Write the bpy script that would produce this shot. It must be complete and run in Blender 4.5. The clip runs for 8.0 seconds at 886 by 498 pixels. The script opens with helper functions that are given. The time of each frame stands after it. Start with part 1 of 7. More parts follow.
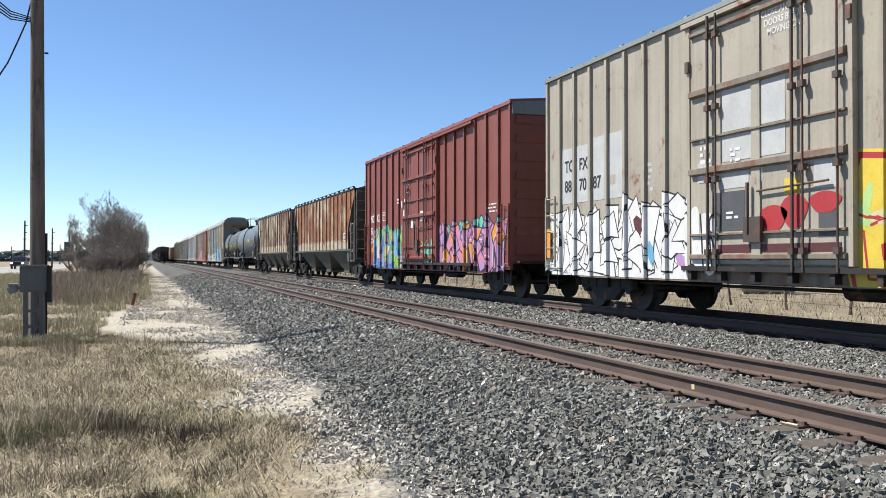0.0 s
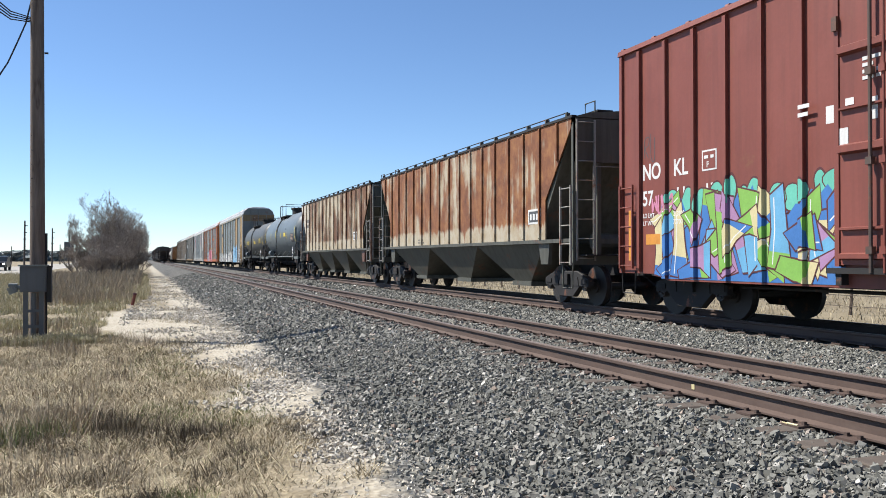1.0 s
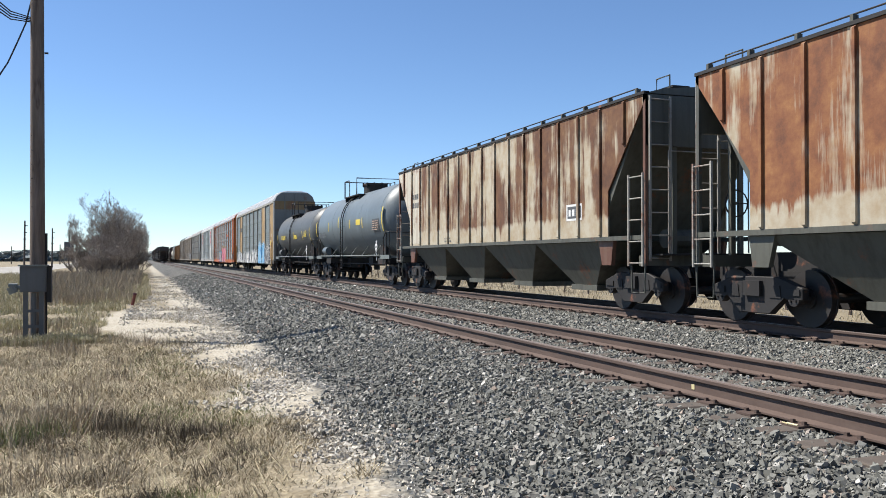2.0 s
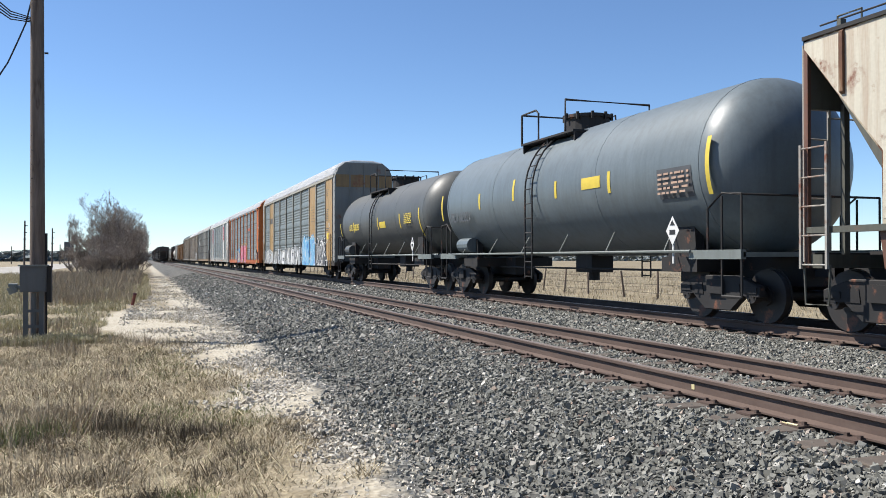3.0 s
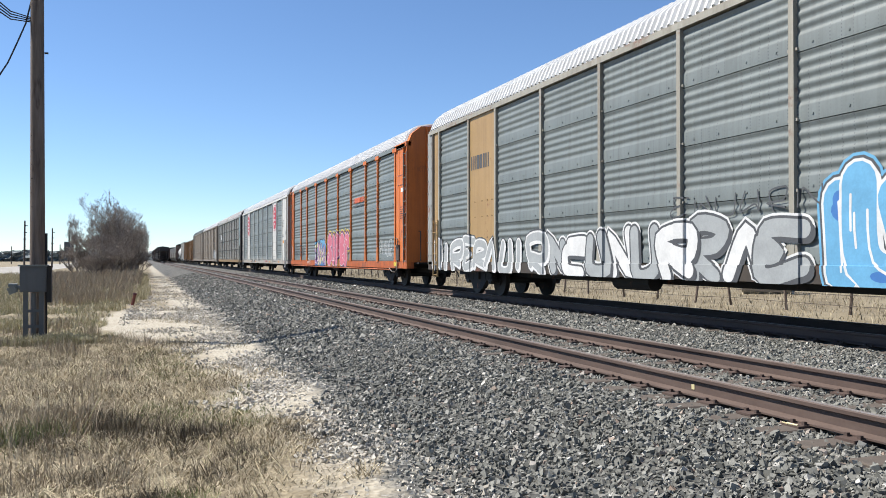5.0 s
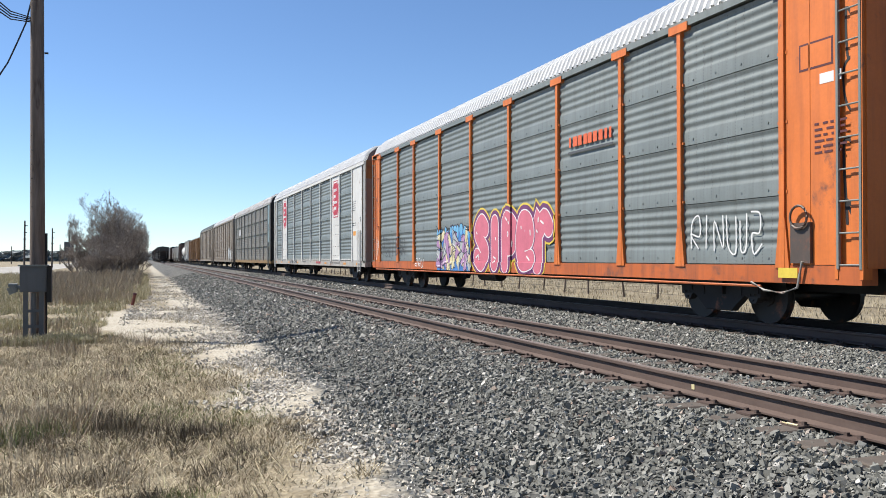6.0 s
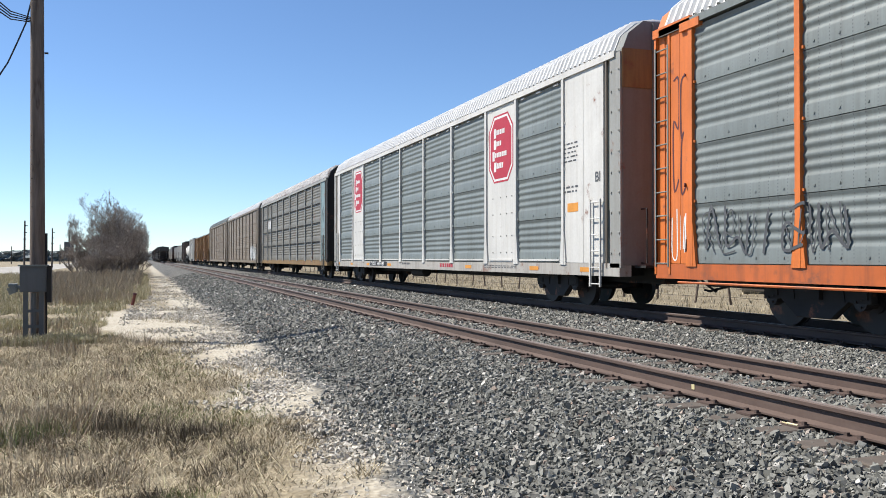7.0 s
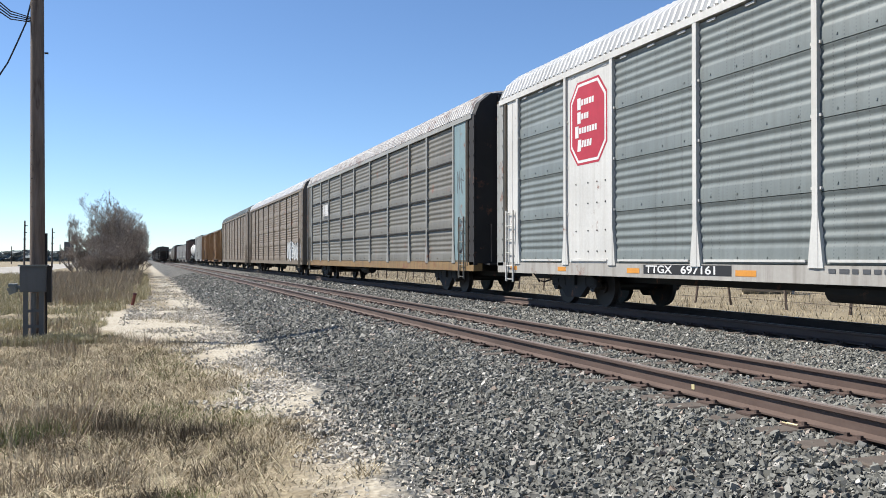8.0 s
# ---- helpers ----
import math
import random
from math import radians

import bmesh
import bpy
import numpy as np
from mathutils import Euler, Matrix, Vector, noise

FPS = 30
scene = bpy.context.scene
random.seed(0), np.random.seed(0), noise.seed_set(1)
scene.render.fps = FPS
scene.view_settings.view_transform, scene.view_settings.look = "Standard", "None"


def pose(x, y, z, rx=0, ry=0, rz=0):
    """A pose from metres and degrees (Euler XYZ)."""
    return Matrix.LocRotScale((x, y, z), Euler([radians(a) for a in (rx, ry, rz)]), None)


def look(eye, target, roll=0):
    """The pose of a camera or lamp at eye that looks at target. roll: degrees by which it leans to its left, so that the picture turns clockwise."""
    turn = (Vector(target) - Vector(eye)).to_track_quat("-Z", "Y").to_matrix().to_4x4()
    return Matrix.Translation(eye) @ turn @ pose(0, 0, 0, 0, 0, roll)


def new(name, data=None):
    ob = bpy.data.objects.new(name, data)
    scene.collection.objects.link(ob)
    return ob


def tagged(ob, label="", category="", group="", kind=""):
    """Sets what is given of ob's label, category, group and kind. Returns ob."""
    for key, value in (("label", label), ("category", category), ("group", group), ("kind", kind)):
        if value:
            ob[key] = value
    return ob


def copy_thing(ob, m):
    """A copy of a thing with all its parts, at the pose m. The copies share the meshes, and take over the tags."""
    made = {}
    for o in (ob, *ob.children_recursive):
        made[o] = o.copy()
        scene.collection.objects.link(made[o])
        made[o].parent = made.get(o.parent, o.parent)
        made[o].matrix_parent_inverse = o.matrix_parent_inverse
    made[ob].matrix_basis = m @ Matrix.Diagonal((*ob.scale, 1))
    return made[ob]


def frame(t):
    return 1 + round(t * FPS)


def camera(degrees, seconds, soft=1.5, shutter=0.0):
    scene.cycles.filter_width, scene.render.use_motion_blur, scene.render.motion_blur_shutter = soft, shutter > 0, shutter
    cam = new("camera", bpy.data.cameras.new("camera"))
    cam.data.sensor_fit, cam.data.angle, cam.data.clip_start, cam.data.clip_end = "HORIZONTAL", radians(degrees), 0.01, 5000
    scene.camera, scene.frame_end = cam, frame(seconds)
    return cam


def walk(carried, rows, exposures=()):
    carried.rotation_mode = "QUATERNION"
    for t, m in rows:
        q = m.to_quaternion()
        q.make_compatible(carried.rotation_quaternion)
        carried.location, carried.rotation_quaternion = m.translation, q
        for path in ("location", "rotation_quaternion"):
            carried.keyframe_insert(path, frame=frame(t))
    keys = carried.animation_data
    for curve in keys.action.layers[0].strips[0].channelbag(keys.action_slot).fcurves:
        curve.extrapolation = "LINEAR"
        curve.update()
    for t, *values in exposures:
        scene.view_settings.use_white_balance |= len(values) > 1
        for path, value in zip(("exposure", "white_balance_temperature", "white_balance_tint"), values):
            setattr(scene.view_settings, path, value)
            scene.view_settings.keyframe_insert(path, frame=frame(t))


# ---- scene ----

# Camera on a tripod beside the line. X runs across the tracks, Y along them, z = 0 is the verge.
RT = 0.62                 # top of rail
NEAR, FAR = 5.57, 10.70   # centre lines of the two tracks
SPEED = 20.93             # the passing freight, metres a second
EYE = (0.0, 0.0, 1.71)
AIM = (math.sin(radians(19.57)), math.cos(radians(19.57)), 1.71 + math.tan(radians(0.65)))
cam = camera(55.35, 8.0, soft=0.9, shutter=0.0)
walk(cam, [(0.0, look(EYE, AIM)), (8.0, look(EYE, AIM))], exposures=[(0.0, 0.93, 6010, 9), (8.0, 0.93, 6010, 9)])

# ---- light ----
SUN_EL, SUN_AZ = radians(53), radians(-56)   # azimuth from +Y, towards -X
world = bpy.data.worlds.new("sky")
scene.world = world
world.use_nodes = True
wn = world.node_tree.nodes
sky = wn.new("ShaderNodeTexSky")
sky.sky_type = "NISHITA"
sky.sun_disc = False
sky.sun_elevation = SUN_EL
sky.sun_rotation = SUN_AZ
sky.air_density, sky.dust_density, sky.ozone_density = 0.78, 0.0, 4.0
world.node_tree.links.new(sky.outputs["Color"], wn["Background"].inputs["Color"])
wn["Background"].inputs["Strength"].default_value = 0.076
sun_dir = Vector((math.sin(SUN_AZ) * math.cos(SUN_EL), math.cos(SUN_AZ) * math.cos(SUN_EL), math.sin(SUN_EL)))
sun = new("sun", bpy.data.lights.new("sun", "SUN"))
sun.data.energy, sun.data.angle, sun.data.color = 5.0, radians(0.53), (1.0, 0.90, 0.77)
sun.matrix_world = look(sun_dir * 50, (0, 0, 0))


# ---- materials ----
def mat(name, base, rough=0.7, metal=0.0):
    m = bpy.data.materials.new(name)
    m.use_nodes = True
    b = m.node_tree.nodes["Principled BSDF"]
    b.inputs["Base Color"].default_value = (*base, 1)
    b.inputs["Roughness"].default_value = rough
    b.inputs["Metallic"].default_value = metal
    return m


class Nodes:
    """Short hand for building a material's nodes."""

    def __init__(self, m):
        self.m, self.t = m, m.node_tree
        self.b = self.t.nodes["Principled BSDF"]
        self.co = self.t.nodes.new("ShaderNodeTexCoord").outputs["Object"]

    def link(self, a, b):
        self.t.links.new(a, b)

    def mapping(self, scale):
        n = self.t.nodes.new("ShaderNodeMapping")
        n.inputs["Scale"].default_value = scale
        self.link(self.co, n.inputs["Vector"])
        return n.outputs["Vector"]

    def noise(self, scale, detail=4, rough=0.6, stretch=(1, 1, 1)):
        n = self.t.nodes.new("ShaderNodeTexNoise")
        n.inputs["Scale"].default_value, n.inputs["Detail"].default_value = scale, detail
        n.inputs["Roughness"].default_value = rough
        self.link(self.mapping(stretch), n.inputs["Vector"])
        return n.outputs["Fac"]

    def ramp(self, fac, stops):
        n = self.t.nodes.new("ShaderNodeValToRGB")
        r = n.color_ramp
        while len(r.elements) < len(stops):
            r.elements.new(0.5)
        for e, (p, c) in zip(r.elements, stops):
            e.position = p
            e.color = (*c, 1) if len(c) == 3 else c
        self.link(fac, n.inputs["Fac"])
        return n.outputs["Color"]

    def step(self, fac, lo, hi):
        return self.ramp(fac, [(lo, (0, 0, 0)), (hi, (1, 1, 1))])

    def mix(self, fac, a, b, kind="MIX"):
        n = self.t.nodes.new("ShaderNodeMixRGB")
        n.blend_type = kind
        for sock, v in zip(n.inputs, (fac, a, b)):
            if isinstance(v, (int, float)):
                sock.default_value = v
            elif isinstance(v, tuple):
                sock.default_value = (*v, 1)
            else:
                self.link(v, sock)
        return n.outputs["Color"]

    def bump(self, height, strength=0.3, dist=0.02):
        n = self.t.nodes.new("ShaderNodeBump")
        n.inputs["Strength"].default_value, n.inputs["Distance"].default_value = strength, dist
        self.link(height, n.inputs["Height"])
        self.link(n.outputs["Normal"], self.b.inputs["Normal"])

    def color(self, c):
        self.link(c, self.b.inputs["Base Color"])


def paint(name, base, dirt=(0.12, 0.09, 0.07), amount=0.5, rust=0.0, rough=0.55, rustcol=(0.16, 0.06, 0.03)):
    """Weathered car paint: run-down streaks, blotches, rust spots."""
    m = mat(name, base, rough)
    n = Nodes(m)
    streak = n.noise(1.0, 5, 0.65, (6, 6, 0.35))
    blotch = n.noise(0.7, 5, 0.6)
    fine = n.noise(18, 3, 0.6)
    c = n.mix(n.step(blotch, 0.35, 0.75), base, tuple(min(1, v * 1.18 + 0.01) for v in base))
    s = n.mix(1.0, n.step(streak, 0.45, 0.8), (amount, amount, amount), "MULTIPLY")
    c = n.mix(s, c, dirt)
    if rust:
        r = n.mix(1.0, n.step(n.noise(1.6, 6, 0.7), 0.62 - rust * 0.3, 0.70 - rust * 0.2), n.step(n.noise(9, 4), 0.35, 0.6), "MULTIPLY")
        c = n.mix(r, c, rustcol)
    c = n.mix(0.12, c, fine, "OVERLAY")
    n.color(c)
    n.bump(n.noise(1.3, 3), 0.25, 0.03)
    return m


M = {}
M["steel_dark"] = paint("grimy black steel", (0.007, 0.006, 0.006), (0.017, 0.013, 0.010), 0.5, 0.1, 0.75)
M["wheel"] = paint("wheel steel", (0.011, 0.009, 0.008), (0.027, 0.018, 0.014), 0.5, 0.2, 0.6)
M["red"] = paint("oxide red paint", (0.158, 0.040, 0.026), (0.070, 0.023, 0.017), 0.5, 0.05)
M["beige"] = paint("faded beige paint", (0.292, 0.267, 0.212), (0.161, 0.125, 0.088), 0.55, 0.12)
M["yellow"] = paint("faded ochre paint", (0.289, 0.185, 0.072), (0.162, 0.098, 0.046), 0.45, 0.05)
M["galv"] = paint("galvanised panel", (0.136, 0.151, 0.142), (0.081, 0.084, 0.076), 0.5, 0.0, 0.5)
M["orange"] = paint("orange paint", (0.47, 0.120, 0.014), (0.144, 0.046, 0.023), 0.5, 0.1)
M["white"] = paint("white paint", (0.45, 0.445, 0.42), (0.306, 0.272, 0.230), 0.4, 0.02)
M["roofwhite"] = paint("bare roof sheet", (0.54, 0.54, 0.53), (0.425, 0.408, 0.374), 0.3, 0.0, 0.4)
M["brownrack"] = paint("faded brown rack panel", (0.157, 0.128, 0.094), (0.073, 0.055, 0.037), 0.5, 0.1)
M["greyrack"] = paint("weathered grey brown panel", (0.120, 0.114, 0.095), (0.062, 0.052, 0.040), 0.55, 0.05)
M["teal"] = paint("faded teal paint", (0.144, 0.207, 0.219), (0.092, 0.098, 0.092), 0.5, 0.1)
M["tank"] = paint("grey tank paint", (0.100, 0.122, 0.133), (0.058, 0.061, 0.058), 0.5, 0.0, 0.45)
M["tankdark"] = paint("dark grey tank paint", (0.064, 0.068, 0.065), (0.034, 0.032, 0.029), 0.5, 0.0, 0.5)
M["hopgrey"] = paint("hopper grey paint", (0.070, 0.070, 0.055), (0.029, 0.024, 0.018), 0.85, 0.1)
M["whitesill"] = paint("dirty white sill", (0.307, 0.292, 0.263), (0.146, 0.125, 0.102), 0.7, 0.15)
M["orangesill"] = paint("grimy orange sill", (0.36, 0.085, 0.014), (0.081, 0.034, 0.021), 0.7, 0.3)
# sill wear; doubles as end yellow with its shade in the colour
M["ochresill"] = paint("worn ochre sill and shaded end yellow", (0.191, 0.121, 0.046), (0.070, 0.052, 0.034), 0.7, 0.3)
M["rustbar"] = paint("rusting door bars", (0.173, 0.150, 0.115), (0.058, 0.034, 0.023), 0.8, 0.6)
# end grey lightened for the sunlit corner columns; also plain pale posts
M["colgrey"] = paint("pale post paint and sunlit column grey", (0.231, 0.231, 0.213), (0.127, 0.115, 0.098), 0.5, 0.15)
M["farwhite"] = paint("white car paint", (0.482, 0.475, 0.445), (0.255, 0.219, 0.182), 0.4, 0.05)
M["ladder"] = paint("worn white ladder paint", (0.263, 0.255, 0.227), (0.117, 0.073, 0.044), 0.7, 0.4)
# toned down: the shade on the end doors is put into this grey
M["endgrey"] = paint("grey end door paint", (0.139, 0.144, 0.136), (0.104, 0.098, 0.086), 0.5, 0.1)
M["roofpatch"] = paint("patched roof sheet", (0.50, 0.49, 0.47), (0.187, 0.145, 0.111), 0.85, 0.3)
M["palepost"] = paint("weathered pale post paint", (0.263, 0.249, 0.205), (0.117, 0.088, 0.058), 0.6, 0.2)
M["darksill"] = paint("grimy dark sill", (0.040, 0.031, 0.022), (0.088, 0.062, 0.037), 0.5, 0.3)
M["rustpost"] = paint("rusted corner post", (0.095, 0.040, 0.023), (0.219, 0.175, 0.125), 0.35, 0.3)
M["darkbar"] = paint("dark rusty bars", (0.055, 0.040, 0.031), (0.117, 0.065, 0.040), 0.6, 0.4)
M["tie"] = paint("weathered tie wood", (0.076, 0.061, 0.049), (0.034, 0.029, 0.023), 0.5, 0, 0.9)


def make_screen():
    """Galvanised screen with columns of small punched holes."""
    m = paint("galvanised screen", (0.132, 0.150, 0.145), (0.080, 0.084, 0.073), 0.55, 0.0, 0.5)
    n = Nodes(m)
    base = n.b.inputs["Base Color"].links[0].from_socket
    sep = n.t.nodes.new("ShaderNodeSeparateXYZ")
    n.link(n.co, sep.inputs[0])

    def holes(sock, pitch, share):
        mul, fr, lt = (n.t.nodes.new("ShaderNodeMath") for _ in range(3))
        mul.operation, fr.operation, lt.operation = "MULTIPLY", "FRACT", "LESS_THAN"
        mul.inputs[1].default_value, lt.inputs[1].default_value = 1 / pitch, share
        n.link(sock, mul.inputs[0])
        n.link(mul.outputs[0], fr.inputs[0])
        n.link(fr.outputs[0], lt.inputs[0])
        return lt.outputs[0]

    dots = n.mix(1.0, holes(sep.outputs["Y"], 0.21, 0.1), holes(sep.outputs["Z"], 0.052, 0.45), "MULTIPLY")
    dots = n.mix(1.0, dots, n.step(n.noise(1.2, 3, 0.5), 0.35, 0.6), "MULTIPLY")
    n.color(n.mix(n.mix(1.0, dots, (0.55, 0.55, 0.55), "MULTIPLY"), base, (0.03, 0.03, 0.03)))
    return m


M["screen"] = make_screen()


def make_rust(name, thr, dull):
    m = mat(name, (0.3, 0.1, 0.04), 0.8)
    n = Nodes(m)
    streak = n.noise(1.0, 6, 0.72, (2.6, 2.6, 0.22))
    big = n.noise(0.5, 4, 0.6)
    c = n.ramp(n.noise(2.2, 6, 0.7), [(p, tuple(v * k for v, k in zip(c, dull))) for p, c in ((0.3, (0.15, 0.055, 0.025)), (0.48, (0.27, 0.10, 0.038)), (0.62, (0.36, 0.155, 0.055)), (0.75, (0.46, 0.24, 0.09)))])
    sep = n.t.nodes.new("ShaderNodeSeparateXYZ")
    n.link(n.co, sep.inputs[0])
    low = n.t.nodes.new("ShaderNodeMapRange")
    n.link(sep.outputs["Z"], low.inputs["Value"])
    for key, v in (("From Min", 1.6), ("From Max", 2.05), ("To Min", 0.5), ("To Max", 0.0)):
        low.inputs[key].default_value = v
    mixed = n.mix(1.0, n.mix(0.42, streak, big), n.mix(1.0, low.outputs[0], n.step(n.noise(1.0, 5, 0.7, (5, 5, 0.6)), 0.25, 0.7), "MULTIPLY"), "ADD")
    keep = n.step(mixed, thr, thr + 0.07)
    c = n.mix(keep, c, n.mix(n.step(n.noise(3.0, 5), 0.4, 0.7), (0.37, 0.33, 0.25), (0.28, 0.21, 0.125)))
    n.color(c)
    n.bump(n.noise(6, 4), 0.3, 0.02)
    return m


M["rust"] = make_rust("rusted hopper side", 0.51, (0.62, 0.62, 0.62))
M["rustbrown"] = make_rust("brown rusted hopper side", 0.475, (0.38, 0.43, 0.50))


def make_rail():
    m = mat("rusty rail steel", (0.071, 0.039, 0.025), 0.75)
    n = Nodes(m)
    c = n.ramp(n.noise(3, 6, 0.7, (1, 0.25, 1)), [(0.3, (0.044, 0.028, 0.022)), (0.55, (0.074, 0.048, 0.037)), (0.8, (0.105, 0.074, 0.058))])
    n.color(n.mix(0.15, c, n.noise(40, 2), "OVERLAY"))
    n.bump(n.noise(25, 3), 0.2, 0.004)
    return m


M["rail"] = make_rail()
M["railtop"] = paint("dull rail head", (0.150, 0.127, 0.115), (0.104, 0.070, 0.052), 0.6, 0, 0.45)


def make_ballast(name, lo, hi, relief=True):
    m = mat(name, lo, 0.9)
    n = Nodes(m)
    v = n.t.nodes.new("ShaderNodeTexVoronoi")
    v.inputs["Scale"].default_value = 17
    n.link(n.mapping((1, 1, 1)), v.inputs["Vector"])
    c = n.mix(v.outputs["Color"], lo, hi)
    # cell edges darkened: shade between stones painted into the colour
    c = n.mix(n.step(v.outputs["Distance"], 0.25, 0.75), c, tuple(x * 0.35 for x in lo))
    c = n.mix(0.3, c, n.noise(0.6, 4), "OVERLAY")
    n.color(c)
    n.bump(v.outputs["Distance"], 0.9, 0.04)
    return m


M["ballast"] = make_ballast("ballast bed", (0.13, 0.13, 0.125), (0.30, 0.30, 0.285))
M["limestone"] = make_ballast("white road gravel", (0.45, 0.41, 0.33), (0.72, 0.67, 0.57))


# ---- mesh helpers ----
def box(bm, x0, x1, y0, y1, z0, z1):
    v = [bm.verts.new((x, y, z)) for x in (x0, x1) for y in (y0, y1) for z in (z0, z1)]
    for f in ((0, 1, 3, 2), (4, 6, 7, 5), (0, 4, 5, 1), (2, 3, 7, 6), (0, 2, 6, 4), (1, 5, 7, 3)):
        bm.faces.new([v[i] for i in f])


def prism(bm, profile, y0, y1):
    """A closed (x, z) outline drawn out along y."""
    a = [bm.verts.new((x, y0, z)) for x, z in profile]
    b = [bm.verts.new((x, y1, z)) for x, z in profile]
    n = len(a)
    for i in range(n):
        bm.faces.new((a[i], a[(i + 1) % n], b[(i + 1) % n], b[i]))
    bm.faces.new(a[::-1])
    bm.faces.new(b)


def slab(bm, outline, x0, x1):
    """A closed (y, z) outline drawn out across, along x."""
    a = [bm.verts.new((x0, y, z)) for y, z in outline]
    b = [bm.verts.new((x1, y, z)) for y, z in outline]
    n = len(a)
    for i in range(n):
        bm.faces.new((a[i], a[(i + 1) % n], b[(i + 1) % n], b[i]))
    bm.faces.new(a[::-1])
    bm.faces.new(b)


def tube(bm, pts, r, n=6, r1=None):
    """A round bar along a chain of points, tapering to r1."""
    pts = [Vector(p) for p in pts]
    rings = []
    for i, p in enumerate(pts):
        d = (pts[min(i + 1, len(pts) - 1)] - pts[max(i - 1, 0)]).normalized()
        u = d.orthogonal().normalized()
        w = d.cross(u)
        rr = r if r1 is None else r + (r1 - r) * i / (len(pts) - 1)
        rings.append([bm.verts.new(p + (u * math.cos(a) + w * math.sin(a)) * rr) for a in (2 * math.pi * k / n for k in range(n))])
    for a, b in zip(rings, rings[1:]):
        u = min(range(n), key=lambda s: (a[0].co - b[s].co).length)
        for k in range(n):
            bm.faces.new((a[k], a[(k + 1) % n], b[(k + 1 + u) % n], b[(k + u) % n]))
    bm.faces.new(rings[0][::-1])
    bm.faces.new(rings[-1])


def disc(bm, c, axis, r, thick, n=20):
    c, axis = Vector(c), Vector(axis).normalized()
    tube(bm, [c - axis * thick / 2, c + axis * thick / 2], r, n)


def mesh_of(name, bm, material, smooth=False):
    bmesh.ops.recalc_face_normals(bm, faces=bm.faces)
    me = bpy.data.meshes.new(name)
    bm.to_mesh(me)
    bm.free()
    me.materials.append(material)
    if smooth:
        me.shade_smooth()
        me.set_sharp_from_angle(angle=radians(40))
    return me


def part(name, bm, material, parent, label="", smooth=False):
    ob = new(name, mesh_of(name, bm, material, smooth))
    ob.parent = parent
    if label:
        ob["label"] = label
    return ob


def thing(name, label, category, group="", kind=""):
    return tagged(new(name), label, category, group, kind)


def single(name, bm, material, label, category, group="", kind="", smooth=False):
    return tagged(new(name, mesh_of(name, bm, material, smooth)), label, category, group, kind)


B = bmesh.new


# ---- ground ----
PROFILE = [(-3000, -0.3), (-60, -0.25), (-30, -0.2), (-26, 0.05), (-12, 0.05), (-9, -0.25), (-5, -0.1), (-2, 0.0), (0.5, 0.0), (1.9, 0.02),
           (2.3, 0.08), (3.7, 0.39), (4.3, 0.405), (6.9, 0.405), (7.6, 0.37), (8.8, 0.37), (9.4, 0.405), (12.1, 0.405), (12.8, 0.38), (14.2, -0.05),
           (17, -0.3), (22, -0.15), (40, 0.0), (3000, 0.0)]


def ground_z(x):
    for (xa, za), (xb, zb) in zip(PROFILE, PROFILE[1:]):
        if xa <= x <= xb:
            return za + (zb - za) * (x - xa) / (xb - xa)
    return 0.0


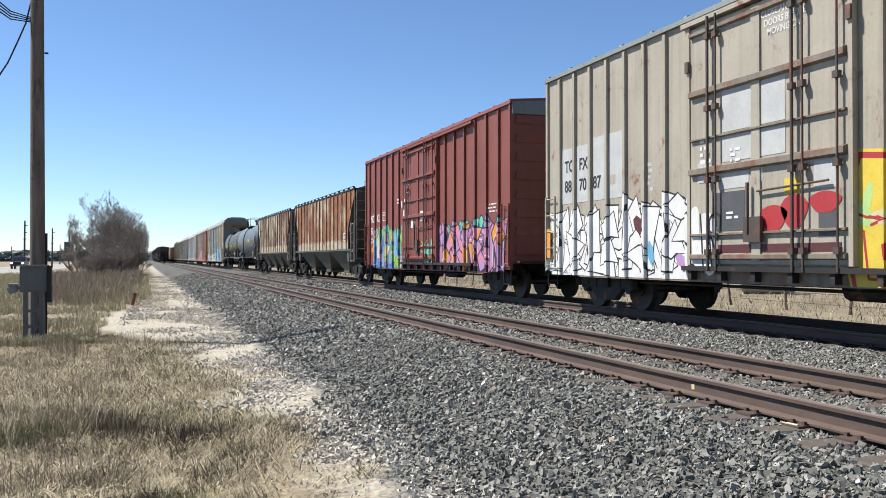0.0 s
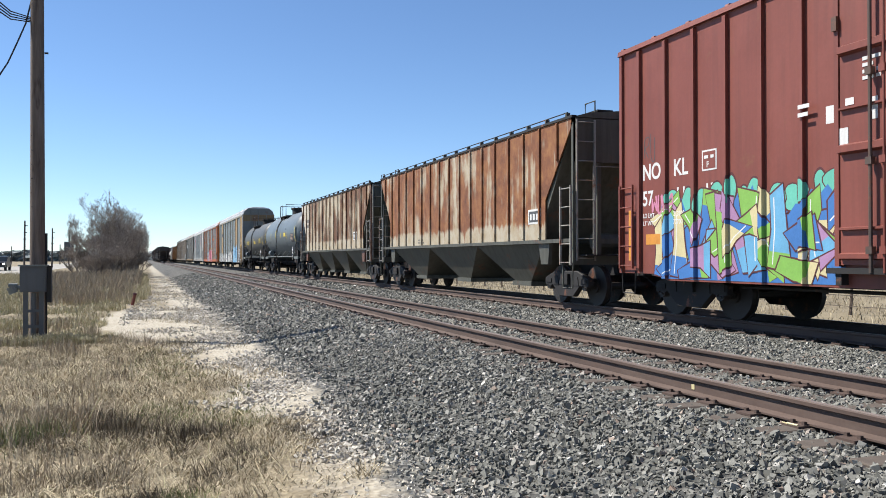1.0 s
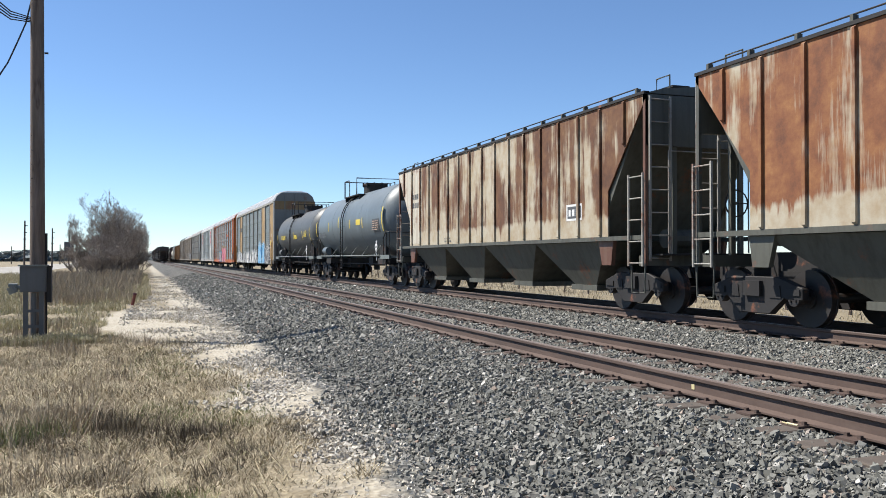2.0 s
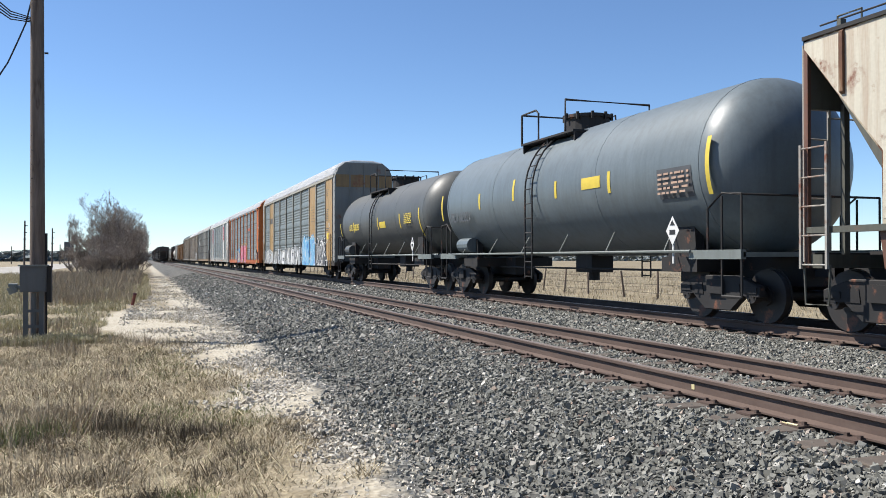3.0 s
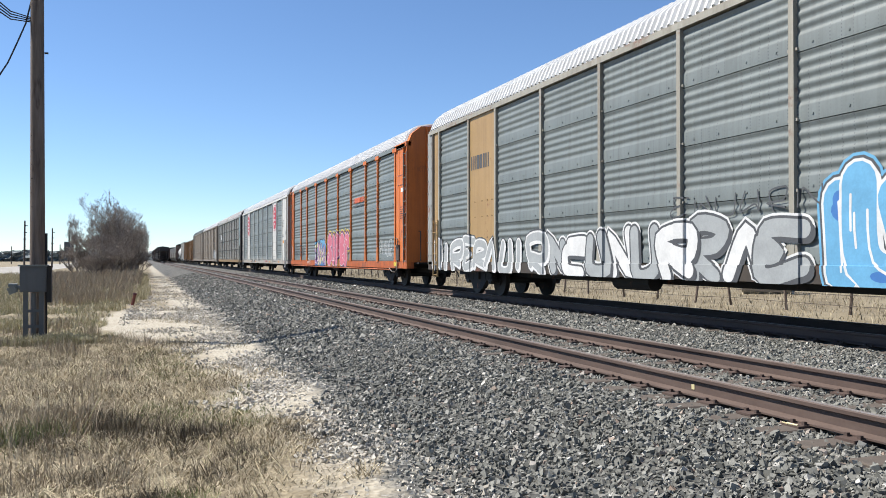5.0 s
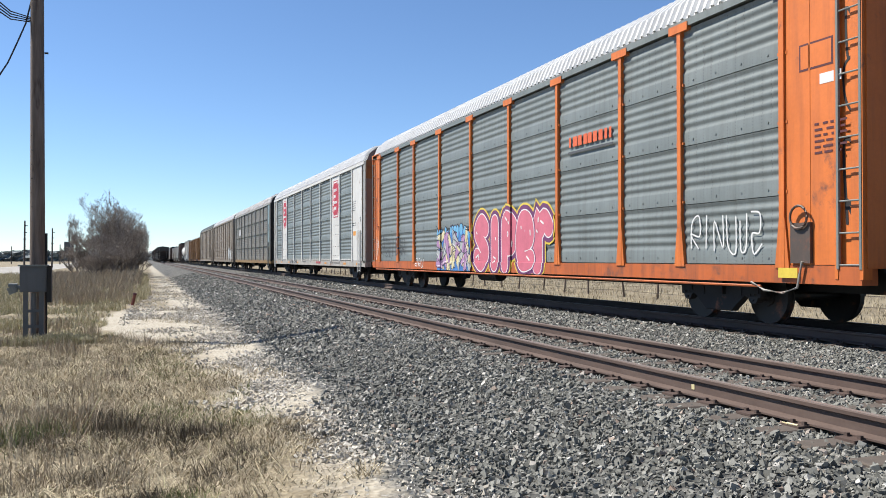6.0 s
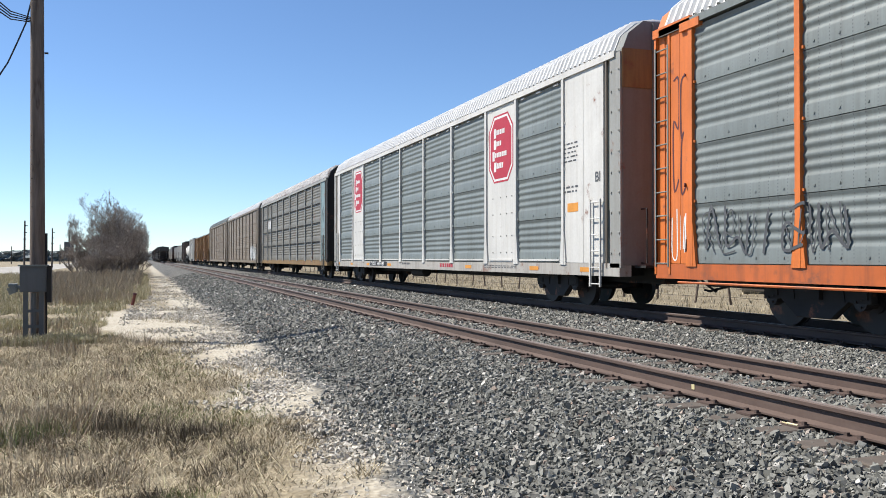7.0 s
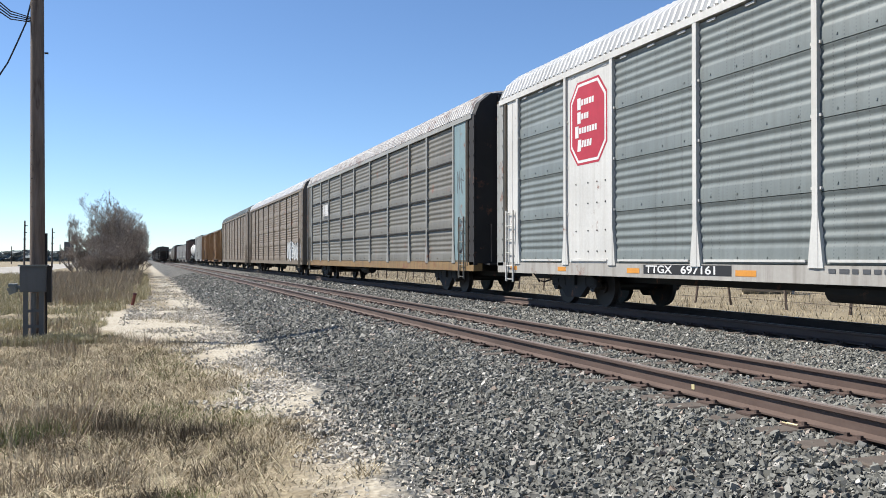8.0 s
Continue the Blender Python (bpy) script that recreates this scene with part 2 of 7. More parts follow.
def make_ground():
    m = mat("verge", (0.3, 0.25, 0.15), 0.95)
    n = Nodes(m)
    sep = n.t.nodes.new("ShaderNodeSeparateXYZ")
    n.link(n.co, sep.inputs[0])
    x = sep.outputs["X"]

    def add(a, b, op="ADD"):
        k = n.t.nodes.new("ShaderNodeMath")
        k.operation = op
        for s, v in zip(k.inputs, (a, b)):
            if isinstance(v, (int, float)):
                s.default_value = v
            else:
                n.link(v, s)
        return k.outputs[0]

    wob = add(add(n.noise(0.45, 5, 0.65), -0.5), 1.8, "MULTIPLY")
    fine = add(add(n.noise(7, 3, 0.6), -0.5), 0.5, "MULTIPLY")
    xs = add(x, add(wob, fine))
    near = n.t.nodes.new("ShaderNodeMapRange")
    n.link(sep.outputs["Y"], near.inputs["Value"])
    for key, v0 in (("From Min", 4.0), ("From Max", 10.0), ("To Min", 0.5), ("To Max", 0.0)):
        near.inputs[key].default_value = v0
    xs = add(xs, add(near.outputs[0], -1.1, "MULTIPLY"))
    xb = add(add(x, add(add(wob, 0.25, "MULTIPLY"), fine)), near.outputs[0])
    dry = n.ramp(n.noise(1.1, 6, 0.7), [(0.3, (0.120, 0.096, 0.060)), (0.5, (0.203, 0.167, 0.105)), (0.7, (0.263, 0.227, 0.150))])
    green = n.step(n.noise(0.33, 4, 0.6), 0.56, 0.66)
    dry = n.mix(n.mix(1.0, green, (0.359, 0.359, 0.359), "MULTIPLY"), dry, (0.084, 0.096, 0.030))
    dry = n.mix(0.5, dry, n.noise(30, 3), "OVERLAY")
    v = n.t.nodes.new("ShaderNodeTexVoronoi")
    v.inputs["Scale"].default_value = 20
    n.link(n.mapping((1, 1, 1)), v.inputs["Vector"])
    bw = n.t.nodes.new("ShaderNodeRGBToBW")
    n.link(v.outputs["Color"], bw.inputs[0])
    lime = n.mix(bw.outputs[0], (0.272, 0.242, 0.184), (0.422, 0.387, 0.313))
    lime = n.mix(n.step(n.noise(1.6, 6, 0.75), 0.52, 0.72), lime, (0.231, 0.197, 0.136))
    v2 = n.t.nodes.new("ShaderNodeTexVoronoi")
    v2.inputs["Scale"].default_value = 15
    n.link(n.mapping((1, 1, 1)), v2.inputs["Vector"])
    bw2 = n.t.nodes.new("ShaderNodeRGBToBW")
    n.link(v2.outputs["Color"], bw2.inputs[0])
    stone = n.ramp(bw2.outputs[0], [(0.2, (0.056, 0.054, 0.048)), (0.5, (0.105, 0.104, 0.094)), (0.85, (0.187, 0.181, 0.163))])
    # near-black gaps: crevice shade of the bed put into the stone colour
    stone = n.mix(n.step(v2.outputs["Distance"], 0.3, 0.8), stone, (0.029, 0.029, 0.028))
    stone = n.mix(0.25, stone, n.noise(0.5, 4), "OVERLAY")
    lim = n.t.nodes.new("ShaderNodeMapRange")
    n.link(xs, lim.inputs["Value"])
    lim.inputs["From Min"].default_value, lim.inputs["From Max"].default_value = 0.75, 1.2
    c = n.mix(lim.outputs[0], dry, lime)
    ex, ey = add(add(x, -0.3), 0.7, "MULTIPLY"), add(add(sep.outputs["Y"], -25.0), 0.16, "MULTIPLY")
    oval = add(add(add(ex, ex, "MULTIPLY"), add(ey, ey, "MULTIPLY")), add(wob, 0.5, "MULTIPLY"))
    bare = n.t.nodes.new("ShaderNodeMapRange")
    n.link(oval, bare.inputs["Value"])
    bare.inputs["From Min"].default_value, bare.inputs["From Max"].default_value = 1.1, 0.85
    c = n.mix(bare.outputs[0], c, lime)
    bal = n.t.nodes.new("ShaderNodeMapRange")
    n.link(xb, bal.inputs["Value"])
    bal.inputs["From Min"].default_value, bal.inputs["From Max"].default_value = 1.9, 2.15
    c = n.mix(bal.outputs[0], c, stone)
    off = n.t.nodes.new("ShaderNodeMapRange")
    n.link(xb, off.inputs["Value"])
    off.inputs["From Min"].default_value, off.inputs["From Max"].default_value = 13.9, 14.3
    field = n.ramp(n.noise(0.25, 6, 0.7), [(0.3, (0.093, 0.072, 0.043)), (0.5, (0.174, 0.142, 0.087)), (0.75, (0.242, 0.208, 0.138))])
    c = n.mix(off.outputs[0], c, field)
    n.color(c)
    n.bump(n.mix(0.5, v2.outputs["Distance"], n.noise(12, 4)), 0.8, 0.05)
    return m


def swell(x, y):
    """Small humps and hollows of the ground."""
    if not (-10 < x < 20 and 0 <= y < 100):
        return 0.0
    if x < 1.3:
        return 0.09 * noise.noise(Vector((x * 0.8, y * 0.8, 1.7))) + 0.035 * noise.noise(Vector((x * 2.7, y * 2.7, 4.1)))
    return 0.05 * noise.noise(Vector((x * 0.8, y * 0.8, 1.7))) * (1.0 if x < 2.2 or x > 13 else 0.35)


def build_ground():
    xs = sorted(set([p[0] for p in PROFILE] + [i * 0.35 for i in range(-30, 45)]))
    ys = [-600, -100, -20, -5] + [i * 0.5 for i in range(0, 60)] + [30 + i * 2 for i in range(0, 40)] + [110 + i * 15 for i in range(0, 20)] + [450, 700, 1200, 2000, 3500]
    verts, faces = [], []
    for y in ys:
        for x in xs:
            z = ground_z(x)
            z += swell(x, y)
            verts.append((x, y, z))
    w = len(xs)
    for j in range(len(ys) - 1):
        for i in range(w - 1):
            faces.append((j * w + i, j * w + i + 1, (j + 1) * w + i + 1, (j + 1) * w + i))
    me = bpy.data.meshes.new("ground")
    me.from_pydata(verts, [], faces)
    me.materials.append(make_ground())
    me.shade_smooth()
    tagged(new("ground", me), "dry grass verge, white gravel strip and grey ballast bed", "ground", kind="structure")


build_ground()

# ---- track ----
RAIL = [(-0.07, 0), (0.07, 0), (0.07, 0.014), (0.012, 0.035), (0.009, 0.125), (0.036, 0.137), (0.037, 0.165), (0.028, 0.172),
        (-0.028, 0.172), (-0.037, 0.165), (-0.036, 0.137), (-0.009, 0.125), (-0.012, 0.035), (-0.07, 0.014)]


def build_track(name, cx, label, shiny):
    track = thing(name, label, "railway track", kind="structure")
    for s in (-1, 1):
        bm = B()
        prism(bm, [(cx + s * 0.7525 + x, RT - 0.172 + z) for x, z in RAIL], -260, 900)
        part("rail", bm, M["rail"], track)
        bm = B()
        box(bm, cx + s * 0.7525 - 0.026, cx + s * 0.7525 + 0.026, -260, 900, RT, RT + 0.002)
        part("rail_head", bm, M["railtop"], track, "worn dull rail head")
    # ties, plates and spikes of the stretch before the camera
    rng = random.Random(cx)
    bm = B()
    box(bm, -1.28, 1.28, -0.11, 0.11, -0.16, 0)
    bmesh.ops.bevel(bm, geom=bm.edges[:], offset=0.012, segments=1, affect="EDGES")
    tie = mesh_of("tie", bm, M["tie"])
    bm = B()
    box(bm, -0.18, 0.18, -0.09, 0.09, 0, 0.018)
    for sx in (-1, 1):
        for sy in (-0.06, 0.06):
            box(bm, sx * 0.095 - 0.014, sx * 0.095 + 0.014, sy - 0.014, sy + 0.014, 0.018, 0.045)
    plate = mesh_of("tie_plate", bm, M["rail"])
    for i in range(110):
        y = 2.0 + i * 0.53
        ob = new("tie", tie)
        ob.parent = track
        ob.matrix_basis = pose(cx + rng.uniform(-0.04, 0.04), y, RT - 0.192 + rng.uniform(-0.006, 0.004), 0, rng.uniform(-0.4, 0.4), rng.uniform(-1.5, 1.5))
        if i < 60:
            for s in (-1, 1):
                pl = new("tie_plate", plate)
                pl.parent = track
                pl.matrix_basis = pose(cx + s * 0.7525, y, RT - 0.189)
    return track


build_track("track_near", NEAR, "rusty near rails on weathered wooden ties in ballast", False)
build_track("track_far", FAR, "far rails on wooden ties under the freight train", True)

# ---- freight cars: local y runs along the car, the near side is -x, z = 0 is the rail top ----
CARS = []
SURFACE = {}   # ribs that stand proud of a car's side: places, half width, rise, and the sill below
WHEELS = []
WR = 0.457


def wheelset_mesh():
    bm = B()
    for s in (-1, 1):
        disc(bm, (s * 0.755, 0, 0), (1, 0, 0), WR, 0.10, 28)
        disc(bm, (s * 0.695, 0, 0), (1, 0, 0), WR + 0.026, 0.025, 28)
        disc(bm, (s * 0.815, 0, 0), (1, 0, 0), 0.16, 0.06, 16)
        disc(bm, (s * 1.06, 0, 0), (1, 0, 0), 0.12, 0.13, 16)
        for k in range(3):
            a = k * 2.094
            disc(bm, (s * 1.135, 0.065 * math.cos(a), 0.065 * math.sin(a)), (1, 0, 0), 0.018, 0.03, 6)
    disc(bm, (0, 0, 0), (1, 0, 0), 0.085, 2.1, 12)
    return mesh_of("wheelset", bm, M["wheel"])


def side_frame_mesh():
    bm = B()
    a = 0.889
    outline = [(-a - 0.19, -0.02), (-a - 0.19, 0.17), (-0.55, 0.34), (0.55, 0.34), (a + 0.19, 0.17), (a + 0.19, -0.02), (a - 0.16, -0.02),
               (a - 0.2, 0.03), (0.42, -0.2), (0.36, -0.27), (-0.36, -0.27), (-0.42, -0.2), (-a + 0.2, 0.03), (-a + 0.16, -0.02)]
    slab(bm, outline, -0.07, 0.07)
    bmesh.ops.bevel(bm, geom=bm.edges[:], offset=0.015, segments=1, affect="EDGES")
    for y in (-0.5, 0.5):
        slab(bm, [(y - 0.13, 0.0), (y + 0.13, 0.0), (y + 0.1, 0.2), (y - 0.1, 0.2)], -0.085, 0.085)
    for s in (-a, a):
        box(bm, -0.09, 0.09, s - 0.15, s + 0.15, 0.05, 0.15)
    return mesh_of("side_frame", bm, M["steel_dark"])


def spring_mesh():
    bm = B()
    for y in (-0.17, 0.0, 0.17):
        pts = [(0.0 + 0.055 * math.cos(k * 1.05), y + 0.055 * math.sin(k * 1.05), -0.2 + 0.24 * k / 26) for k in range(27)]
        tube(bm, pts, 0.014, 5)
    return mesh_of("spring", bm, M["wheel"])


WHEELSET, SIDE_FRAME, SPRING = wheelset_mesh(), side_frame_mesh(), spring_mesh()
bm = B()
box(bm, -1.2, 1.2, -0.2, 0.2, 0.02, 0.27)
box(bm, -0.35, 0.35, -0.3, 0.3, 0.25, 0.42)
BOLSTER = mesh_of("bolster", bm, M["steel_dark"])


def child(name, me, parent, m, label=""):
    ob = new(name, me)
    ob.parent, ob.matrix_basis = parent, m
    if label:
        ob["label"] = label
    return ob


def add_truck(car, y, spin):
    truck = child("truck", BOLSTER, car, pose(0, y, WR), "grimy cast steel truck")
    for s in (-1, 1):
        child("side_frame", SIDE_FRAME, truck, pose(s * 1.06, 0, 0))
        child("spring", SPRING, truck, pose(s * 1.06, 0, 0.0))
        w = child("wheelset", WHEELSET, truck, pose(0, s * 0.889, 0))
        if spin:
            WHEELS.append((w, s * 0.889))
    return truck


def add_couplers(car, half, reach=0.55):
    for s in (-1, 1):
        bm = B()
        box(bm, -0.08, 0.08, s * (half - 0.4), s * (half + reach - 0.25), 0.78, 0.95)
        slab(bm, [(s * (half + reach - 0.3), 0.7), (s * (half + reach - 0.3), 1.02), (s * (half + reach), 0.98), (s * (half + reach), 0.72)], -0.15, 0.15)
        tube(bm, [(0.35, s * (half - 0.1), 0.75), (0.4, s * (half + 0.2), 0.55), (0.25, s * (half + reach), 0.42), (0.2, s * (half + reach + .1), 0.45)], 0.025)
        part("coupler", bm, M["steel_dark"], car)


def ladder(car, x, y, z0, z1, material, width=0.42, n=None, along=True):
    """Grab-iron ladder on the side (along=True, runs in y) or on the end."""
    bm = B()
    n = n or max(2, int((z1 - z0) / 0.42))
    w = width / 2
    for s in (-w, w):
        a = (x, y + s) if along else (x + s, y)
        box(bm, a[0] - 0.02, a[0] + 0.02, a[1] - 0.02, a[1] + 0.02, z0 - 0.06, z1 + 0.06)
    for k in range(n):
        z = z0 + (z1 - z0) * k / (n - 1)
        p = [(x, y - w, z), (x, y + w, z)] if along else [(x - w, y, z), (x + w, y, z)]
        tube(bm, p, 0.013)
    return part("ladder", bm, material, car)


def start_car(name, label, category, y0, y1, spin=True, track=FAR, moves=True):
    """An empty for a car whose body runs from y0 to y1 at the start."""
    car = thing(name, label, category, "cars of the freight train")
    car.matrix_basis = pose(track, (y0 + y1) / 2, RT)
    if moves:
        CARS.append((car, (y0 + y1) / 2))
    return car


def side_text(car, body, y, z, size, material, x, name="lettering", squeeze=1.0):
    """Words on the near side; y is the end they start from."""
    cu = bpy.data.curves.new(name, "FONT")
    cu.body, cu.size, cu.offset = body, size, 0.006 * size / 0.3
    tmp = bpy.data.objects.new(name, cu)
    me = bpy.data.meshes.new_from_object(tmp)
    bpy.data.objects.remove(tmp)
    m = Matrix(((0, 0, -1, x), (-squeeze, 0, 0, y), (0, 1, 0, z), (0, 0, 0, 1)))
    me.transform(m)
    me.materials.clear()
    me.materials.append(material)
    ob = new(name, me)
    ob.parent = car
    return ob


def boxcar(name, label, y0, y1, top, m, doors, ribs, roof, spin=True, track=FAR, moves=True, truck_in=2.15):
    """doors: (from far end, width); ribs: spacing."""
    car = start_car(name, label, "boxcar", y0, y1, spin, track, moves)
    h = (y1 - y0) / 2
    W = 1.46
    bm = B()
    box(bm, -W, W, -h, h, 0.95, top)
    part("body", bm, m, car)
    bm = B()
    prism(bm, [(-W - 0.07, top - 0.05), (W + 0.07, top - 0.05), (W + 0.05, top + 0.05), (0, top + 0.17), (-W - 0.05, top + 0.05)], -h - 0.04, h + 0.04)
    k = int(2 * h / 1.1)
    ribs_at = []
    for i in range(k + 1):
        y = -h + 0.1 + (2 * h - 0.2) * i / k
        ribs_at.append(y)
    sheet = part("roof", bm, roof, car, "ribbed sheet roof")
    for y in ribs_at:
        bm = B()
        prism(bm, [(-W - 0.05, top + 0.04), (W + 0.05, top + 0.04), (W + 0.03, top + 0.085), (0, top + 0.21), (-W - 0.03, top + 0.085)], y - 0.05, y + 0.05)
        part("roof_rib", bm, roof, sheet)
    d0, dw = doors
    SURFACE[car.name] = ([h - 0.7 - k * ribs for k in range(30) if not (d0 - 0.12 < 0.7 + k * ribs < d0 + dw + 0.12) and 0.7 + k * ribs < 2 * h - 0.4] + [h - 0.045, -h + 0.045], 0.05, 0.066, None, 0)
    for s in (-1, 1):
        for y in (h - 0.045, -h + 0.045):
            bm = B()
            prism(bm, [(s * W, 0.8), (s * (W + 0.05), 0.8), (s * (W + 0.05), top - 0.06), (s * W, top - 0.06)], y - 0.045, y + 0.045)
            part("corner_post", bm, m, car)
        y = h - 0.7
        while y > -h + 0.4:
            off = h - y
            if not (d0 - 0.12 < off < d0 + dw + 0.12):
                bm = B()
                prism(bm, [(s * W, 0.82), (s * (W + 0.065), 0.9), (s * (W + 0.065), top - 0.1), (s * W, top - 0.06)], max(-h, y - 0.045), min(h, y + 0.045))
                part("side_post", bm, m, car)
            y -= ribs
    for s in (-1, 1):
        bm = B()
        slab(bm, [(-h, 0.948), (-h, 0.8), (-h + 1.3, 0.8), (-h + 1.6, 0.68), (h - 1.6, 0.68), (h - 1.3, 0.8), (h, 0.8), (h, 0.948)], s * (W - 0.04), s * (W - 0.001))
        part("side_sill", bm, M["rustbar"] if m is M["beige"] else m, car)
    # plug door with rails, locking bars and panels
    for s in (-1, 1):
        ya, yb = h - d0 - dw, h - d0
        bm = B()
        box(bm, s * (W + 0.02), s * (W + 0.09), ya, yb, 1.0, top - 0.25)
        door = part("door", bm, m, car, "closed plug door")
        for z, d in ((1.12, 0.05), (1.5, 0.025), (2.6, 0.075), (3.16, 0.022), (3.97, 0.075), (top - 0.36, 0.05)):
            bm = B()
            prism(bm, [(s * (W + 0.09), z - d), (s * (W + 0.13 + 0.5 * d), z - 0.6 * d), (s * (W + 0.13 + 0.5 * d), z + 0.6 * d), (s * (W + 0.09), z + d)], ya + 0.02, yb - 0.02)
            part("door_rail", bm, M["rustbar"] if m is M["beige"] else m, door)
        bm = B()
        yy = yb - 0.48 * dw
        box(bm, s * (W + 0.085), s * (W + 0.12), yy - 0.1, yy + 0.1, 1.05, top - 0.3)
        part("door_post", bm, m, door)
        for f in (0.16, 0.22, 0.72, 0.78, 0.965):
            bm = B()
            yy = yb - f * dw
            tube(bm, [(s * (W + 0.17), yy, 0.9), (s * (W + 0.17), yy, top - 0.15)], 0.026 if f in (0.16, 0.72) else 0.018, 8)
            for z in np.linspace(1.2, top - 0.5, 4):
                box(bm, s * (W + 0.13), s * (W + 0.21), yy - 0.05, yy + 0.05, z - 0.05, z + 0.05)
            part("locking_bar", bm, M["darkbar"] if m is M["beige"] or f in (0.16, 0.72) else m, door)
        bm = B()
        tube(bm, [(s * (W + 0.15), ya + 0.3, 2.2), (s * (W + 0.15), ya + 0.5 * dw, 2.15)], 0.018, 6)
        tube(bm, [(s * (W + 0.19), ya + 0.55 * dw, 1.5), (s * (W + 0.19), ya + 0.55 * dw, 2.3)], 0.03, 6)
        part("handle", bm, M["darkbar"], door)
        bm = B()
        box(bm, s * (W + 0.12), s * (W + 0.19), ya + 0.47 * dw, ya + 0.58 * dw, 1.35, 1.75)
        part("gear_box", bm, M["darkbar"], door, "rusty door gear box")
        for yy in (yb + 0.05, ya - 0.05):
            bm = B()
            box(bm, s * (W + 0.01), s * (W + 0.11), yy - 0.04, yy + 0.04, 0.98, top - 0.2)
            part("door_jamb", bm, m, car)
            bm = B()
            box(bm, s * (W + 0.11), s * (W + 0.15), yy - 0.045, yy + 0.045, top - 1.0, top - 0.8)
            part("hinge", bm, M["darkbar"], car)
        for z in (0.93, top - 0.14):
            bm = B()
            box(bm, s * (W + 0.0), s * (W + 0.16), ya - dw * 0.9, yb + 0.2, z - 0.05, z + 0.03)
            if z < 1:
                for k in range(9):
                    yy = ya - dw * 0.85 + k * dw * 1.85 / 8
                    box(bm, s * (W - 0.1), s * (W + 0.13), yy - 0.05, yy + 0.05, 0.72, 0.9)
            part("door_track", bm, M["steel_dark"] if z < 1 else m, car)
    for s in (-1, 1):
        for e in (-1, 1):
            ladder(car, s * (W + 0.07), e * (h - 0.28), 0.95, 2.5, m, 0.46, 5)
            bm = B()
            yy = e * (h - 0.28)
            tube(bm, [(s * W, yy - 0.25, 0.85), (s * W, yy - 0.22, 0.4), (s * W, yy + 0.22, 0.4), (s * W, yy + 0.25, 0.85)], 0.018)
            part("step", bm, M["steel_dark"], car)
    for e in (-1, 1):
        ladder(car, -e * 1.1, e * (h + 0.06), 1.0, 2.6, m, 0.46, 5, False)
        for z in np.arange(1.2, top - 0.5, 0.5):
            bm = B()
            prism(bm, [(-W + 0.1, z), (W - 0.1, z), (W - 0.14, z + 0.22), (-W + 0.14, z + 0.22)], *sorted((e * h, e * (h + 0.035))))
            part("end_rib", bm, m, car)
        bm = B()
        box(bm, -W + 0.1, W - 0.1, *sorted((e * (h + 0.0), e * (h + 0.3))), 0.98, 1.03)
        part("end_platform", bm, M["steel_dark"], car)
        bm = B()
        prism(bm, [(-W, top - 0.32), (W, top - 0.32), (W, top), (0, top + 0.12), (-W, top)], *sorted((e * h, e * (h + 0.06))))
        part("end_fascia", bm, M["galv"] if roof is M["red"] else roof, car, "pale sheet fascia under the roof")
    bm = B()
    box(bm, -0.35, 0.35, -h + 0.2, h - 0.2, 0.62, 0.96)
    for y in np.arange(-h + 0.8, h - 0.5, 1.3):
        box(bm, -W + 0.05, W - 0.05, y - 0.06, y + 0.06, 0.75, 0.95)
    tube(bm, [(-0.7, -2.0, 0.65), (-0.7, -0.8, 0.65)], 0.2, 12)
    tube(bm, [(-0.9, -h + 3, 0.6), (-0.9, h - 3, 0.6)], 0.03)
    part("underframe", bm, M["steel_dark"], car)
    add_couplers(car, h, 0.9)
    for e in (-1, 1):
        add_truck(car, e * (h - truck_in), spin)
    return car


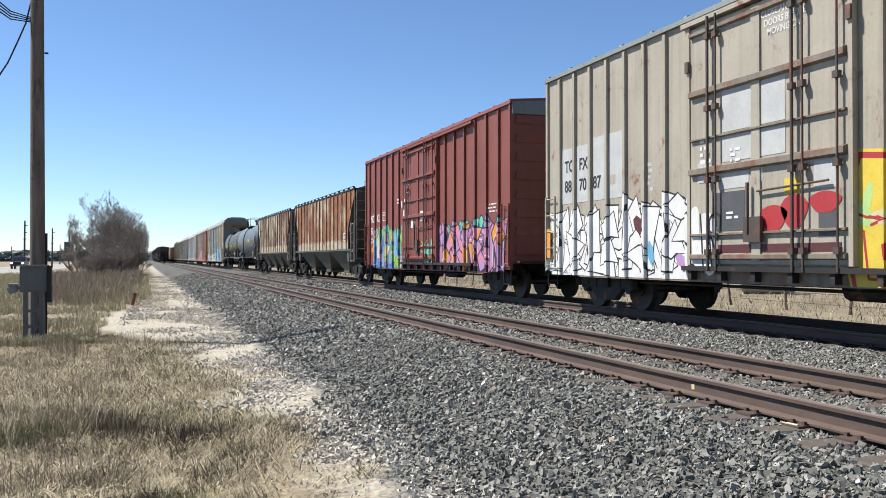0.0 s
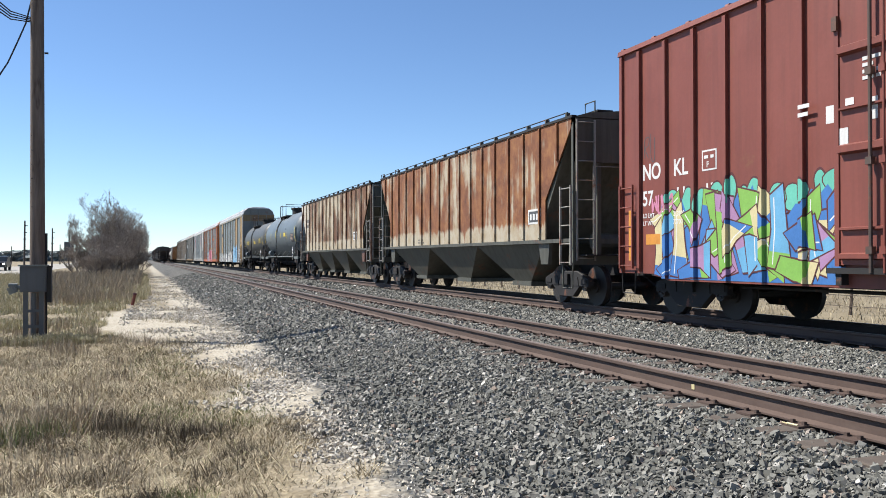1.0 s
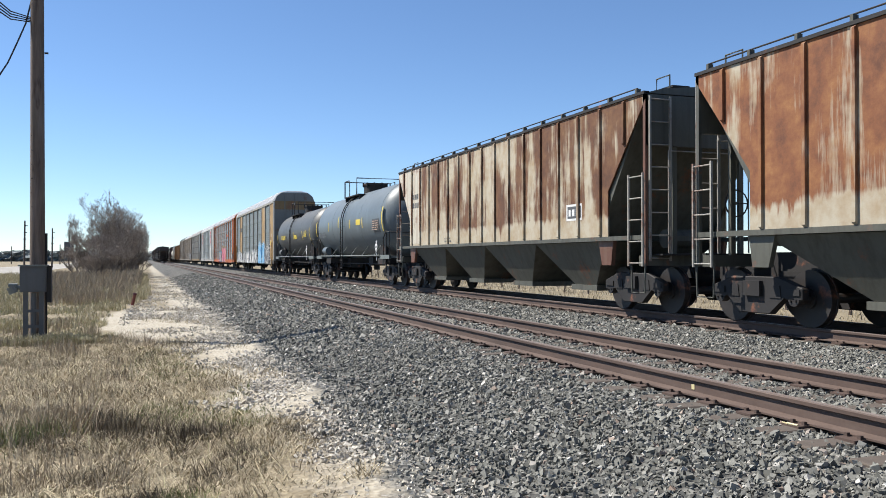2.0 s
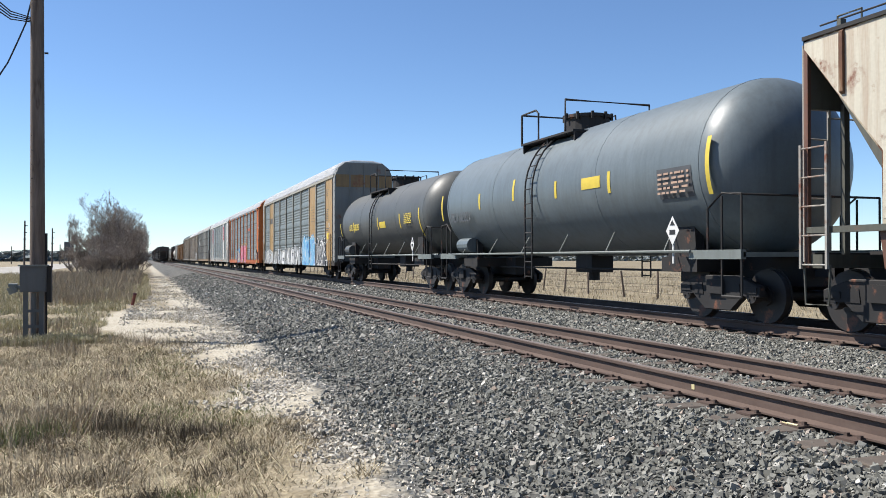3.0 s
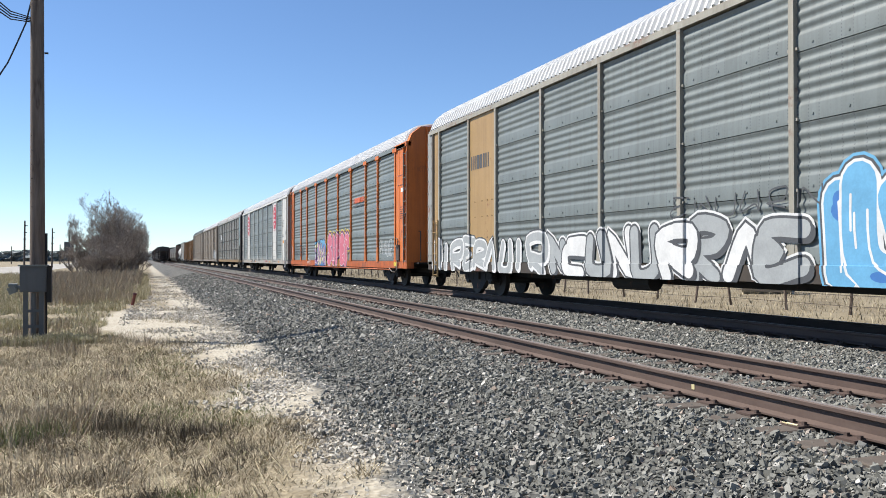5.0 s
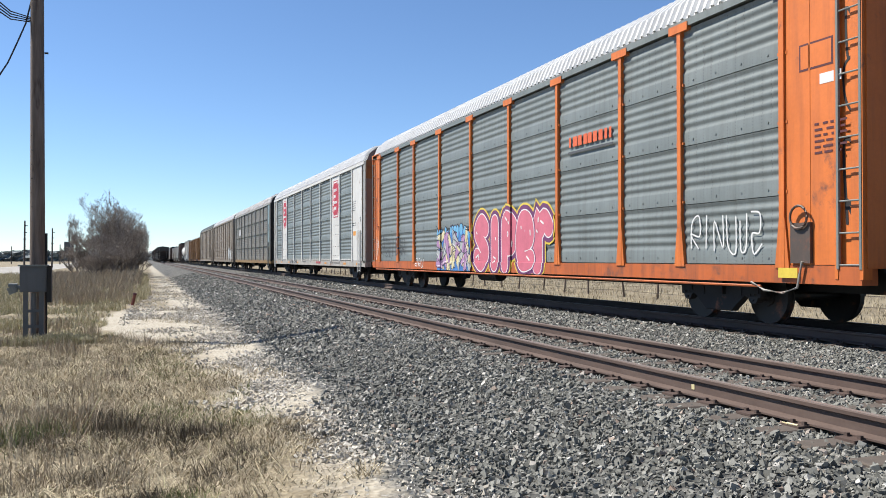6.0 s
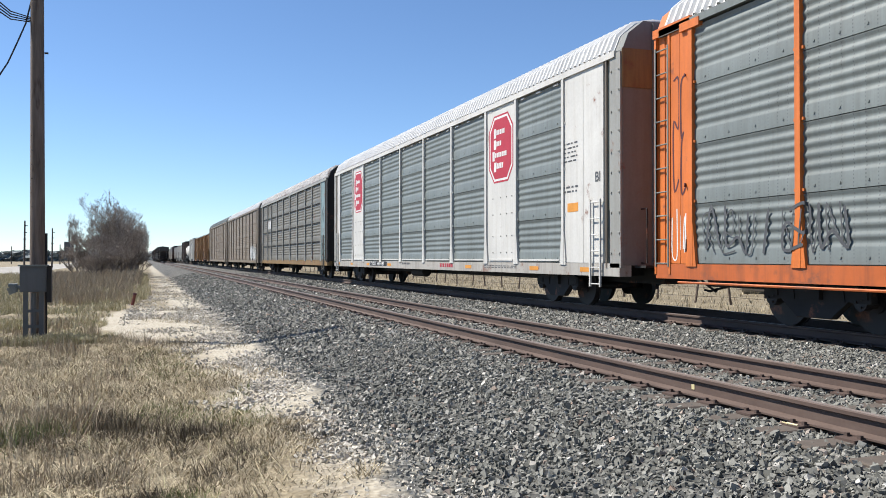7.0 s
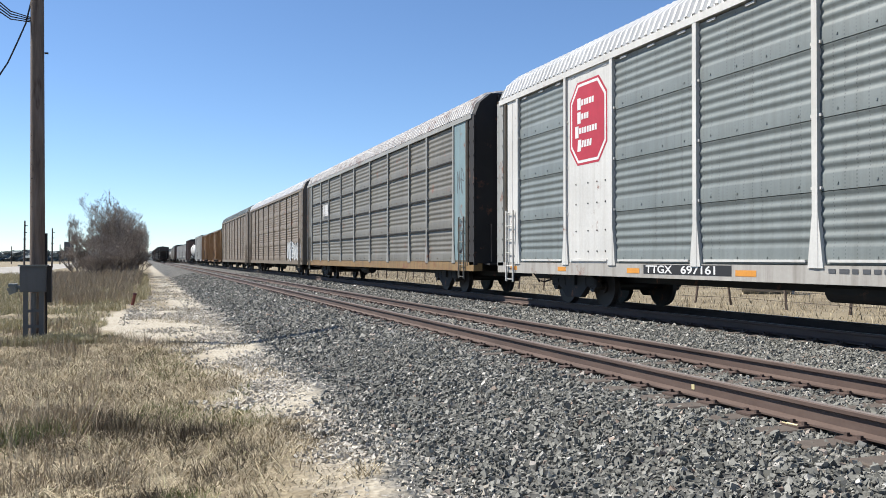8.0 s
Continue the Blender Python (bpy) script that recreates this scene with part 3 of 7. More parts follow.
def autorack(name, label, y0, y1, panel, frame_m, roof_m, end_m, wide=(), ladders=True, spin=True, rows=4, tee=False, ends=(1.4, 1.4), column=True, sill_m=None, ledge=False, post_m=None, strip=False):
    """wide: bays (counted from the near end) that are plain painted panels."""
    car = start_car(name, label, "autorack car", y0, y1, spin)
    h = (y1 - y0) / 2
    W = 1.50
    EAVE, TOP = 5.38, 6.12
    z0, z1 = 1.0, 5.22
    bm = B()
    prism(bm, [(-W + 0.08, 0.98), (W - 0.08, 0.98), (W - 0.08, EAVE), (-W + 0.08, EAVE)], -h + 0.25, h - 0.25)
    part("inner_rack", bm, M["galv"] if panel is None else panel, car)
    # corrugated roof: lower, upper slopes and the crown, in narrow standing corrugations
    arc = [(-W, EAVE - 0.12), (-W, EAVE), (-1.36, 5.72), (-1.0, 6.02), (-0.5, TOP), (0.5, TOP), (1.0, 6.02), (1.36, 5.72), (W, EAVE), (W, EAVE - 0.12)]
    bm = B()
    prism(bm, arc, -h + 0.3, h - 0.3)
    sheet = part("roof", bm, roof_m, car, "corrugated roof sheets")
    bm = B()
    k = int(2 * h / 0.22)
    for i in range(k):
        y = -h + 0.4 + i * (2 * h - 0.8) / (k - 1)
        rows3 = [[bm.verts.new((x * f, y + dy, z + dz)) for x, z in arc[1:-1]] for dy, f, dz in ((-0.07, 1.002, -0.002), (-0.03, 1.03, 0.05), (0.03, 1.03, 0.05), (0.07, 1.002, -0.002))]
        for a, b in zip(rows3, rows3[1:]):
            for q in range(len(a) - 1):
                bm.faces.new((a[q], a[q + 1], b[q + 1], b[q]))
    tagged(part("roof_corrugations", bm, roof_m, sheet), kind="stuff")
    # bays
    k = (2 * h - sum(ends)) / (2 * (2.65 + 2.05) + 5 * 2.84)
    edges = [-h + ends[0]]
    for w in (2.65, 2.05, 2.84, 2.84, 2.84, 2.84, 2.84, 2.05, 2.65):
        edges.append(edges[-1] + w * k)
    nb = len(edges) - 1
    SURFACE[car.name] = (edges, 0.155, 0.05, 0.992, 0.024)
    for s in (-1, 1):
        for i in range(nb):
            a, b = edges[i] + 0.05, edges[i + 1] - 0.05
            bm = B()
            if i in wide:
                box(bm, s * (W - 0.06), s * (W + 0.01), a - 0.05, b + 0.05, z0, z1 + 0.1)
                face = part("painted_panel", bm, frame_m, car)
                for f in (0.36, 0.68):
                    bm = B()
                    yy = a + (b - a) * f
                    box(bm, s * (W + 0.009), s * (W + 0.0112), yy - 0.02, yy + 0.02, z0 + 0.02, z1 + 0.05)
                    part("seam", bm, frame_m, face)
                for f in (0.12, 0.3, 0.5, 0.78):
                    for z in (1.25, 1.7, 2.3, 2.75):
                        bm = B()
                        disc(bm, (s * (W + 0.012), a + (b - a) * f, z), (1, 0, 0), 0.018, 0.02, 6)
                        part("rivet", bm, M["steel_dark"], face)
                continue
            # stacked corrugated screens
            hz = (z1 - z0) / rows
            for r in range(rows):
                za = z0 + r * hz + 0.007
                flat, waves = 0.22 * hz, 5
                step = (hz - 0.014 - flat) / waves
                prof = [(s * (W - 0.06), za), (s * (W - 0.005), za), (s * (W - 0.005), za + flat)]
                for q in range(1, waves * 6 + 1):
                    prof.append((s * (W - 0.005 - 0.0125 * (1 - math.cos(q * math.pi / 3))), za + flat + q * step / 6))
                prof.append((s * (W - 0.06), za + hz - 0.014))
                prism(bm, prof, a, b)
                for f in (0.12, 0.37, 0.63, 0.88):
                    yy = a + (b - a) * f
                    box(bm, s * (W - 0.01), s * (W + 0.006), yy - 0.014, yy + 0.014, za + flat * 0.35, za + flat * 0.35 + 0.028)
            part("screen", bm, M["screen"] if panel is M["galv"] else panel, car, "perforated corrugated side screen", True)
        for i, y in enumerate(edges):
            bm = B()
            box(bm, s * (W - 0.03), s * (W + 0.055), y - 0.055, y + 0.055, z0 - 0.05, z1 + 0.1)
            slab(bm, [(y - 0.15, z0 - 0.05), (y + 0.15, z0 - 0.05), (y + 0.056, z0 + 0.75), (y - 0.056, z0 + 0.75)], s * (W - 0.02), s * (W + 0.05))
            if tee:
                box(bm, s * (W - 0.02), s * (W + 0.075), y - 0.28, y + 0.28, z1 - 0.04, z1 + 0.11)
            for r in range(1, rows):
                zz = z0 + r * (z1 - z0) / rows
                box(bm, s * (W - 0.02), s * (W + 0.03), y - 0.1, y + 0.1, zz + 0.03, zz + 0.075)
            part("post", bm, post_m or frame_m, car)
        if strip:
            for a, b in zip(edges, edges[1:]):
                bm = B()
                box(bm, s * (W - 0.01), s * (W + 0.035), a + 0.22, b - 0.22, z0 + 0.035, z0 + 0.075)
                part("kick_strip", bm, frame_m, car)
                for f in (0.15, 0.5, 0.85):
                    bm = B()
                    yy = a + (b - a) * f
                    box(bm, s * (W - 0.01), s * (W + 0.02), yy - 0.11, yy + 0.11, z1 - 0.045, z1 - 0.005)
                    part("clip", bm, frame_m, car)
        for e, end in ((-1, ends[0]), (1, ends[1])):
            cut = 0.7 if column else 0.5
            bm = B()
            ya, yb = sorted((e * (h - end + 0.05), e * (h - cut)))
            box(bm, s * (W - 0.06), s * (W + 0.02), ya, yb, z0, z1 + 0.1)
            ym = (ya + yb) / 2
            box(bm, s * (W + 0.02), s * (W + 0.026), ym - 0.012, ym + 0.012, z0, z1 + 0.05)
            part("end_panel", bm, frame_m, car)
            if column:
                bm = B()
                box(bm, s * (W - 0.08), s * (W + 0.03), *sorted((e * (h - 0.42), e * (h - 0.01))), 0.9, EAVE - 0.05)
                for z in np.arange(1.2, EAVE - 0.2, 0.42):
                    for q in (0.06, 0.36):
                        disc(bm, (s * (W + 0.035), e * (h - q), z), (1, 0, 0), 0.022, 0.03, 8)
                # sunlight on the column painted in with the lighter copy of the grey
                part("corner_column", bm, M["colgrey"] if end_m is M["endgrey"] else end_m, car, "bolted corner column of the end door")
                bm = B()
                tube(bm, [(s * (W + 0.02), e * (h - 0.56), 0.9), (s * (W + 0.02), e * (h - 0.56), EAVE - 0.1)], 0.03, 8)
                part("hinge_bar", bm, M["brownrack"], car)
            else:
                bm = B()
                for q in (0.02, 0.46):
                    box(bm, s * (W - 0.12), s * (W + 0.04), *sorted((e * (h - q), e * (h - q - 0.06))), 0.8, EAVE)
                box(bm, s * (W - 0.07), s * (W - 0.035), *sorted((e * (h - 0.05), e * (h - 0.5))), 0.8, EAVE)
                box(bm, s * (W - 0.12), s * (W + 0.06), *sorted((e * (h - 0.0), e * (h - end))), EAVE - 0.12, EAVE + 0.04)
                part("corner_frame", bm, end_m, car)
                ladder(car, s * (W + 0.03), e * (h - 0.26), 1.0, 5.0, M["galv"], 0.4, 10)
            if ladders:
                ladder(car, s * (W + 0.08), e * (h - 0.95), 0.55, 2.3, frame_m, 0.42, 6)
        bm = B()
        box(bm, s * (W - 0.25), s * (W + 0.03), -h + 0.05, h - 0.05, 0.72, 0.99)
        part("side_sill", bm, sill_m or frame_m, car)
        bm = B()
        box(bm, s * (W - 0.2), s * (W + 0.06), -h + 0.2, h - 0.2, z1 + 0.03, z1 + 0.16)
        part("top_rail", bm, M["galv"] if tee else post_m or frame_m, car)
        if ledge:
            for r in range(1, rows):
                bm = B()
                zz = z0 + r * (z1 - z0) / rows
                box(bm, s * (W - 0.02), s * (W + 0.035), edges[0], edges[-1], zz - 0.03, zz + 0.012)
                part("ledge", bm, M["steel_dark"], car)
    # end doors
    for e in (-1, 1):
        bm = B()
        pr = [(-W + 0.02, 0.95), (W - 0.02, 0.95), (W - 0.02, EAVE), (1.34, 5.72), (0.98, 6.0), (-0.98, 6.0), (-1.34, 5.72), (-W + 0.02, EAVE)]
        ya, yb = sorted((e * (h - 0.28), e * h))
        prism(bm, pr, ya, yb)
        door = part("end_door", bm, end_m, car, "closed end doors")
        for x in (-0.75, 0.0, 0.75):
            bm = B()
            box(bm, x - 0.03, x + 0.03, *sorted((e * h, e * (h + 0.05))), 1.0, 5.95)
            part("door_rib", bm, end_m, door)
        bm = B()
        for x in (-1.1, 1.1):
            tube(bm, [(x, e * (h + 0.1), 1.0), (x, e * (h + 0.3), 1.0), (x, e * (h + 0.3), 2.1), (x, e * (h + 0.1), 2.1)], 0.02)
        box(bm, -1.2, 1.2, *sorted((e * h, e * (h + 0.4))), 0.9, 0.95)
        part("end_platform", bm, M["steel_dark"], car)
    bm = B()
    box(bm, -0.4, 0.4, -h + 0.1, h - 0.1, 0.55, 0.98)
    for y in np.arange(-h + 1, h - 0.5, 1.9):
        box(bm, -W + 0.2, W - 0.2, y - 0.08, y + 0.08, 0.72, 0.95)
    tube(bm, [(-0.8, 1.0, 0.6), (-0.8, 2.4, 0.6)], 0.18, 12)
    part("underframe", bm, M["steel_dark"], car)
    add_couplers(car, h, 0.7)
    for e in (-1, 1):
        add_truck(car, e * (h - 3.6), spin)
    return car


def hopper(name, label, y0, y1, side_m, low_m, spin=True, bays=3, track=FAR, moves=True, post_m=None):
    car = start_car(name, label, "covered hopper car", y0, y1, spin, track, moves)
    h = (y1 - y0) / 2
    W, TOP, SILL = 1.5, 4.30, 1.55
    # side sheets, cut back below towards both ends
    for s in (-1, 1):
        bm = B()
        slab(bm, [(-h, TOP), (h, TOP), (h, TOP - 0.1), (h - 1.4, 2.5), (h - 1.4, SILL), (-h + 1.4, SILL), (-h + 1.4, 2.5), (-h, TOP - 0.1)], s * (W - 0.03), s * W)
        part("side_sheet", bm, side_m, car, "rust-streaked steel side sheet")
        k = 16
        for i in range(k + 1):
            y = -h + 0.75 + (2 * h - 1.5) * i / k
            zb = SILL if abs(y) < h - 1.4 else SILL + (abs(y) - h + 1.4) / 1.4 * (TOP - 2.4) + 0.95
            bm = B()
            prism(bm, [(s * W, zb), (s * (W + 0.05), zb + 0.04), (s * (W + 0.05), TOP - 0.04), (s * W, TOP)], y - 0.035, y + 0.035)
            part("rib", bm, side_m, car)
        bm = B()
        box(bm, s * (W - 0.12), s * (W + 0.015), -h + 0.05, h - 0.05, SILL - 0.09, SILL)
        part("side_sill", bm, low_m, car)
        bm = B()
        box(bm, s * (W - 0.1), s * (W + 0.03), -h, h, TOP + 0.002, TOP + 0.06)
        part("top_chord", bm, M["steel_dark"], car)
        bm = B()
        tube(bm, [(s * (W - 0.03), -h + 0.3, TOP + 0.16), (s * (W - 0.03), h - 0.3, TOP + 0.16)], 0.014)
        part("edge_rod", bm, M["steel_dark"], car)
        for e in (-1, 1):
            bm = B()
            box(bm, s * (W - 0.06), s * W, *sorted((e * (h - 0.08), e * h)), 0.95, TOP)
            slab(bm, [(e * (h - 1.9), SILL - 0.08), (e * (h - 1.3), SILL - 0.08), (e * (h - 1.38), 0.95), (e * (h - 1.75), 0.95)], s * (W - 0.15), s * (W - 0.06))
            part("corner_post", bm, post_m or low_m, car)
            ladder(car, s * (W + 0.06), e * (h - 0.25), 1.0, TOP - 1.6, M["ladder"], 0.5, 5)
            bm = B()
            yy = e * (h - 0.25)
            tube(bm, [(s * W, yy - 0.25, 1.0), (s * W, yy - 0.22, 0.42), (s * W, yy + 0.22, 0.42), (s * W, yy + 0.25, 1.0)], 0.02)
            part("step", bm, low_m, car)
    # hull inside, end slopes, hopper bays
    bm = B()
    slab(bm, [(-h + 0.15, TOP), (h - 0.15, TOP), (h - 0.15, TOP - 0.2), (h - 1.9, SILL - 0.08), (-h + 1.9, SILL - 0.08), (-h + 0.15, TOP - 0.2)], -W + 0.05, W - 0.05)
    part("hull", bm, low_m, car)
    span = (2 * h - 3.3) / bays
    for i in range(bays):
        a = -h + 1.65 + i * span
        bm = B()
        t = [bm.verts.new(p) for p in ((-W + 0.08, a, SILL - 0.1), (W - 0.08, a, SILL - 0.1), (W - 0.08, a + span, SILL - 0.1), (-W + 0.08, a + span, SILL - 0.1))]
        mid, z = a + span / 2, 0.48
        b = [bm.verts.new(p) for p in ((-0.95, mid - 0.5, z), (0.95, mid - 0.5, z), (0.95, mid + 0.5, z), (-0.95, mid + 0.5, z))]
        for q in range(4):
            bm.faces.new((t[q], t[(q + 1) % 4], b[(q + 1) % 4], b[q]))
        bm.faces.new(t)
        bm.faces.new(b[::-1])
        box(bm, -1.0, 1.0, mid - 0.6, mid + 0.6, z - 0.12, z)
        part("hopper_bay", bm, low_m, car, "grey discharge hopper bay")
    bm = B()
    prism(bm, [(-W, TOP + 0.02), (W, TOP + 0.02), (1.05, TOP + 0.14), (0, TOP + 0.24), (-1.05, TOP + 0.14)], -h, h)
    part("roof", bm, low_m, car)
    bm = B()
    for s in (-1, 1):
        box(bm, s * 0.4, s * 0.8, -h + 0.1, h - 0.1, TOP + 0.2, TOP + 0.24)
    part("running_board", bm, M["steel_dark"], car, "roof walkway gratings")
    for s in (-1, 1):
        for y in np.arange(-h + 0.3, h, 1.05):
            bm = B()
            box(bm, s * 1.42, s * (W + 0.02), y - 0.03, y + 0.03, TOP + 0.06, TOP + 0.15)
            part("walkway_bracket", bm, low_m, car)
    bm = B()
    for y in np.arange(-h + 1.2, h - 1, 1.3):
        box(bm, -0.3, 0.3, y - 0.55, y + 0.55, TOP + 0.2, TOP + 0.32)
    part("hatch", bm, low_m, car)
    for e in (-1, 1):
        bm = B()
        box(bm, -W + 0.02, W - 0.02, *sorted((e * (h - 0.06), e * h)), TOP - 1.0, TOP)
        part("end_sheet", bm, low_m, car)
        bm = B()
        box(bm, -0.3, 0.3, *sorted((e * (h - 1.9), e * (h - 0.05))), 0.7, 1.2)
        part("centre_sill", bm, M["steel_dark"], car)
        for x in (-0.8, 0.8):
            bm = B()
            box(bm, x - 0.05, x + 0.05, *sorted((e * (h - 0.12), e * (h - 0.04))), 1.1, TOP - 0.9)
            part("end_post", bm, low_m, car)
        bm = B()
        box(bm, -W + 0.05, W - 0.05, *sorted((e * (h - 0.3), e * h)), 0.95, 1.15)
        part("end_sill", bm, low_m, car)
        bm = B()
        ring = [(0.55 + 0.27 * math.cos(k * math.pi / 9), e * (h + 0.12), 2.2 + 0.27 * math.sin(k * math.pi / 9)) for k in range(19)]
        tube(bm, ring, 0.016)
        for k in range(3):
            tube(bm, [(0.55, e * (h + 0.1), 2.2), ring[k * 6]], 0.012)
        tube(bm, [(0.55, e * (h + 0.12), 2.2), (0.55, e * (h - 0.1), 2.2)], 0.03, 8)
        part("brake_wheel", bm, M["wheel"], car, "round hand brake wheel")
        bm = B()
        tube(bm, [(-0.55, e * (h - 0.75), 1.5), (0.25, e * (h - 0.75), 1.5)], 0.2, 12)
        part("air_reservoir", bm, low_m, car)
        bm = B()
        box(bm, -1.3, 1.3, *sorted((e * h, e * (h + 0.28))), 1.15, 1.18)
        part("end_platform", bm, M["steel_dark"], car)
        bm = B()
        tube(bm, [(-1.0, e * (h + 0.05), 1.2), (-1.0, e * (h + 0.05), 3.2), (0.9, e * (h + 0.05), 3.2), (0.9, e * (h + 0.05), 1.2)], 0.018)
        part("end_handhold", bm, M["ladder"], car)
        ladder(car, -1.2, e * (h + 0.06), 1.1, TOP - 0.1, M["ladder"], 0.46, 8, False)
        bm = B()
        tube(bm, [(-0.9, e * (h - 0.5), TOP + 0.1), (-0.9, e * (h - 0.5), TOP + 0.42), (-0.9, e * (h - 0.05), TOP + 0.42), (-0.9, e * (h - 0.05), TOP + 0.1)], 0.018)
        part("grab_rail", bm, low_m, car)
        add_truck(car, e * (h - 1.05), spin)
    add_couplers(car, h, 0.8)
    return car


def tank_car(name, label, y0, y1, m, r, spin=True, dome=0.0):
    car = start_car(name, label, "tank car", y0, y1, spin)
    h = (y1 - y0) / 2
    zc = 2.75
    L = h - 0.1
    bm = B()
    n = 40
    prof = [(-L + 1.0 * (1 - math.sin(a)), r * max(0.012, math.cos(a))) for a in (math.pi / 2 * (1 - k / 10) for k in range(11))]
    prof = prof + [(-y, q) for y, q in prof[::-1]]
    rings = [[bm.verts.new((q * math.sin(2 * math.pi * k / n), y, zc + q * math.cos(2 * math.pi * k / n))) for k in range(n)] for y, q in prof]
    for a, b in zip(rings, rings[1:]):
        for k in range(n):
            bm.faces.new((a[k], a[(k + 1) % n], b[(k + 1) % n], b[k]))
    bm.faces.new(rings[0])
    bm.faces.new(rings[-1][::-1])
    shell = part("shell", bm, m, car, "weathered grey tank shell", True)
    for y in (-L + 1.0, -L * 0.38, L * 0.38, L - 1.0):
        bm = B()
        a = [(1.003 * r * math.sin(2 * math.pi * k / n), zc + 1.003 * r * math.cos(2 * math.pi * k / n)) for k in range(n)]
        prism(bm, a, y - 0.012, y + 0.012)
        part("weld_seam", bm, m, shell)
    # manway dome, platform and rails
    bm = B()
    tube(bm, [(0, 0, zc + r - 0.1), (0, 0, zc + r + 0.3)], 0.55, 20)
    tube(bm, [(0, 0, zc + r + 0.3), (0, 0, zc + r + 0.38)], 0.6, 20)
    for k in range(10):
        a = k * 0.628
        box(bm, 0.6 * math.cos(a) - 0.03, 0.6 * math.cos(a) + 0.03, 0.6 * math.sin(a) - 0.03, 0.6 * math.sin(a) + 0.03, zc + r + 0.24, zc + r + 0.42)
    part("manway", bm, M["steel_dark"], car, "black manway dome").location.y = dome
    bm = B()
    zp = zc + r - 0.26
    for s in (-1, 1):
        box(bm, s * 0.62, s * 1.2, -1.45, 1.45, zp, zp + 0.05)
        for y in (-1.4, 0, 1.4):
            box(bm, s * 0.6, s * 1.15, y - 0.03, y + 0.03, zp - 0.2, zp)
    part("platform", bm, M["steel_dark"], car).location.y = dome
    bm = B()
    zt = zp + 0.82
    tube(bm, [(-1.17, 0.45, zp), (-1.17, 0.45, zt - 0.1), (-1.17, 0.6, zt), (-1.17, 1.45, zt), (1.17, 1.45, zt), (1.17, 0.6, zt), (1.17, 0.45, zp)], 0.026)
    part("safety_rail", bm, M["steel_dark"], car).location.y = dome
    for x in (-1.17, 1.17):
        bm = B()
        tube(bm, [(x, 1.45, zp), (x, 1.45, zt)], 0.03)
        part("rail_post", bm, M["steel_dark"], car).location.y = dome
    bm = B()
    tube(bm, [(-1.17, -1.0, zp), (-1.17, -1.0, zt), (1.17, -1.0, zt), (1.17, -1.0, zp)], 0.03)
    part("safety_rail", bm, M["steel_dark"], car).location.y = dome
    bm = B()
    tube(bm, [(1.0, -0.4, zp), (1.0, -0.4, zp + 0.5), (0.9, 0.1, zp + 0.55), (0.9, 0.15, zp)], 0.022)
    part("safety_rail", bm, M["steel_dark"], car).location.y = dome
    # ladders hugging the shell
    for s in (-1, 1):
        bm = B()
        for y in (-0.2, 0.2):
            pts = [(s * (r + 0.1), y, 0.6), (s * (r + 0.1), y, zc)] + [(s * (r + 0.1) * math.cos(a), y, zc + (r + 0.1) * math.sin(a)) for a in np.linspace(0.15, 0.95, 6)]
            tube(bm, pts, 0.022)
        for z in np.arange(0.65, zc + 0.1, 0.36):
            tube(bm, [(s * (r + 0.1), -0.2, z), (s * (r + 0.1), 0.2, z)], 0.014)
        for a in np.linspace(0.2, 0.95, 5):
            tube(bm, [(s * (r + 0.1) * math.cos(a), -0.2, zc + (r + 0.1) * math.sin(a)), (s * (r + 0.1) * math.cos(a), 0.2, zc + (r + 0.1) * math.sin(a))], 0.014)
        part("ladder", bm, M["steel_dark"], car).location.y = dome - 0.05
        bm = B()
        tube(bm, [(s * (r - 0.05), -h + 1.4, 1.22), (s * (r - 0.05), h - 1.4, 1.22)], 0.028)
        for y in np.linspace(-h + 2.2, h - 2.2, 6):
            tube(bm, [(s * (r - 0.05), y, 1.22), (s * (r * 0.72), y + 0.25, zc - r * 0.66)], 0.014)
        part("hand_rail", bm, M["galv"], car, "long side hand rail")
    for e in (-1, 1):
        bm = B()
        box(bm, -1.45, 1.45, *sorted((e * (h - 0.75), e * (h - 0.1))), 1.12, 1.2)
        box(bm, -1.5, -1.4, *sorted((e * (h - 1.5), e * (h - 0.1))), 1.08, 1.24)
        box(bm, 1.4, 1.5, *sorted((e * (h - 1.5), e * (h - 0.1))), 1.08, 1.24)
        part("end_platform", bm, M["galv"], car)
        bm = B()
        box(bm, -0.32, 0.32, *sorted((e * (h - 3.4), e * h)), 0.62, 1.12)
        for s in (-1, 1):
            slab(bm, [(e * (h - 2.6), 1.0), (e * (h - 1.7), 1.0), (e * (h - 1.8), zc - 0.7), (e * (h - 2.5), zc - 0.7)], s * 1.0, s * 1.18)
        box(bm, -1.25, 1.25, *sorted((e * (h - 2.7), e * (h - 1.6))), 0.85, 1.12)
        part("stub_sill", bm, M["steel_dark"], car)
        bm = B()
        for s in (-1, 1):
            for q in (0.12, 0.62):
                tube(bm, [(s * 1.47, e * (h - q), 0.45), (s * 1.47, e * (h - q), 2.15)], 0.022)
            tube(bm, [(s * 1.47, e * (h - 0.12), 2.15), (s * 1.47, e * (h - 0.62), 2.2), (s * 1.47, e * (h - 1.0), 1.95), (s * 1.47, e * (h - 1.0), 1.2)], 0.022)
            tube(bm, [(s * 1.47, e * (h - 0.12), 0.45), (s * 1.47, e * (h - 0.62), 0.45)], 0.03)
        tube(bm, [(-1.47, e * (h - 0.12), 2.15), (1.47, e * (h - 0.12), 2.15)], 0.02)
        part("end_rail", bm, M["steel_dark"], car)
        add_truck(car, e * (h - 1.2), spin)
    bm = B()
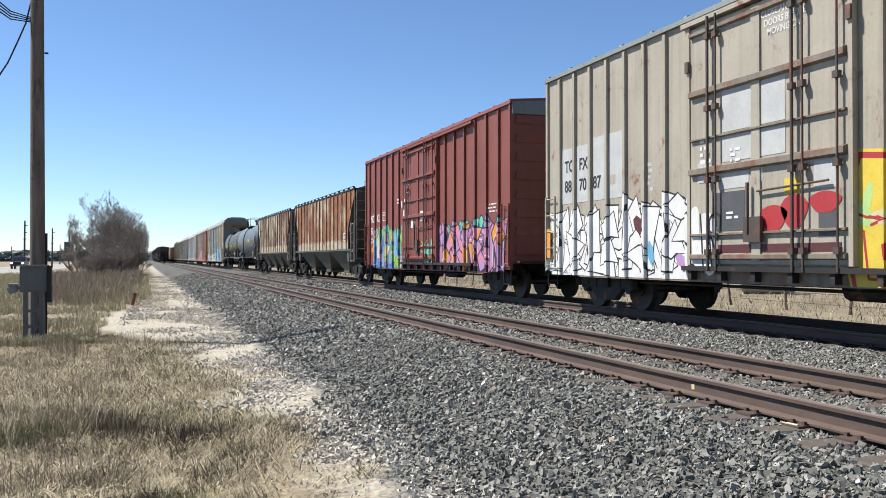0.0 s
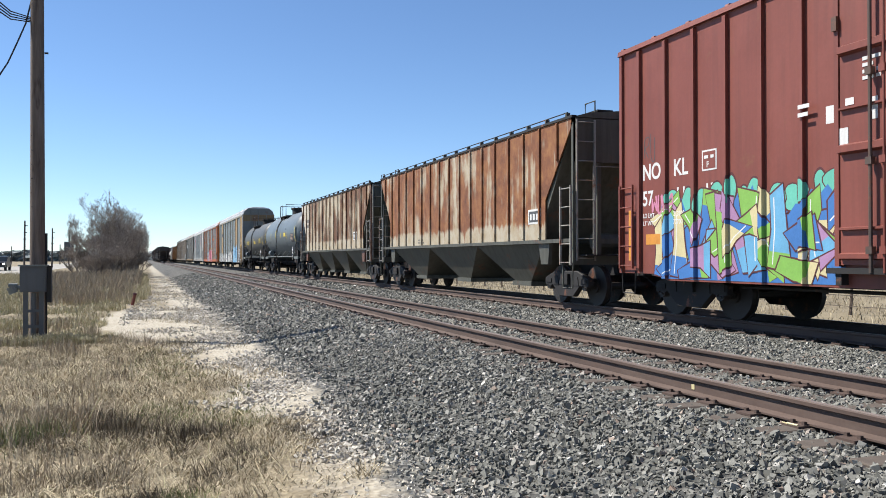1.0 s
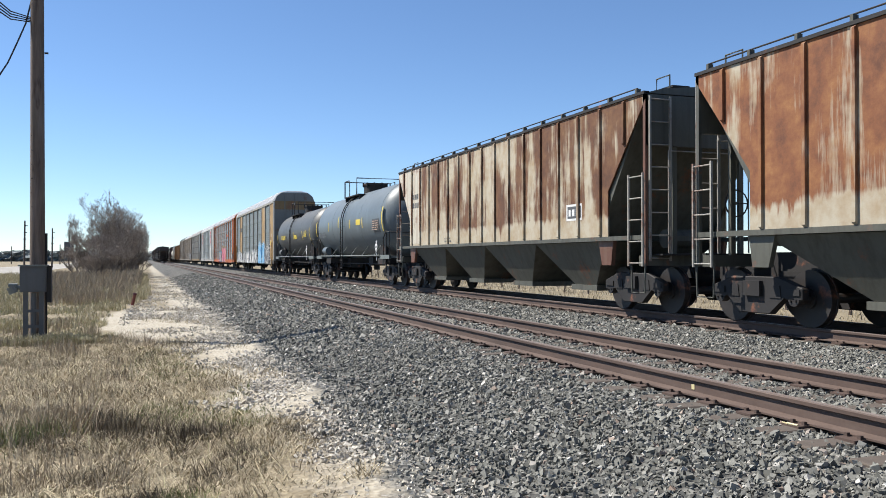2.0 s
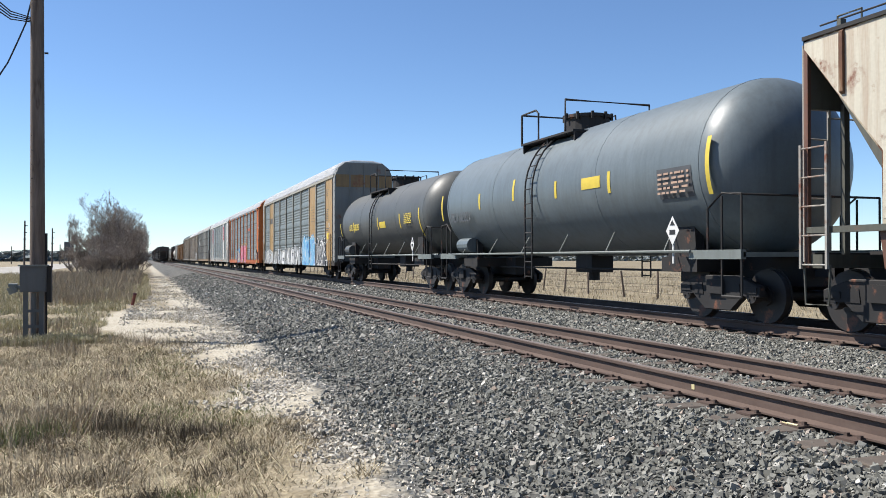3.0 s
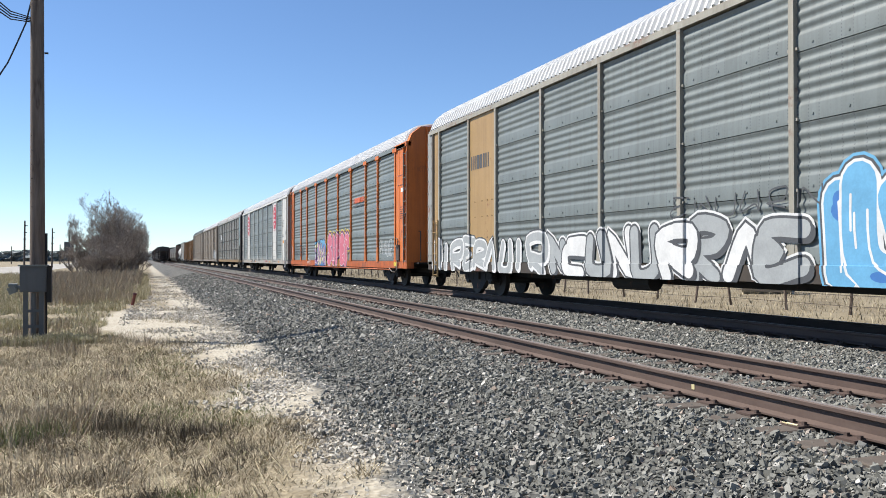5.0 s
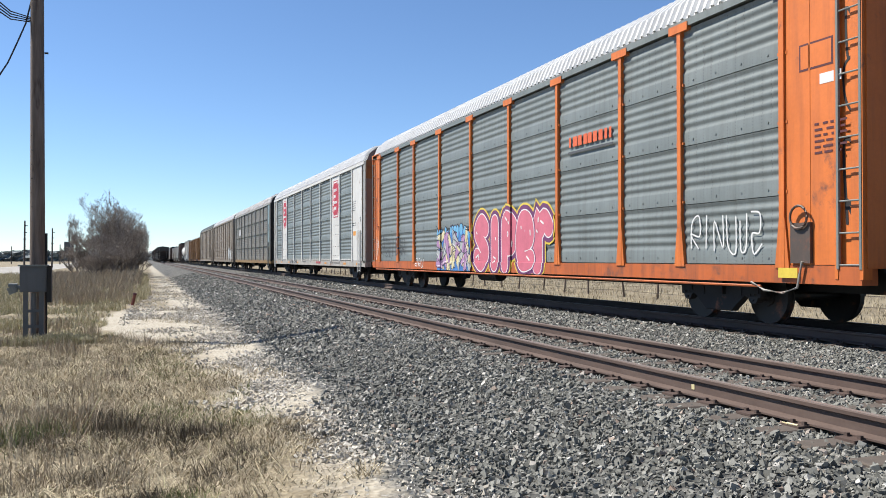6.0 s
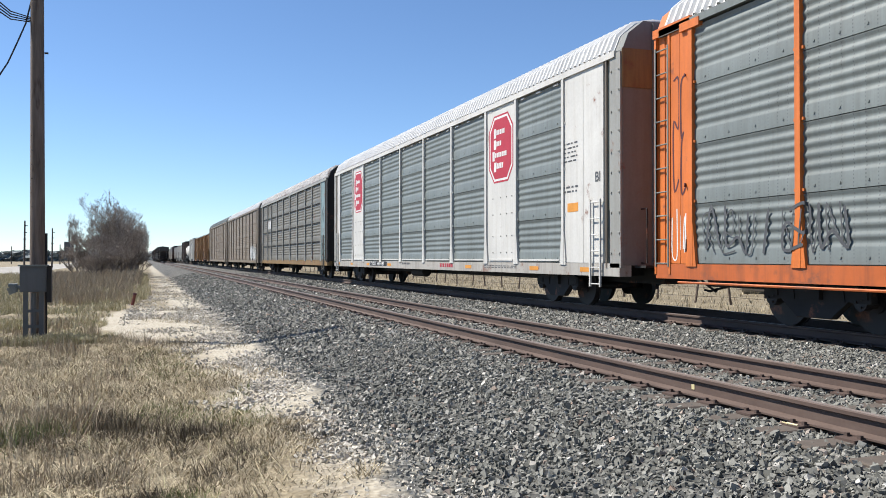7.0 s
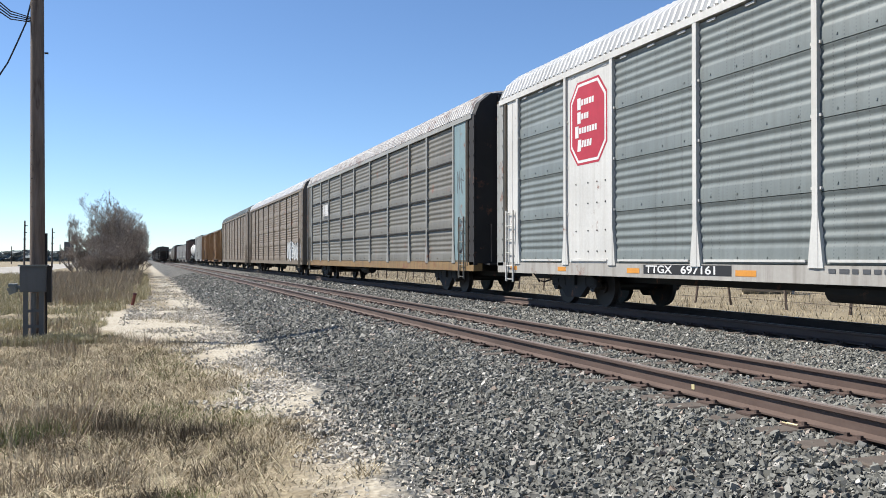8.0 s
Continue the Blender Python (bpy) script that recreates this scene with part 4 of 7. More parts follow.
    tube(bm, [(-1.25, h - 2.4, 1.5), (-1.25, h - 1.5, 1.5)], 0.22, 14)
    part("air_tank", bm, m, car)
    bm = B()
    box(bm, -0.3, 0.3, -0.4, 0.4, 0.75, 1.2)
    tube(bm, [(0, 0, 1.2), (0, 0, 0.55)], 0.14, 12)
    tube(bm, [(-0.6, -h + 3, 0.85), (-0.6, h - 3, 0.85)], 0.025)
    part("bottom_outlet", bm, M["steel_dark"], car)
    add_couplers(car, h, 0.7)
    return car


tofx = boxcar("boxcar", "faded beige boxcar covered with white graffiti", 2.9, 18.42, 5.38, M["beige"], (5.8, 3.55), 0.705, M["galv"])
nokl = boxcar("boxcar", "oxide red boxcar with colourful graffiti", 20.54, 36.0, 5.27, M["red"], (5.85, 3.7), 0.872, M["red"], truck_in=1.8)
hop_a = hopper("covered_hopper", "rust-streaked cream covered hopper car", 38.0, 54.4, M["rust"], M["hopgrey"], bays=3)
hop_b = hopper("covered_hopper", "rusty brown and cream covered hopper car", 56.0, 72.75, M["rustbrown"], M["hopgrey"], bays=4, post_m=M["rustpost"])
tank_a = tank_car("tank_car", "grey tank car with yellow marks", 74.05, 89.0, M["tank"], 1.595, dome=0.325)
tank_b = tank_car("tank_car", "dark grey tank car with yellow marks", 89.8, 104.5, M["tankdark"], 1.47, dome=0.6)
rack_y = autorack("autorack", "ochre and galvanised autorack with graffiti along the sill", 105.0, 132.0, M["galv"], M["yellow"], M["roofwhite"], M["endgrey"], (1, 7), ends=(2.3, 1.2), post_m=M["palepost"], sill_m=M["darksill"])
rack_o = autorack("autorack", "bright orange framed autorack with pink graffiti", 134.4, 160.3, M["galv"], M["orange"], M["roofwhite"], M["orange"], (), tee=True, ends=(1.55, 1.15), sill_m=M["orangesill"], column=False, ladders=False)
rack_w = autorack("autorack", "white framed autorack with red octagon emblems", 161.5, 188.8, M["galv"], M["white"], M["roofwhite"], M["endgrey"], (1, 7), ends=(2.5, 1.35), sill_m=M["whitesill"], strip=True)
rack_g = autorack("autorack", "weathered grey brown autorack with teal end panel", 190.5, 217.3, M["greyrack"], M["greyrack"], M["roofpatch"], M["steel_dark"], (), ends=(1.75, 1.5), sill_m=M["ochresill"], ledge=True, post_m=M["colgrey"])
rack_b = autorack("autorack", "faded brown autorack with white graffiti", 218.8, 245.9, M["brownrack"], M["brownrack"], M["roofwhite"], M["brownrack"], (), spin=False)
rack_c = autorack("autorack", "dusty pale brown autorack with grey roof", 247.3, 274.3, M["brownrack"], M["brownrack"], M["galv"], M["brownrack"], (), spin=False)


# ---- the rest of the freight, far down the line ----
M["rustyellow"] = paint("rusty yellow car paint", (0.207, 0.115, 0.040), (0.081, 0.040, 0.021), 0.6, 0.3)
M["brown"] = paint("dark brown car paint", (0.058, 0.032, 0.023), (0.029, 0.017, 0.015), 0.5, 0.15)
M["soot"] = paint("sooty hopper steel", (0.029, 0.024, 0.022), (0.017, 0.015, 0.012), 0.5, 0.1)
far_a = boxcar("boxcar", "rusty yellow boxcar with worn paint", 276.0, 293.2, 4.75, M["rustyellow"], (6.8, 3.4), 0.9, M["galv"], False)
far_b = boxcar("boxcar", "white boxcar with streaked sides", 313.4, 330.8, 4.95, M["farwhite"], (6.8, 3.4), 0.9, M["galv"], False)
far_t = tank_car("tank_car", "white tank car with dirty shell", 332.4, 347.5, M["farwhite"], 1.5, False)
far_d = boxcar("boxcar", "dark brown boxcar with closed doors", 349.0, 366.0, 4.95, M["brown"], (6.8, 3.4), 0.9, M["steel_dark"], False)
far_h = hopper("covered_hopper", "pale grey covered hopper car", 367.5, 384.0, M["farwhite"], M["farwhite"], False)


def again(ob, y):
    CARS.append((copy_thing(ob, pose(FAR, y, RT)), y))


again(far_a, 303.2)
for i, ob in enumerate((far_h, far_h, far_d, far_b, far_h, far_t, far_h, far_h, far_d, far_h)):
    again(ob, 394.0 + i * 18.6)

# standing train on the near track
still_h = hopper("covered_hopper", "dark sooty hopper car standing on the near track", 256.0, 272.0, M["soot"], M["soot"], False, 3, NEAR, False)
still_b = boxcar("boxcar", "dark boxcar standing on the near track", 309.5, 326.0, 4.3, M["brown"], (6.5, 3.2), 0.9, M["galv"], False, NEAR, False)
for i, ob in enumerate((still_h, still_h, None, still_h, still_h, still_b, still_h)):
    if ob:
        copy_thing(ob, pose(NEAR, 282.0 + i * 18.0, RT))


# ---- paint on the cars ----
def flat_paint(name, c, rough=0.6):
    m = mat(name, c, rough)
    n = Nodes(m)
    c1 = n.mix(n.step(n.noise(3.0, 5, 0.7), 0.35, 0.75), c, tuple(v * 0.78 for v in c))
    n.color(n.mix(0.12, c1, n.noise(30, 2), "OVERLAY"))
    return m


SPRAY = {k: flat_paint("spray " + k, c) for k, c in {
    "white": (0.617, 0.617, 0.602), "black": (0.016, 0.016, 0.017), "pink": (0.491, 0.127, 0.175), "plum": (0.127, 0.032, 0.111), "yellow": (0.571, 0.436, 0.048),
    "blue": (0.048, 0.158, 0.412), "sky": (0.127, 0.333, 0.523), "green": (0.198, 0.396, 0.071), "teal": (0.079, 0.365, 0.285), "cream": (0.538, 0.475, 0.261),
    "tan": (0.380, 0.261, 0.190), "red": (0.333, 0.023, 0.028), "lilac": (0.333, 0.190, 0.333), "grey": (0.317, 0.333, 0.333), "maroon": (0.079, 0.020, 0.023),
    "pale": (0.419, 0.427, 0.419), "mint": (0.127, 0.436, 0.333), "rose": (0.491, 0.190, 0.285), "violet": (0.356, 0.214, 0.396), "vermilion": (0.554, 0.103, 0.032), "ink": (0.028, 0.023, 0.043), "lime": (0.356, 0.523, 0.198), "orange": (0.554, 0.238, 0.032), "emblem": (0.356, 0.020, 0.040), "dark": (0.068, 0.071, 0.076)}.items()}


def stroke(bm, pts, width, x, low=0.70):
    """A sprayed line as one round-ended ribbon on the plane x; pts are (y, z)."""
    r = width / 2
    p = [Vector(pts[0])]
    for q in pts[1:]:
        if (Vector(q) - p[-1]).length > 1e-4:
            p.append(Vector(q))
    if len(p) < 2:
        return
    d = [(b - a).normalized() for a, b in zip(p, p[1:])]
    sides = []
    for k, q in enumerate(p):
        t = d[max(0, k - 1)] + d[min(k, len(d) - 1)]
        t = t.normalized() if t.length > 0.05 else d[min(k, len(d) - 1)]
        n = Vector((-t.y, t.x)) * r * min(1.35, 1 / max(0.3, abs(t.dot(d[min(k, len(d) - 1)]))))
        xx = x - k * 1.2e-5
        sides.append([bm.verts.new((xx, v.x, max(low, v.y))) for v in (q + n, q - n)])
    for a, b in zip(sides, sides[1:]):
        bm.faces.new((a[0], b[0], b[1], a[1]))
    for q, t, (a, b), xx in ((p[0], -d[0], sides[0], x), (p[-1], d[-1], sides[-1], x - len(p) * 1.2e-5)):
        n = Vector((-t.y, t.x)) * r
        first = a if (Vector((a.co.y, a.co.z)) - q - n).length < r else b
        last = b if first is a else a
        arc = [q + n * math.cos(u) + t * r * math.sin(u) for u in (math.pi * k / 7 for k in range(1, 7))]
        bm.faces.new([first] + [bm.verts.new((xx, v.x, max(low, v.y))) for v in arc] + [last])


def patch(bm, outline, x):
    bm.faces.new([bm.verts.new((x, y, z)) for y, z in outline])


def sprayed(bm, m, car, label):
    """Paint that follows the posts and the sill of the car's side."""
    ribs, half, rise, low, low_rise = SURFACE[car.name]
    ys = [v.co.y for v in bm.verts]
    if not ys:
        bm.free()
        return
    a, b = min(ys), max(ys)
    near = [r for r in ribs if a - half < r < b + half]
    cuts = [Vector((0, r + k, 0)) for r in near for k in (-half, -half + 0.004, half - 0.004, half)]
    for c in cuts:
        bmesh.ops.bisect_plane(bm, geom=bm.verts[:] + bm.edges[:] + bm.faces[:], plane_co=c, plane_no=(0, 1, 0))
    if low:
        for z in (low, low - 0.003):
            bmesh.ops.bisect_plane(bm, geom=bm.verts[:] + bm.edges[:] + bm.faces[:], plane_co=(0, 0, z), plane_no=(0, 0, 1))
    for v in bm.verts:
        up = rise if any(abs(v.co.y - r) < half - 0.003 for r in near) else 0.0
        if low and v.co.z < low - 0.002:
            up = max(up, low_rise)
        v.co.x -= up
    part("graffiti", bm, m, car, label)


def smooth_path(pts, n=5, straight=False):
    """Catmull-Rom through (y, z) points, or straight runs between them."""
    if straight:
        return [tuple(a[c] + (b[c] - a[c]) * k / 4 for c in (0, 1)) for a, b in zip(pts, pts[1:]) for k in range(4)] + [tuple(pts[-1])]
    p = [pts[0]] + list(pts) + [pts[-1]]
    out = []
    for i in range(1, len(p) - 2):
        for k in range(n):
            t = k / n
            out.append(tuple(0.5 * ((2 * p[i][c]) + (-p[i - 1][c] + p[i + 1][c]) * t + (2 * p[i - 1][c] - 5 * p[i][c] + 4 * p[i + 1][c] - p[i + 2][c]) * t * t
                                    + (-p[i - 1][c] + 3 * p[i][c] - 3 * p[i + 1][c] + p[i + 2][c]) * t ** 3) for c in (0, 1)))
    out.append(tuple(p[-2]))
    return out


def letter_path(rng, y, w, z0, z1):
    """A made-up bulging stroke that fills one letter's cell (left edge y, running to -y)."""
    cols = (y - 0.22 * w, y - 0.5 * w, y - 0.78 * w)
    rows = (z0 + 0.12 * (z1 - z0), (z0 + z1) / 2, z1 - 0.12 * (z1 - z0))
    forms = (((2, 0), (0, 0), (0, 1), (2, 1), (2, 2), (0, 2)), ((0, 2), (0, 0), (2, 0), (2, 2)), ((0, 2), (0, 0), (1, 1), (2, 0), (2, 2)), ((0, 0), (0, 2), (2, 2), (2, 1), (0, 1), (2, 0)),
             ((0, 0), (1, 2), (2, 0)), ((2, 2), (0, 2), (0, 1), (1, 1), (0, 1), (0, 0), (2, 0)), ((0, 0), (0, 2), (2, 0), (2, 2)), ((1, 2), (1, 0)))
    f = rng.choice(forms)
    return [(cols[c] + rng.uniform(-0.13, 0.13) * w, rows[r] + rng.uniform(-0.12, 0.12) * (z1 - z0)) for c, r in f]


def graffiti(car, ya, yb, z0, z1, x, fills, line, halo=None, letters=5, seed=1, fat=0.34, flecks=(), edge=None, jag=False, back=None):
    """A spray-painted piece from ya (far) to yb (near) in start coordinates."""
    rng = random.Random(seed)
    c = car.matrix_basis.translation.y
    ya, yb = ya - c, yb - c
    w = (ya - yb) / letters
    paths = []
    for i in range(letters):
        top = z1 - rng.uniform(0, 0.16) * (z1 - z0)
        paths.append(smooth_path(letter_path(rng, ya - i * w + 0.14 * w, w * 1.28, z0, top), 5, jag))
    f = fat * min(w, (z1 - z0) * 0.7)
    if back:
        bm = B()
        n = letters * 3
        top = [(ya - (ya - yb) * k / n, z0 + (z1 - z0) * rng.uniform(0.55, 1.02)) for k in range(n + 1)]
        for (a, za), (b, zb) in zip(top, top[1:]):
            patch(bm, [(a, 0.71), (b, 0.71), (b, zb), ((a + b) / 2, max(za, zb) * rng.uniform(0.97, 1.06)), (a, za)], x + 0.0008)
        sprayed(bm, SPRAY[back], car, back + " sprayed background")
    for m, wd, dx in ((halo, f + 0.26, 0.0), (edge, f + 0.17, 0.0015)):
        if m:
            for i, p in enumerate(paths):
                bm = B()
                stroke(bm, p, wd, x - dx - i * 0.0001)
                sprayed(bm, SPRAY[m], car, m + " sprayed outline")
    for i, p in enumerate(paths):
        dx = 0.004 + 0.0035 * (i % 3)
        bm = B()
        stroke(bm, [(a - 0.07, b - 0.06) for a, b in p], f + 0.05, x - dx + 0.0006)
        sprayed(bm, SPRAY[line], car, line + " sprayed drop shadow")
        bm = B()
        stroke(bm, p, f + 0.09, x - dx)
        sprayed(bm, SPRAY[line], car, line + " sprayed outline")
        bm = B()
        stroke(bm, p, f, x - dx - 0.001)
        sprayed(bm, SPRAY[fills[i % len(fills)]], car, fills[i % len(fills)] + " sprayed letter")
        for m in flecks:
            for j in range(2):
                bm = B()
                q = rng.choice(p)
                a, b, t = f * rng.uniform(0.18, 0.45), f * rng.uniform(0.1, 0.26), rng.uniform(0, 3)
                patch(bm, [(q[0] + a * math.cos(v) * math.cos(t) - b * math.sin(v) * math.sin(t), max(0.7, q[1] + a * math.cos(v) * math.sin(t) + b * math.sin(v) * math.cos(t))) for v in (u * math.pi / 6 for u in range(12))], x - dx - 0.0017 - 0.0002 * j - 0.0004 * flecks.index(m))
                sprayed(bm, SPRAY[m], car, m + " sprayed highlights")
        if f > 0.3:
            for j in range(3):
                bm = B()
                k = rng.randrange(max(1, len(p) - 6))
                off = rng.uniform(-0.3, 0.3) * f
                stroke(bm, [(a + off, b + rng.uniform(-0.02, 0.02)) for a, b in p[k:k + rng.randint(3, 6)]], 0.04, x - dx - 0.0028)
                sprayed(bm, SPRAY[line], car, "thin " + line + " sprayed lines")


def scribble(car, ya, yb, z0, z1, x, m, seed, width=0.035, n=5):
    rng = random.Random(seed)
    c = car.matrix_basis.translation.y
    w = (ya - yb) / n
    for i in range(n):
        bm = B()
        stroke(bm, smooth_path(letter_path(rng, ya - c - i * w, w * 1.1, z0, z1), 6), width, x - i * 0.0002)
        sprayed(bm, SPRAY[m], car, "thin " + m + " sprayed tag")


def wild(car, ya, yb, z0, z1, x, fills, dark, back=None, bubbles=None, letters=5, seed=1, fat=0.3, rim=0.03, tips=0.6):
    """An angular wild-style piece: slanted, flared bars over a dark ground, bubbles above, each shape one painted face."""
    rng = random.Random(seed)
    c = car.matrix_basis.translation.y
    ya, yb = ya - c, yb - c
    w, hz = (ya - yb) / letters, z1 - z0
    low = 0.715

    def face(pts, m, dx, label):
        bm = B()
        patch(bm, [(y, max(low, z)) for y, z in pts], x - dx)
        sprayed(bm, SPRAY[m], car, label)

    if bubbles:
        for k in range(letters * 2):
            cy, cz = ya - (ya - yb) * (k + rng.uniform(0.1, 0.9)) / (letters * 2), z0 + hz * rng.uniform(0.74, 0.95)
            ry, rz = w * rng.uniform(0.16, 0.32), hz * rng.uniform(0.1, 0.17)
            for grow, m, dx in ((1.0 + rim / ry, dark, 0.0003 + 0.00012 * (k % 5)), (1.0, bubbles, 0.00036 + 0.00012 * (k % 5))):
                face([(cy + ry * grow * math.cos(a) * (1 + 0.15 * math.sin(3 * a + k)), cz + rz * grow * math.sin(a)) for a in (u * math.pi / 8 for u in range(16))], m, dx, m + " sprayed bubble")
    n = letters * 4
    top = []
    for k in range(n + 1):
        top.append((ya - (ya - yb) * k / n, z0 + hz * (rng.uniform(0.62, 0.8) if k % 2 else rng.uniform(0.72, 0.98))))
    face([(ya, low)] + top + [(yb, low)], back or dark, 0.0012, (back or dark) + " sprayed ground of the piece")
    forms = (((0, 2), (0, 0), (2, 0)), ((0, 0), (0.3, 2), (2, 1.3), (0.4, 1), (2, 0)), ((0, 0), (1, 2), (2, 0), (0.5, 0.8)), ((0, 2), (0.2, 0), (1, 1.2), (2, 2)), ((2, 2), (0, 1.6), (0.2, 0), (2, 0.2), (1.6, 1)),
             ((0, 2), (1, 0), (2, 2)), ((0, 0), (0, 2), (2, 0), (2, 2)))
    for i in range(letters):
        base = 0.0018 + 0.0048 * (i % 2)
        f = rng.choice(forms)
        lean = rng.uniform(-0.2, 0.25) * w
        pts = [(ya - i * w - w * (0.0 + 0.5 * a) - lean * b / 2 + rng.uniform(-0.08, 0.08) * w, z0 + hz * (0.1 + 0.36 * b) + rng.uniform(-0.08, 0.1) * hz) for a, b in f]
        runs = list(zip(pts, pts[1:]))
        for k in range(2):
            cy, cz, a = ya - (i + rng.uniform(0.1, 0.9)) * w, z0 + hz * rng.uniform(0.2, 0.75), rng.uniform(-0.9, 0.9)
            dy, dz = 0.28 * w * math.cos(a), 0.28 * w * math.sin(a)
            runs.append(((cy + dy, cz + dz), (cy - dy, cz - dz)))
        for k, (p, q) in enumerate(runs):
            a, b = Vector(p), Vector(q)
            d = (b - a).normalized()
            nn = Vector((-d.y, d.x))
            wa, wb = fat * w * rng.uniform(0.55, 0.9), fat * w * rng.uniform(0.75, 1.3)
            ext, cut = fat * w * rng.uniform(0.2, tips), fat * w * rng.uniform(-0.4, 0.4)
            shape = [a - d * (ext * 0.6 + cut) + nn * wa / 2, a + (b - a) * 0.5 + nn * (wa + wb) * 0.21, b + d * (ext + cut) + nn * wb * 0.7, b + d * (ext - cut) - nn * wb * 0.55,
                     a + (b - a) * 0.5 - nn * (wa + wb) * 0.24, a - d * (ext * 0.6 - cut) - nn * wa / 2]
            mid = sum(shape, Vector((0, 0))) / 6
            big = [v + (v - mid).normalized() * rim * 1.5 for v in shape]
            dx = base + 0.0006 * k
            face([tuple(v) for v in big], dark, dx, dark + " sprayed outline")
            m1, m2 = fills[(i + k) % len(fills)], fills[(i + k + 1) % len(fills)]
            face([tuple(v) for v in shape], m1, dx + 0.0002, m1 + " sprayed letter bar")
            g = rng.uniform(0.35, 0.65)
            cutp = [shape[1].lerp(shape[2], g), shape[2], shape[3], shape[4].lerp(shape[3], g)]
            face([tuple(v) for v in cutp], m2, dx + 0.0003, m2 + " sprayed letter end")
            if k % 2:
                continue
            bm = B()
            stroke(bm, [tuple(shape[0].lerp(shape[5], 0.25).lerp(mid, 0.15)), tuple(shape[1].lerp(shape[4], 0.22)), tuple(shape[2].lerp(shape[3], 0.2).lerp(mid, 0.1))], 0.022, x - dx - 0.00045, low)
            sprayed(bm, SPRAY["white"], car, "white sprayed gleam")


def plate(car, ya, yb, z0, z1, x, m, name="painted_patch", label=""):
    c = car.matrix_basis.translation.y
    bm = B()
    box(bm, x, x + 0.004, yb - c, ya - c, z0, z1)
    return part(name, bm, SPRAY[m] if isinstance(m, str) else m, car, label)


def bars(car, ya, yb, z0, z1, x, m, rows, seed, fill=0.55):
    """Small unreadable stencilled writing."""
    rng = random.Random(seed)
    c = car.matrix_basis.translation.y
    bm = B()
    hz = (z1 - z0) / rows
    for r in range(rows):
        y = ya - c
        while y > yb - c + 0.06:
            w = rng.uniform(0.06, 0.2)
            box(bm, x - 0.002, x, max(yb - c, y - w), y, z0 + r * hz, z0 + r * hz + hz * fill)
            y -= w + rng.uniform(0.03, 0.1)
    tagged(part("stencil", bm, SPRAY[m], car), kind="stuff")


def marks(car, text, y, z, size, m, x, squeeze=1.0):
    side_text(car, text, y - car.matrix_basis.translation.y, z, size, SPRAY[m], x, "lettering", squeeze)


BX = -1.463   # just proud of a boxcar's side
# beige boxcar
plate(tofx, 17.75, 16.3, 2.35, 3.62, -1.466, "pale", label="pale repainted patch")
plate(tofx, 16.2, 14.85, 2.35, 3.72, -1.466, "pale", label="pale repainted patch")
for word, y in (("TO", 17.52), ("FX", 16.84)):
    marks(tofx, word, y, 3.08, 0.37, "black", -1.471, 0.9)
for word, y in (("88", 17.52), ("70", 16.84), ("87", 16.22)):
    marks(tofx, word, y, 2.62, 0.37, "black", -1.471, 0.9)
wild(tofx, 18.2, 12.75, 0.74, 2.3, -1.463, ("white", "white", "white"), "black", "white", None, 8, 8, 0.7, 0.024, 0.25)
for k, (y, z, a, b, m) in enumerate(((14.4, 1.75, 0.22, 0.2, "maroon"), (13.0, 1.05, 0.2, 0.14, "violet"), (14.0, 1.2, 0.12, 0.25, "sky"), (16.4, 1.3, 0.1, 0.18, "maroon"), (17.6, 1.5, 0.08, 0.2, "grey"))):
    bm = B()
    patch(bm, [(y + a * math.cos(u) - tofx.matrix_basis.translation.y, z + b * math.sin(u + 0.4)) for u in (0.2, 1.1, 2.3, 3.4, 4.6, 5.5)], -1.4745)
    sprayed(bm, SPRAY[m], tofx, m + " sprayed fill")
graffiti(tofx, 8.95, 3.4, 0.74, 2.6, -1.463, ("yellow", "lime", "orange"), "red", "yellow", 5, 12, 0.5, ("lime", "cream"), "red", True, "yellow")
for ya, yb, za, zb, m in ((11.75, 11.0, 3.2, 3.9, "pale"), (11.75, 11.0, 2.7, 3.12, "pale"), (10.85, 10.28, 2.7, 3.12, "pale"), (10.85, 10.28, 3.2, 3.88, "pale"), (12.0, 11.2, 1.55, 2.2, "dark"), (11.85, 11.1, 2.25, 2.5, "pale"),
                          (10.3, 9.98, 2.05, 2.3, "yellow"), (9.7, 9.25, 2.1, 2.5, "pale"), (9.62, 9.27, 1.4, 1.78, "dark"), (12.2, 9.2, 1.19, 1.32, "maroon"), (12.42, 12.15, 2.4, 2.75, "pale"), (11.0, 10.78, 2.3, 2.55, "white")):
    plate(tofx, ya, yb, za, zb, -1.556, m, label="patched door paint")
for y, z, a, b in ((10.55, 1.72, 0.3, 0.2), (10.1, 1.8, 0.27, 0.26), (9.5, 1.9, 0.3, 0.16)):
    bm = B()
    patch(bm, [(y - tofx.matrix_basis.translation.y + a * math.cos(u) * (1 + 0.15 * math.sin(3 * u)), z + b * math.sin(u)) for u in (v * math.pi / 8 for v in range(16))], -1.5585)
    part("graffiti", bm, SPRAY["red"], tofx, "red sprayed blot")
scribble(tofx, 12.55, 11.95, 0.85, 1.9, -1.556, "white", 82, 0.22, 2)
scribble(tofx, 12.5, 11.8, 0.85, 2.0, -1.559, "black", 83, 0.04, 2)
for k, words in enumerate(("CLOSE AND LOCK", "DOORS BEFORE", "MOVING CAR")):
    marks(tofx, words, 10.8 - 0.07 * k, 4.86 - 0.15 * k, 0.145, "white", -1.557, 0.85)
